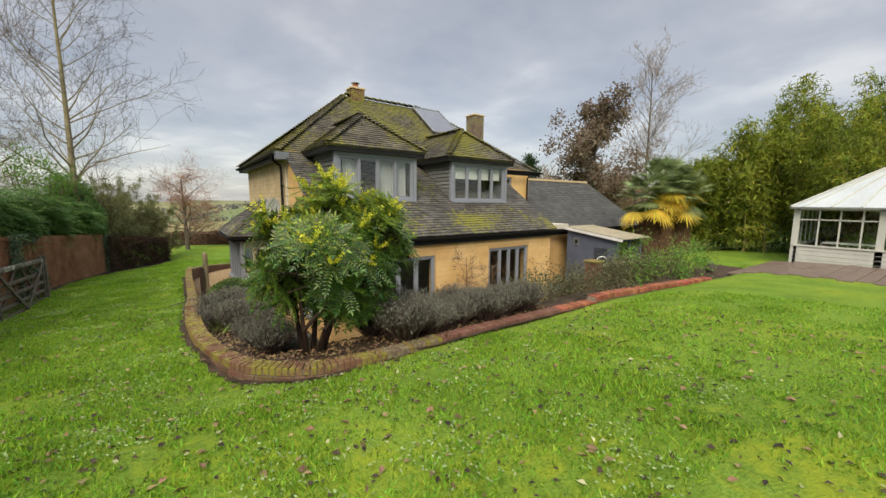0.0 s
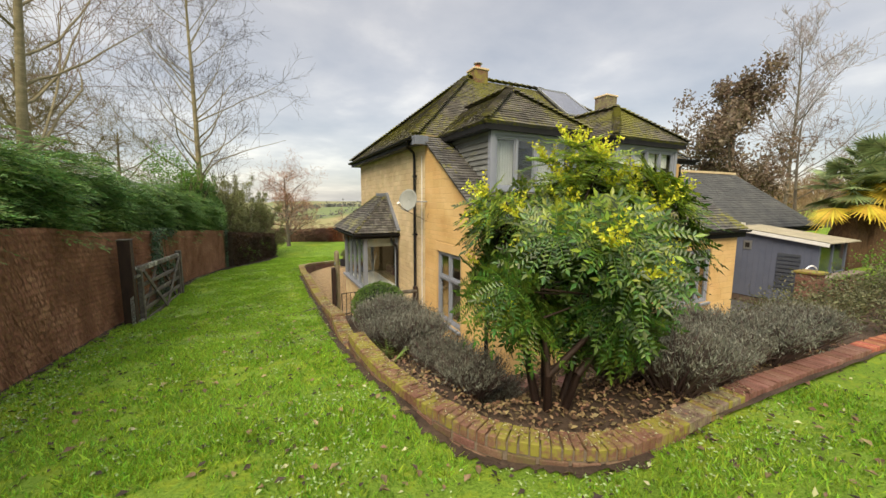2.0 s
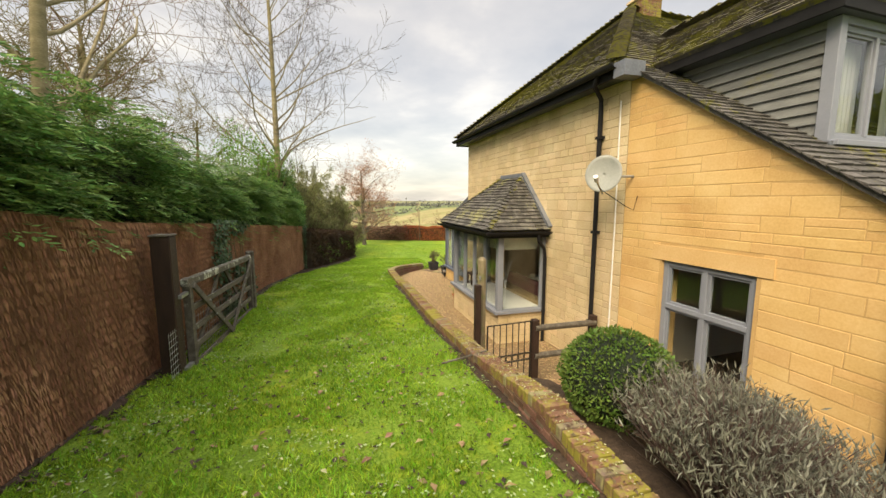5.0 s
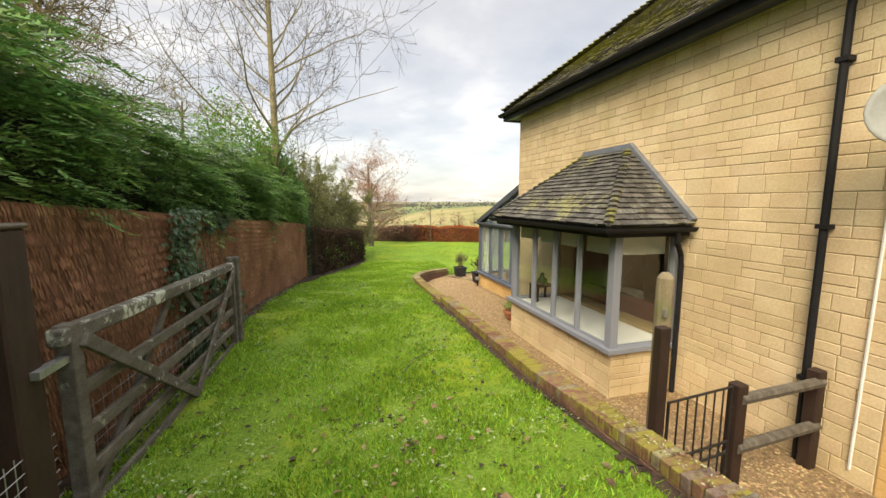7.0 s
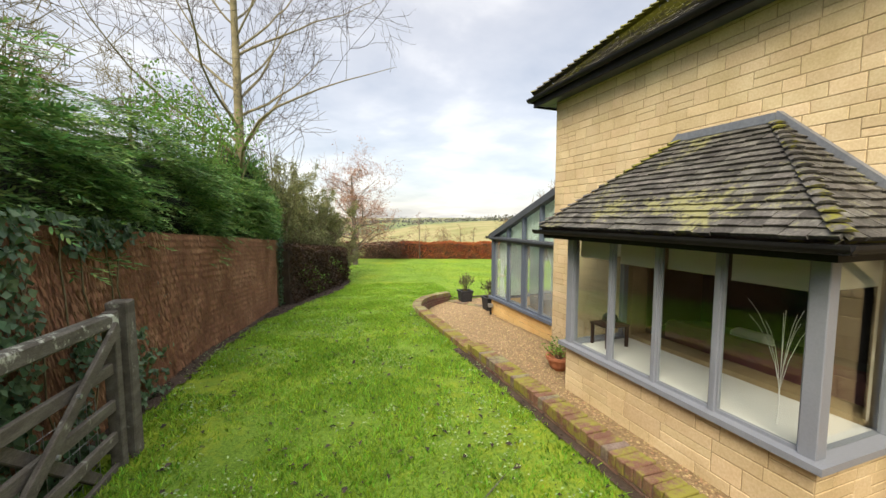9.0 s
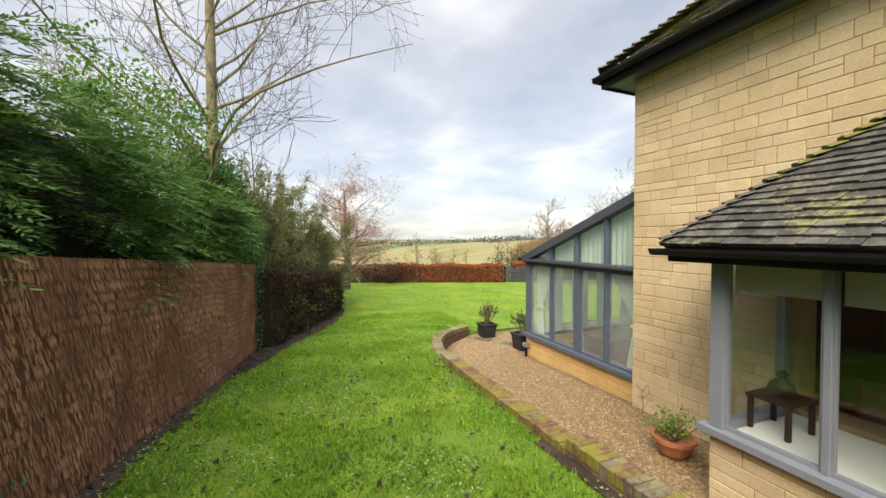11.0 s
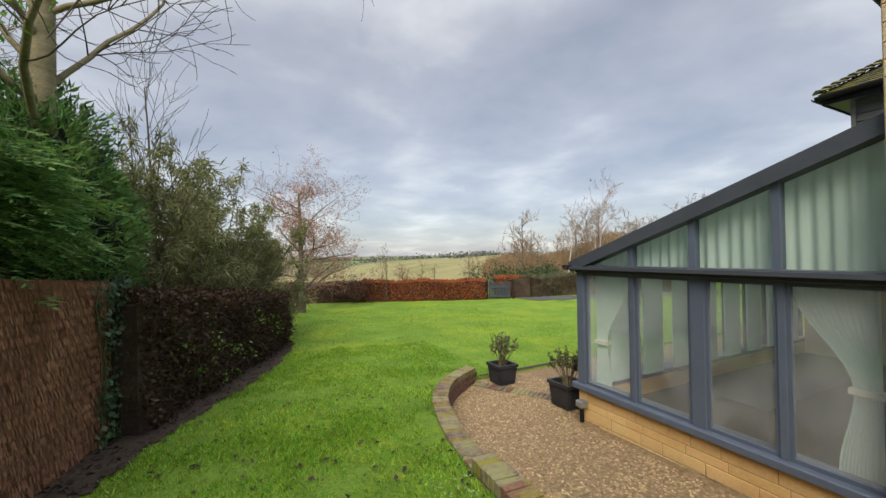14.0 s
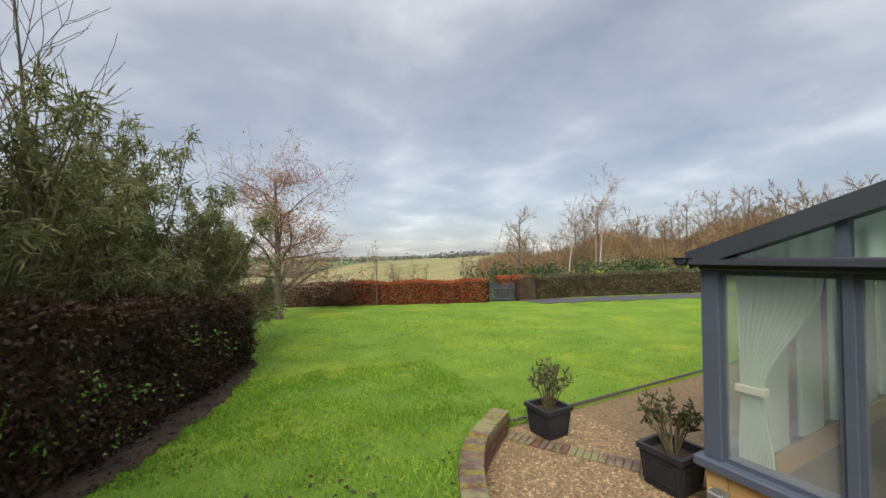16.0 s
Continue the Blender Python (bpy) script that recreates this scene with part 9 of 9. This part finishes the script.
part("pipe", rod([(12.0 + 0.45 * math.sin(math.pi * k / 10 - 1.57) , 7.5, -0.25 + 0.4 * math.cos(math.pi * k / 10 - 1.57)) for k in range(11)], 0.02, sides=6), M["white"], hoop)

# white summerhouse
sh_ = thing("summerhouse", "white timber summerhouse with glazed sides and glass roof", "summerhouse")
HX, HY0, HY1, HX1, HB, HE = 16.9, -0.6, 3.6, 20.6, 0.0, 1.9
part("plinth", box(HX, HX1, HY0, HY1, -0.1, 0.06), M["cream"], sh_)
for k in range(4):
    part("board", box(HX - 0.02, HX, HY0, HY1, 0.06 + k * 0.14, 0.06 + k * 0.14 + 0.13), M["summer"], sh_)
    part("board", box(HX, HX1, HY1, HY1 + 0.02, 0.06 + k * 0.14, 0.06 + k * 0.14 + 0.13), M["summer"], sh_)
part("sill", box(HX - 0.05, HX + 0.06, HY0, HY1 + 0.05, 0.62, 0.67), M["summer"], sh_)
part("sill", box(HX + 0.06, HX1, HY1 - 0.06, HY1 + 0.05, 0.62, 0.67), M["summer"], sh_)
part("head", box(HX - 0.02, HX + 0.06, HY0, HY1 + 0.02, HE - 0.1, HE), M["summer"], sh_)
part("head", box(HX + 0.06, HX1, HY1 - 0.06, HY1 + 0.02, HE - 0.1, HE), M["summer"], sh_)
for y in (HY1 - 0.08, 1.62, HY0):
    part("post", box(HX - 0.02, HX + 0.1, y, y + 0.16, 0.06, HE), M["summer"], sh_)
for y in (3.06, 2.58, 2.1, 1.14, 0.66, 0.18):
    part("glazing_bar", box(HX, HX + 0.04, y - 0.02, y + 0.02, 0.67, HE - 0.1), M["summer"], sh_)
part("glazing_bar", box(HX, HX + 0.04, HY0, HY1, 1.48, 1.52), M["summer"], sh_)
for y0_, y1_ in ((1.78, HY1 - 0.08), (HY0 + 0.16, 1.62)):
    p = part("pane", box(HX + 0.015, HX + 0.02, y0_, y1_, 0.67, HE - 0.1), M["glass"], sh_); p.visible_shadow = False
for x in np.arange(HX + 0.6, HX1, 0.6):
    part("glazing_bar", box(x - 0.02, x + 0.02, HY1 - 0.04, HY1, 0.67, HE - 0.1), M["summer"], sh_)
p = part("pane", box(HX + 0.06, HX1, HY1 - 0.03, HY1 - 0.025, 0.67, HE - 0.1), M["glass"], sh_); p.visible_shadow = False
part("back", box(HX1 - 0.06, HX1, HY0, HY1, 0.06, HE), M["cream"], sh_)
part("side", box(HX, HX1, HY0 - 0.06, HY0, 0.06, HE), M["cream"], sh_)
M["polycarb"] = surf("roof_sheet", [(0.36, 0.40, 0.42), (0.48, 0.52, 0.53)], 1.5, 20, rough=0.25, bump=0.04)
ap0, ap1 = (18.75, 1.0, 3.15), (18.75, 2.0, 3.15)
c_ = [(HX - 0.15, HY0 - 0.15, HE), (HX - 0.15, HY1 + 0.15, HE), (HX1 + 0.15, HY1 + 0.15, HE), (HX1 + 0.15, HY0 - 0.15, HE)]
part("roof_slope", slab([c_[0], c_[1], ap1, ap0], (-1, 0, 1), 0.03), M["polycarb"], sh_)
part("roof_slope", slab([c_[1], c_[2], ap1], (0, 1, 1), 0.03), M["polycarb"], sh_)
part("roof_slope", slab([c_[2], c_[3], ap0, ap1], (1, 0, 1), 0.03), M["polycarb"], sh_)
part("roof_slope", slab([c_[3], c_[0], ap0], (0, -1, 1), 0.03), M["polycarb"], sh_)
for k in range(7):
    t_ = (k + 0.5) / 7
    a_ = Vector(c_[0]).lerp(Vector(c_[1]), t_); b_ = Vector(ap0).lerp(Vector(ap1), t_)
    part("roof_bar", beam(a_ + Vector((0, 0, 0.02)), b_ + Vector((0, 0, 0.02)), 0.03, 0.04), M["summer"], sh_)
for a_, b_ in ((c_[1], ap1), (c_[0], ap0), (c_[2], ap1)):
    part("hip_bar", beam(Vector(a_) + Vector((0, 0, 0.02)), Vector(b_) + Vector((0, 0, 0.02)), 0.07, 0.05), M["summer"], sh_)
part("gutter", beam((HX - 0.18, HY0 - 0.15, HE - 0.02), (HX - 0.18, HY1 + 0.15, HE - 0.02), 0.07, 0.06), M["galv"], sh_)
lounger = thing("garden_lounger", "white folding lounger inside the summerhouse", "chair")
part("bed", beam((17.6, 1.8, 0.75), (17.6, 3.0, 0.75), 0.5, 0.05), M["white"], lounger)
for y, dy in ((2.2, 0.25), (2.2, -0.25), (2.8, 0.25)):
    part("leg", rod([(17.4, y, 0.06), (17.4, y + dy, 0.75)], 0.012, sides=6), M["white"], lounger)
terr = thing("terrace", "damp brick-paved terrace before the summerhouse", "terrace", kind="structure")
rt_ = random.Random(55)
jv, jf, single = [], [], 0
pav = [unit_brick(0.44, 0.29, 0.05) for _ in range(1)][0]
pav.materials.append(M["paving"])
for i in range(9):
    for j in range(18):
        x, y = 12.9 + i * 0.46 + (0.23 if j % 2 else 0), -1.3 + j * 0.31
        if x < 13.1 + 0.25 * (4.2 - y) * 0.3:
            continue
        o = put("slab", pav, terr)
        o.matrix_world = pose(x, y, lawn_z(x, y) - 0.02 + rt_.uniform(-0.004, 0.004), 0, 0, rt_.uniform(-1, 1))
log = thing("cut_log", "pale cut log lying beside the lawn", "log")
part("log", rod([(13.2, 4.6, 0.08), (13.9, 4.9, 0.08)], [0.1, 0.09], sides=12), M["oldwood"], log)

# ---- pots and small things on the gravel ----
def planter(at, size, seed, label):
    x, y = at
    z = gravel_z(x, y) + 0.012
    t = thing("square_planter", label, "planter", at=(x, y, z), group="square planters")
    bm_ = bmesh.new()
    w0, w1, h = size * 0.84, size, size * 0.92
    rings_ = [(w0 / 2, 0), (w1 / 2, h - 0.05), (w1 / 2 + 0.018, h - 0.05), (w1 / 2 + 0.018, h), (w1 / 2 - 0.02, h), (w1 / 2 - 0.03, h - 0.08)]
    vs = [[bm_.verts.new((sx_ * a, sy_ * a, zz)) for sx_, sy_ in ((-1, -1), (1, -1), (1, 1), (-1, 1))] for a, zz in rings_]
    for r0_, r1_ in zip(vs, vs[1:]):
        for k in range(4):
            bm_.faces.new((r0_[k], r0_[(k + 1) % 4], r1_[(k + 1) % 4], r1_[k]))
    bm_.faces.new(vs[0][::-1])
    part("pot", bm_, M["planter"], t, "dark lead-look pot")
    part("soil", box(-w1 / 2 + 0.03, w1 / 2 - 0.03, -w1 / 2 + 0.03, w1 / 2 - 0.03, h - 0.09, h - 0.07), M["soil"], t)
    for k in range(4):
        tr_ = bmesh.new()
        i0 = w0 / 2 + 0.012
        q = [(-0.36, 0.18), (0.36, 0.18), (0.40, 0.62), (0.30, 0.74), (-0.30, 0.74), (-0.40, 0.62)]
        pts_ = [Vector((a * size, -(w0 / 2 + (w1 - w0) / 2 * b) - 0.004, b * h)) for a, b in q]
        for a, b in zip(pts_, pts_[1:] + pts_[:1]):
            beam(a, b, 0.012, 0.012, tr_)
        o = part("relief_moulding", tr_, M["planter"], t)
        o.matrix_local = Matrix.Rotation(k * math.pi / 2, 4, "Z")
    r = random.Random(seed)
    segs_, ros_ = [], []
    for k in range(26):
        a = r.uniform(0, 6.28); o = r.uniform(0.03, 0.30)
        e = Vector((math.cos(a) * o, math.sin(a) * o, h + r.uniform(0.22, 0.50)))
        m_ = Vector((math.cos(a) * o * 0.5, math.sin(a) * o * 0.5, h + 0.14))
        segs_ += [(math.cos(a) * 0.04, math.sin(a) * 0.04, h - 0.08, *m_, 0.008, 0.006), (*m_, *e, 0.006, 0.003)]
        for j in range(16):
            ros_.append(tuple(m_.lerp(e, r.uniform(0.35, 1.05))))
    put("stemwork", fast_mesh("stemwork", *tubes(segs_, 4), M["bark_olive"]), t, kind="stuff")
    rr_ = np.random.RandomState(seed); P = np.array(ros_); m = len(P)
    al = unit(rr_.normal(0, 0.6, (m, 3)) + np.array([0, 0, 0.6]))
    put("leaves", fast_mesh("leaves", *leaf_cards(P, al, unit(rr_.normal(0, 1, (m, 3))), rr_.uniform(0.05, 0.085, m), 0.026, 0.2), M["leaf_coton"]), t, kind="stuff")
    return t


planter((2.80, 23.10), 0.38, 3, "dark square planter with a bare-stemmed evergreen at the lawn edge")
planter((3.02, 21.70), 0.40, 8, "dark square planter with a leggy shrub by the conservatory")
tpz = gravel_z(2.05, 17.15)
tpot = thing("terracotta_pot", "round terracotta bowl with a straggly plant", "pot", at=(2.05, 17.15, tpz))
part("bowl", lathe([(0.10, 0.0), (0.16, 0.07), (0.20, 0.18), (0.225, 0.19), (0.225, 0.235), (0.19, 0.235), (0.17, 0.17)], 0, 0), M["terracotta"], tpot, smooth=False)
pts = [(nr.normal(0, 0.13), nr.normal(0, 0.13), 0.25 + abs(nr.normal(0, 0.12))) for _ in range(40)]
put("stemwork", fast_mesh("stemwork", *tubes([(0, 0, 0.15, *p, 0.005, 0.003) for p in pts], 3), M["twig_brown"]), tpot)
put("leaves", fast_mesh("leaves", *cloud_leaves(260, pts, 0.03, 0.05, 0.025, seed=37), M["leaf_lime"]), tpot, kind="stuff")
weed, tips = bare_tree("dry_weed", "dry weed growing at the foot of the house wall", 141, (2.45, 17.9, gravel_z(2.4, 17.9)), 0.45, 0.006, 3, (9, 4), M["twig_brown"], M["twig_brown"], angle=50, ratio=0.5, wobble=0.2, lift=0.02, steps=5, start=0.1, twig=0.002, thin=0.5)

# ---- loose pebbles, grass blades, fallen leaves ----
def pebbles():
    r = np.random.RandomState(201)
    n = 42000
    x, y = r.uniform(0.35, 3.6, n), r.uniform(11.5, 23.45, n)
    ok = np.array([inside(a - 0.12, b, PATH_RING) and inside(a, b, PATH_RING) and not (a > 2.7 and b < 21.35) for a, b in zip(x, y)])
    x, y = x[ok], y[ok]; n = len(x)
    z = np.array([gravel_z(a, b) for a, b in zip(x, y)])
    s = r.uniform(0.008, 0.019, n)
    octa = np.array([(1, 0, 0), (0, 1, 0), (-1, 0, 0), (0, -1, 0), (0, 0, 0.75)])
    th = r.uniform(0, 6.28, n)
    ca, sa = np.cos(th), np.sin(th)
    rx = octa[None, :, 0] * ca[:, None] * 1.3 - octa[None, :, 1] * sa[:, None]
    ry = octa[None, :, 0] * sa[:, None] * 1.3 + octa[None, :, 1] * ca[:, None]
    v = np.stack([x[:, None] + rx * s[:, None], y[:, None] + ry * s[:, None], z[:, None] + (octa[None, :, 2] - 0.1) * s[:, None]], -1).reshape(-1, 3)
    f = (np.array([[0, 1, 4], [1, 2, 4], [2, 3, 4], [3, 0, 4]])[None] + (np.arange(n) * 5)[:, None, None]).reshape(-1, 3)
    tagged(put("gravel_stones", fast_mesh("gravel_stones", v, f, M["pebble"])), "loose brown and buff gravel stones", "gravel", kind="stuff")


pebbles()
M["blade"] = foliage("grass_blade", [(0.12, 0.235, 0.018), (0.225, 0.39, 0.034), (0.36, 0.54, 0.075)], 0.5, rough=0.6, trans=0.5, scale=0.6)
M["leaf_clover"] = foliage("clover_leaf", [(0.20, 0.30, 0.10), (0.34, 0.42, 0.22)], 0.3, rough=0.6, trans=0.2, scale=3)
M["leaf_fallen"] = foliage("fallen_leaf", [(0.09, 0.06, 0.035), (0.20, 0.13, 0.07), (0.30, 0.24, 0.13)], 0.5, rough=0.7, trans=0.1, scale=6)
M["leaf_fallen_dark"] = foliage("fallen_leaf_dark", [(0.03, 0.022, 0.016), (0.06, 0.04, 0.028)], 0.4, rough=0.7, trans=0.1, scale=6)
M["leaf_fallen_pale"] = foliage("fallen_leaf_pale", [(0.30, 0.31, 0.16), (0.46, 0.45, 0.27)], 0.3, rough=0.6, trans=0.1, scale=6)


def on_lawn(x, y):
    return not inside(x - 0.0, y, INNER) and not inside(x + 0.12, y + 0.12, INNER) and x > float(np.interp(y, [p[1] for p in FENCE], [p[0] for p in FENCE])) + 0.05


def grass():
    r = np.random.RandomState(211)
    xs, ys = [], []
    for n, (x0, x1, y0, y1) in ((120000, (-3.6, 4.5, 0.8, 6.0)), (140000, (-3.6, 0.2, 5.5, 15)), (90000, (-3.4, 0.4, 15, 22)), (60000, (-2.6, 3.0, 21.0, 27)), (40000, (-1.6, 8.0, 23.6, 36)), (50000, (3, 9, -1, 4.2))):
        xs.append(r.uniform(x0, x1, n)); ys.append(r.uniform(y0, y1, n))
    x, y = np.concatenate(xs), np.concatenate(ys)
    ok = np.array([on_lawn(a, b) for a, b in zip(x, y)])
    # clumps: fewer blades where the turf is thin
    den = np.array([noise.noise((a * 1.4, b * 1.4, 0)) + 0.6 * noise.noise((a * 5, b * 5, 2)) for a, b in zip(x, y)])
    ok &= (den + r.uniform(-0.35, 0.55, len(x)) > -0.1) & np.array([not bare_soil(a, b) for a, b in zip(x, y)])
    x, y, den = x[ok], y[ok], den[ok]; n = len(x)
    z = np.array([lawn_z(a, b) for a, b in zip(x, y)])
    h = r.uniform(0.018, 0.05, n) * (1 + 0.5 * np.clip(den, -0.5, 1))
    b = np.stack([x, y, z - 0.004], 1)
    lean = r.normal(0, 0.6, (n, 2)) * h[:, None]
    t = np.stack([x + lean[:, 0], y + lean[:, 1], z + h], 1)
    w = r.uniform(0.004, 0.009, n)
    s = np.stack([np.cos(r.uniform(0, 6.28, n)), np.sin(r.uniform(0, 6.28, n)), np.zeros(n)], 1) * w[:, None]
    v = np.stack([b - s, b + s, t], 1).reshape(-1, 3)
    f = (np.arange(n) * 3)[:, None] + np.array([[0, 1, 2]])
    tagged(put("grass", fast_mesh("grass", v, f, M["blade"])), "short winter grass blades of the lawn", "grass", kind="stuff")


grass()


def litter(name, label, n, area, mat, size, seed, test=on_lawn, zf=lawn_z, lift=0.018):
    r = np.random.RandomState(seed)
    x, y = r.uniform(area[0], area[1], n), r.uniform(area[2], area[3], n)
    ok = np.array([test(a, b) for a, b in zip(x, y)]); x, y = x[ok], y[ok]; n = len(x)
    c = np.stack([x, y, np.array([zf(a, b) for a, b in zip(x, y)]) + lift], 1)
    al = unit(np.stack([r.normal(0, 1, n), r.normal(0, 1, n), r.normal(0, 0.22, n)], 1))
    nn = unit(np.stack([r.normal(0, 0.3, n), r.normal(0, 0.3, n), np.ones(n)], 1))
    L = size * r.uniform(0.5, 1.3, n)
    tagged(put(name, fast_mesh(name, *leaf_cards(c, al, nn, L, L * 0.55, 0.25), mat)), label, "leaves", kind="stuff")


litter("fallen_leaves", "brown fallen leaves scattered over the lawn", 1900, (-3.6, 7, 0, 13), M["leaf_fallen"], 0.075, 1)
litter("fallen_leaves", "dark wet fallen leaves on the lawn", 4200, (-3.6, 7, 0, 23), M["leaf_fallen_dark"], 0.062, 2)
litter("fallen_leaves", "pale fallen leaves on the lawn", 620, (-3.6, 6, 0, 12), M["leaf_fallen_pale"], 0.052, 3)
def clover_patch(x, y):
    return on_lawn(x, y) and noise.noise((x * 1.1, y * 1.1, 6.0)) + 0.5 * noise.noise((x * 4, y * 4, 6.0)) > 0.12


litter("clover", "small pale clover leaves in patches in the lawn", 42000, (-3.4, 5, 0.8, 20), M["leaf_clover"], 0.03, 7, test=clover_patch, lift=0.026)
litter("fallen_leaves", "small dark leaf scraps on the lawn", 3500, (-3.6, 6, 0.5, 16), M["leaf_fallen_dark"], 0.03, 8)
def near_edge(x, y):
    if not on_lawn(x, y):
        return False
    return any((x - a) ** 2 + (y - b) ** 2 < 0.06 for a, b in KERB_PTS)


def on_caps(x, y):
    return y < 20 and any((x - a) ** 2 + (y - b) ** 2 < 0.009 for a, b in CAP_PTS)


CAP_PTS = [(p.x, p.y) for p, d in resample(sm, 0.08)]
KERB_PTS = [(p.x, p.y) for p, d in resample(sm, 0.15)]
litter("leaf_litter", "dark leaf litter and crumbs of soil along the brick edging", 9000, (-0.3, 6, 4, 20), M["leaf_fallen_dark"], 0.05, 9, test=near_edge)
litter("leaf_litter", "brown leaf litter along the foot of the fence", 4500, (-3.75, -2.5, 0, 23), M["leaf_fallen_dark"], 0.06, 4,
       test=lambda x, y: 0 < x - float(np.interp(y, [p[1] for p in FENCE], [p[0] for p in FENCE])) < 0.28)
litter("leaf_litter", "brown dead leaves lying on the bed soil", 9000, (0.3, 6, 4.4, 8.1), M["leaf_fallen"], 0.06, 5, test=lambda x, y: inside(x, y, INNER) and inside(x - 0.15, y - 0.15, INNER), zf=bed_z, lift=0.035)
litter("leaf_litter", "dark leaf litter under the beech hedge", 6000, (-3.0, 0.4, 20.5, 29.5), M["leaf_fallen_dark"], 0.06, 6,
       test=bare_soil)
litter("leaf_litter", "brown leaf scraps and grit lying on the brick capping", 16000, (0.0, 3.4, 4.4, 12), M["leaf_fallen"], 0.032, 11, test=on_caps, zf=edge_top, lift=0.012)
litter("leaf_litter", "pale leaf scraps and lichen lying on the brick capping", 9000, (0.0, 3.4, 4.4, 12), M["leaf_fallen_pale"], 0.022, 12, test=on_caps, zf=edge_top, lift=0.012)
tw = thing("fallen_twig", "pale fallen twig lying on the grass", "twig", group="fallen twigs")
part("twig", rod([(-1.1, 13.6, lawn_z(-1.1, 13.6) + 0.02), (-0.9, 13.95, lawn_z(-0.9, 13.95) + 0.025), (-0.55, 14.2, lawn_z(-0.55, 14.2) + 0.02)], [0.008, 0.006, 0.003], sides=5), M["oldwood"], tw)
tw = thing("fallen_stick", "pale stick lying across the brick edging", "stick", group="fallen twigs")
part("stick", rod([(-0.25, 10.95, lawn_z(-0.25, 10.95) + 0.03), (0.3, 10.85, edge_top(0.2, 10.85) + 0.02)], 0.012, sides=6), M["oldwood"], tw)
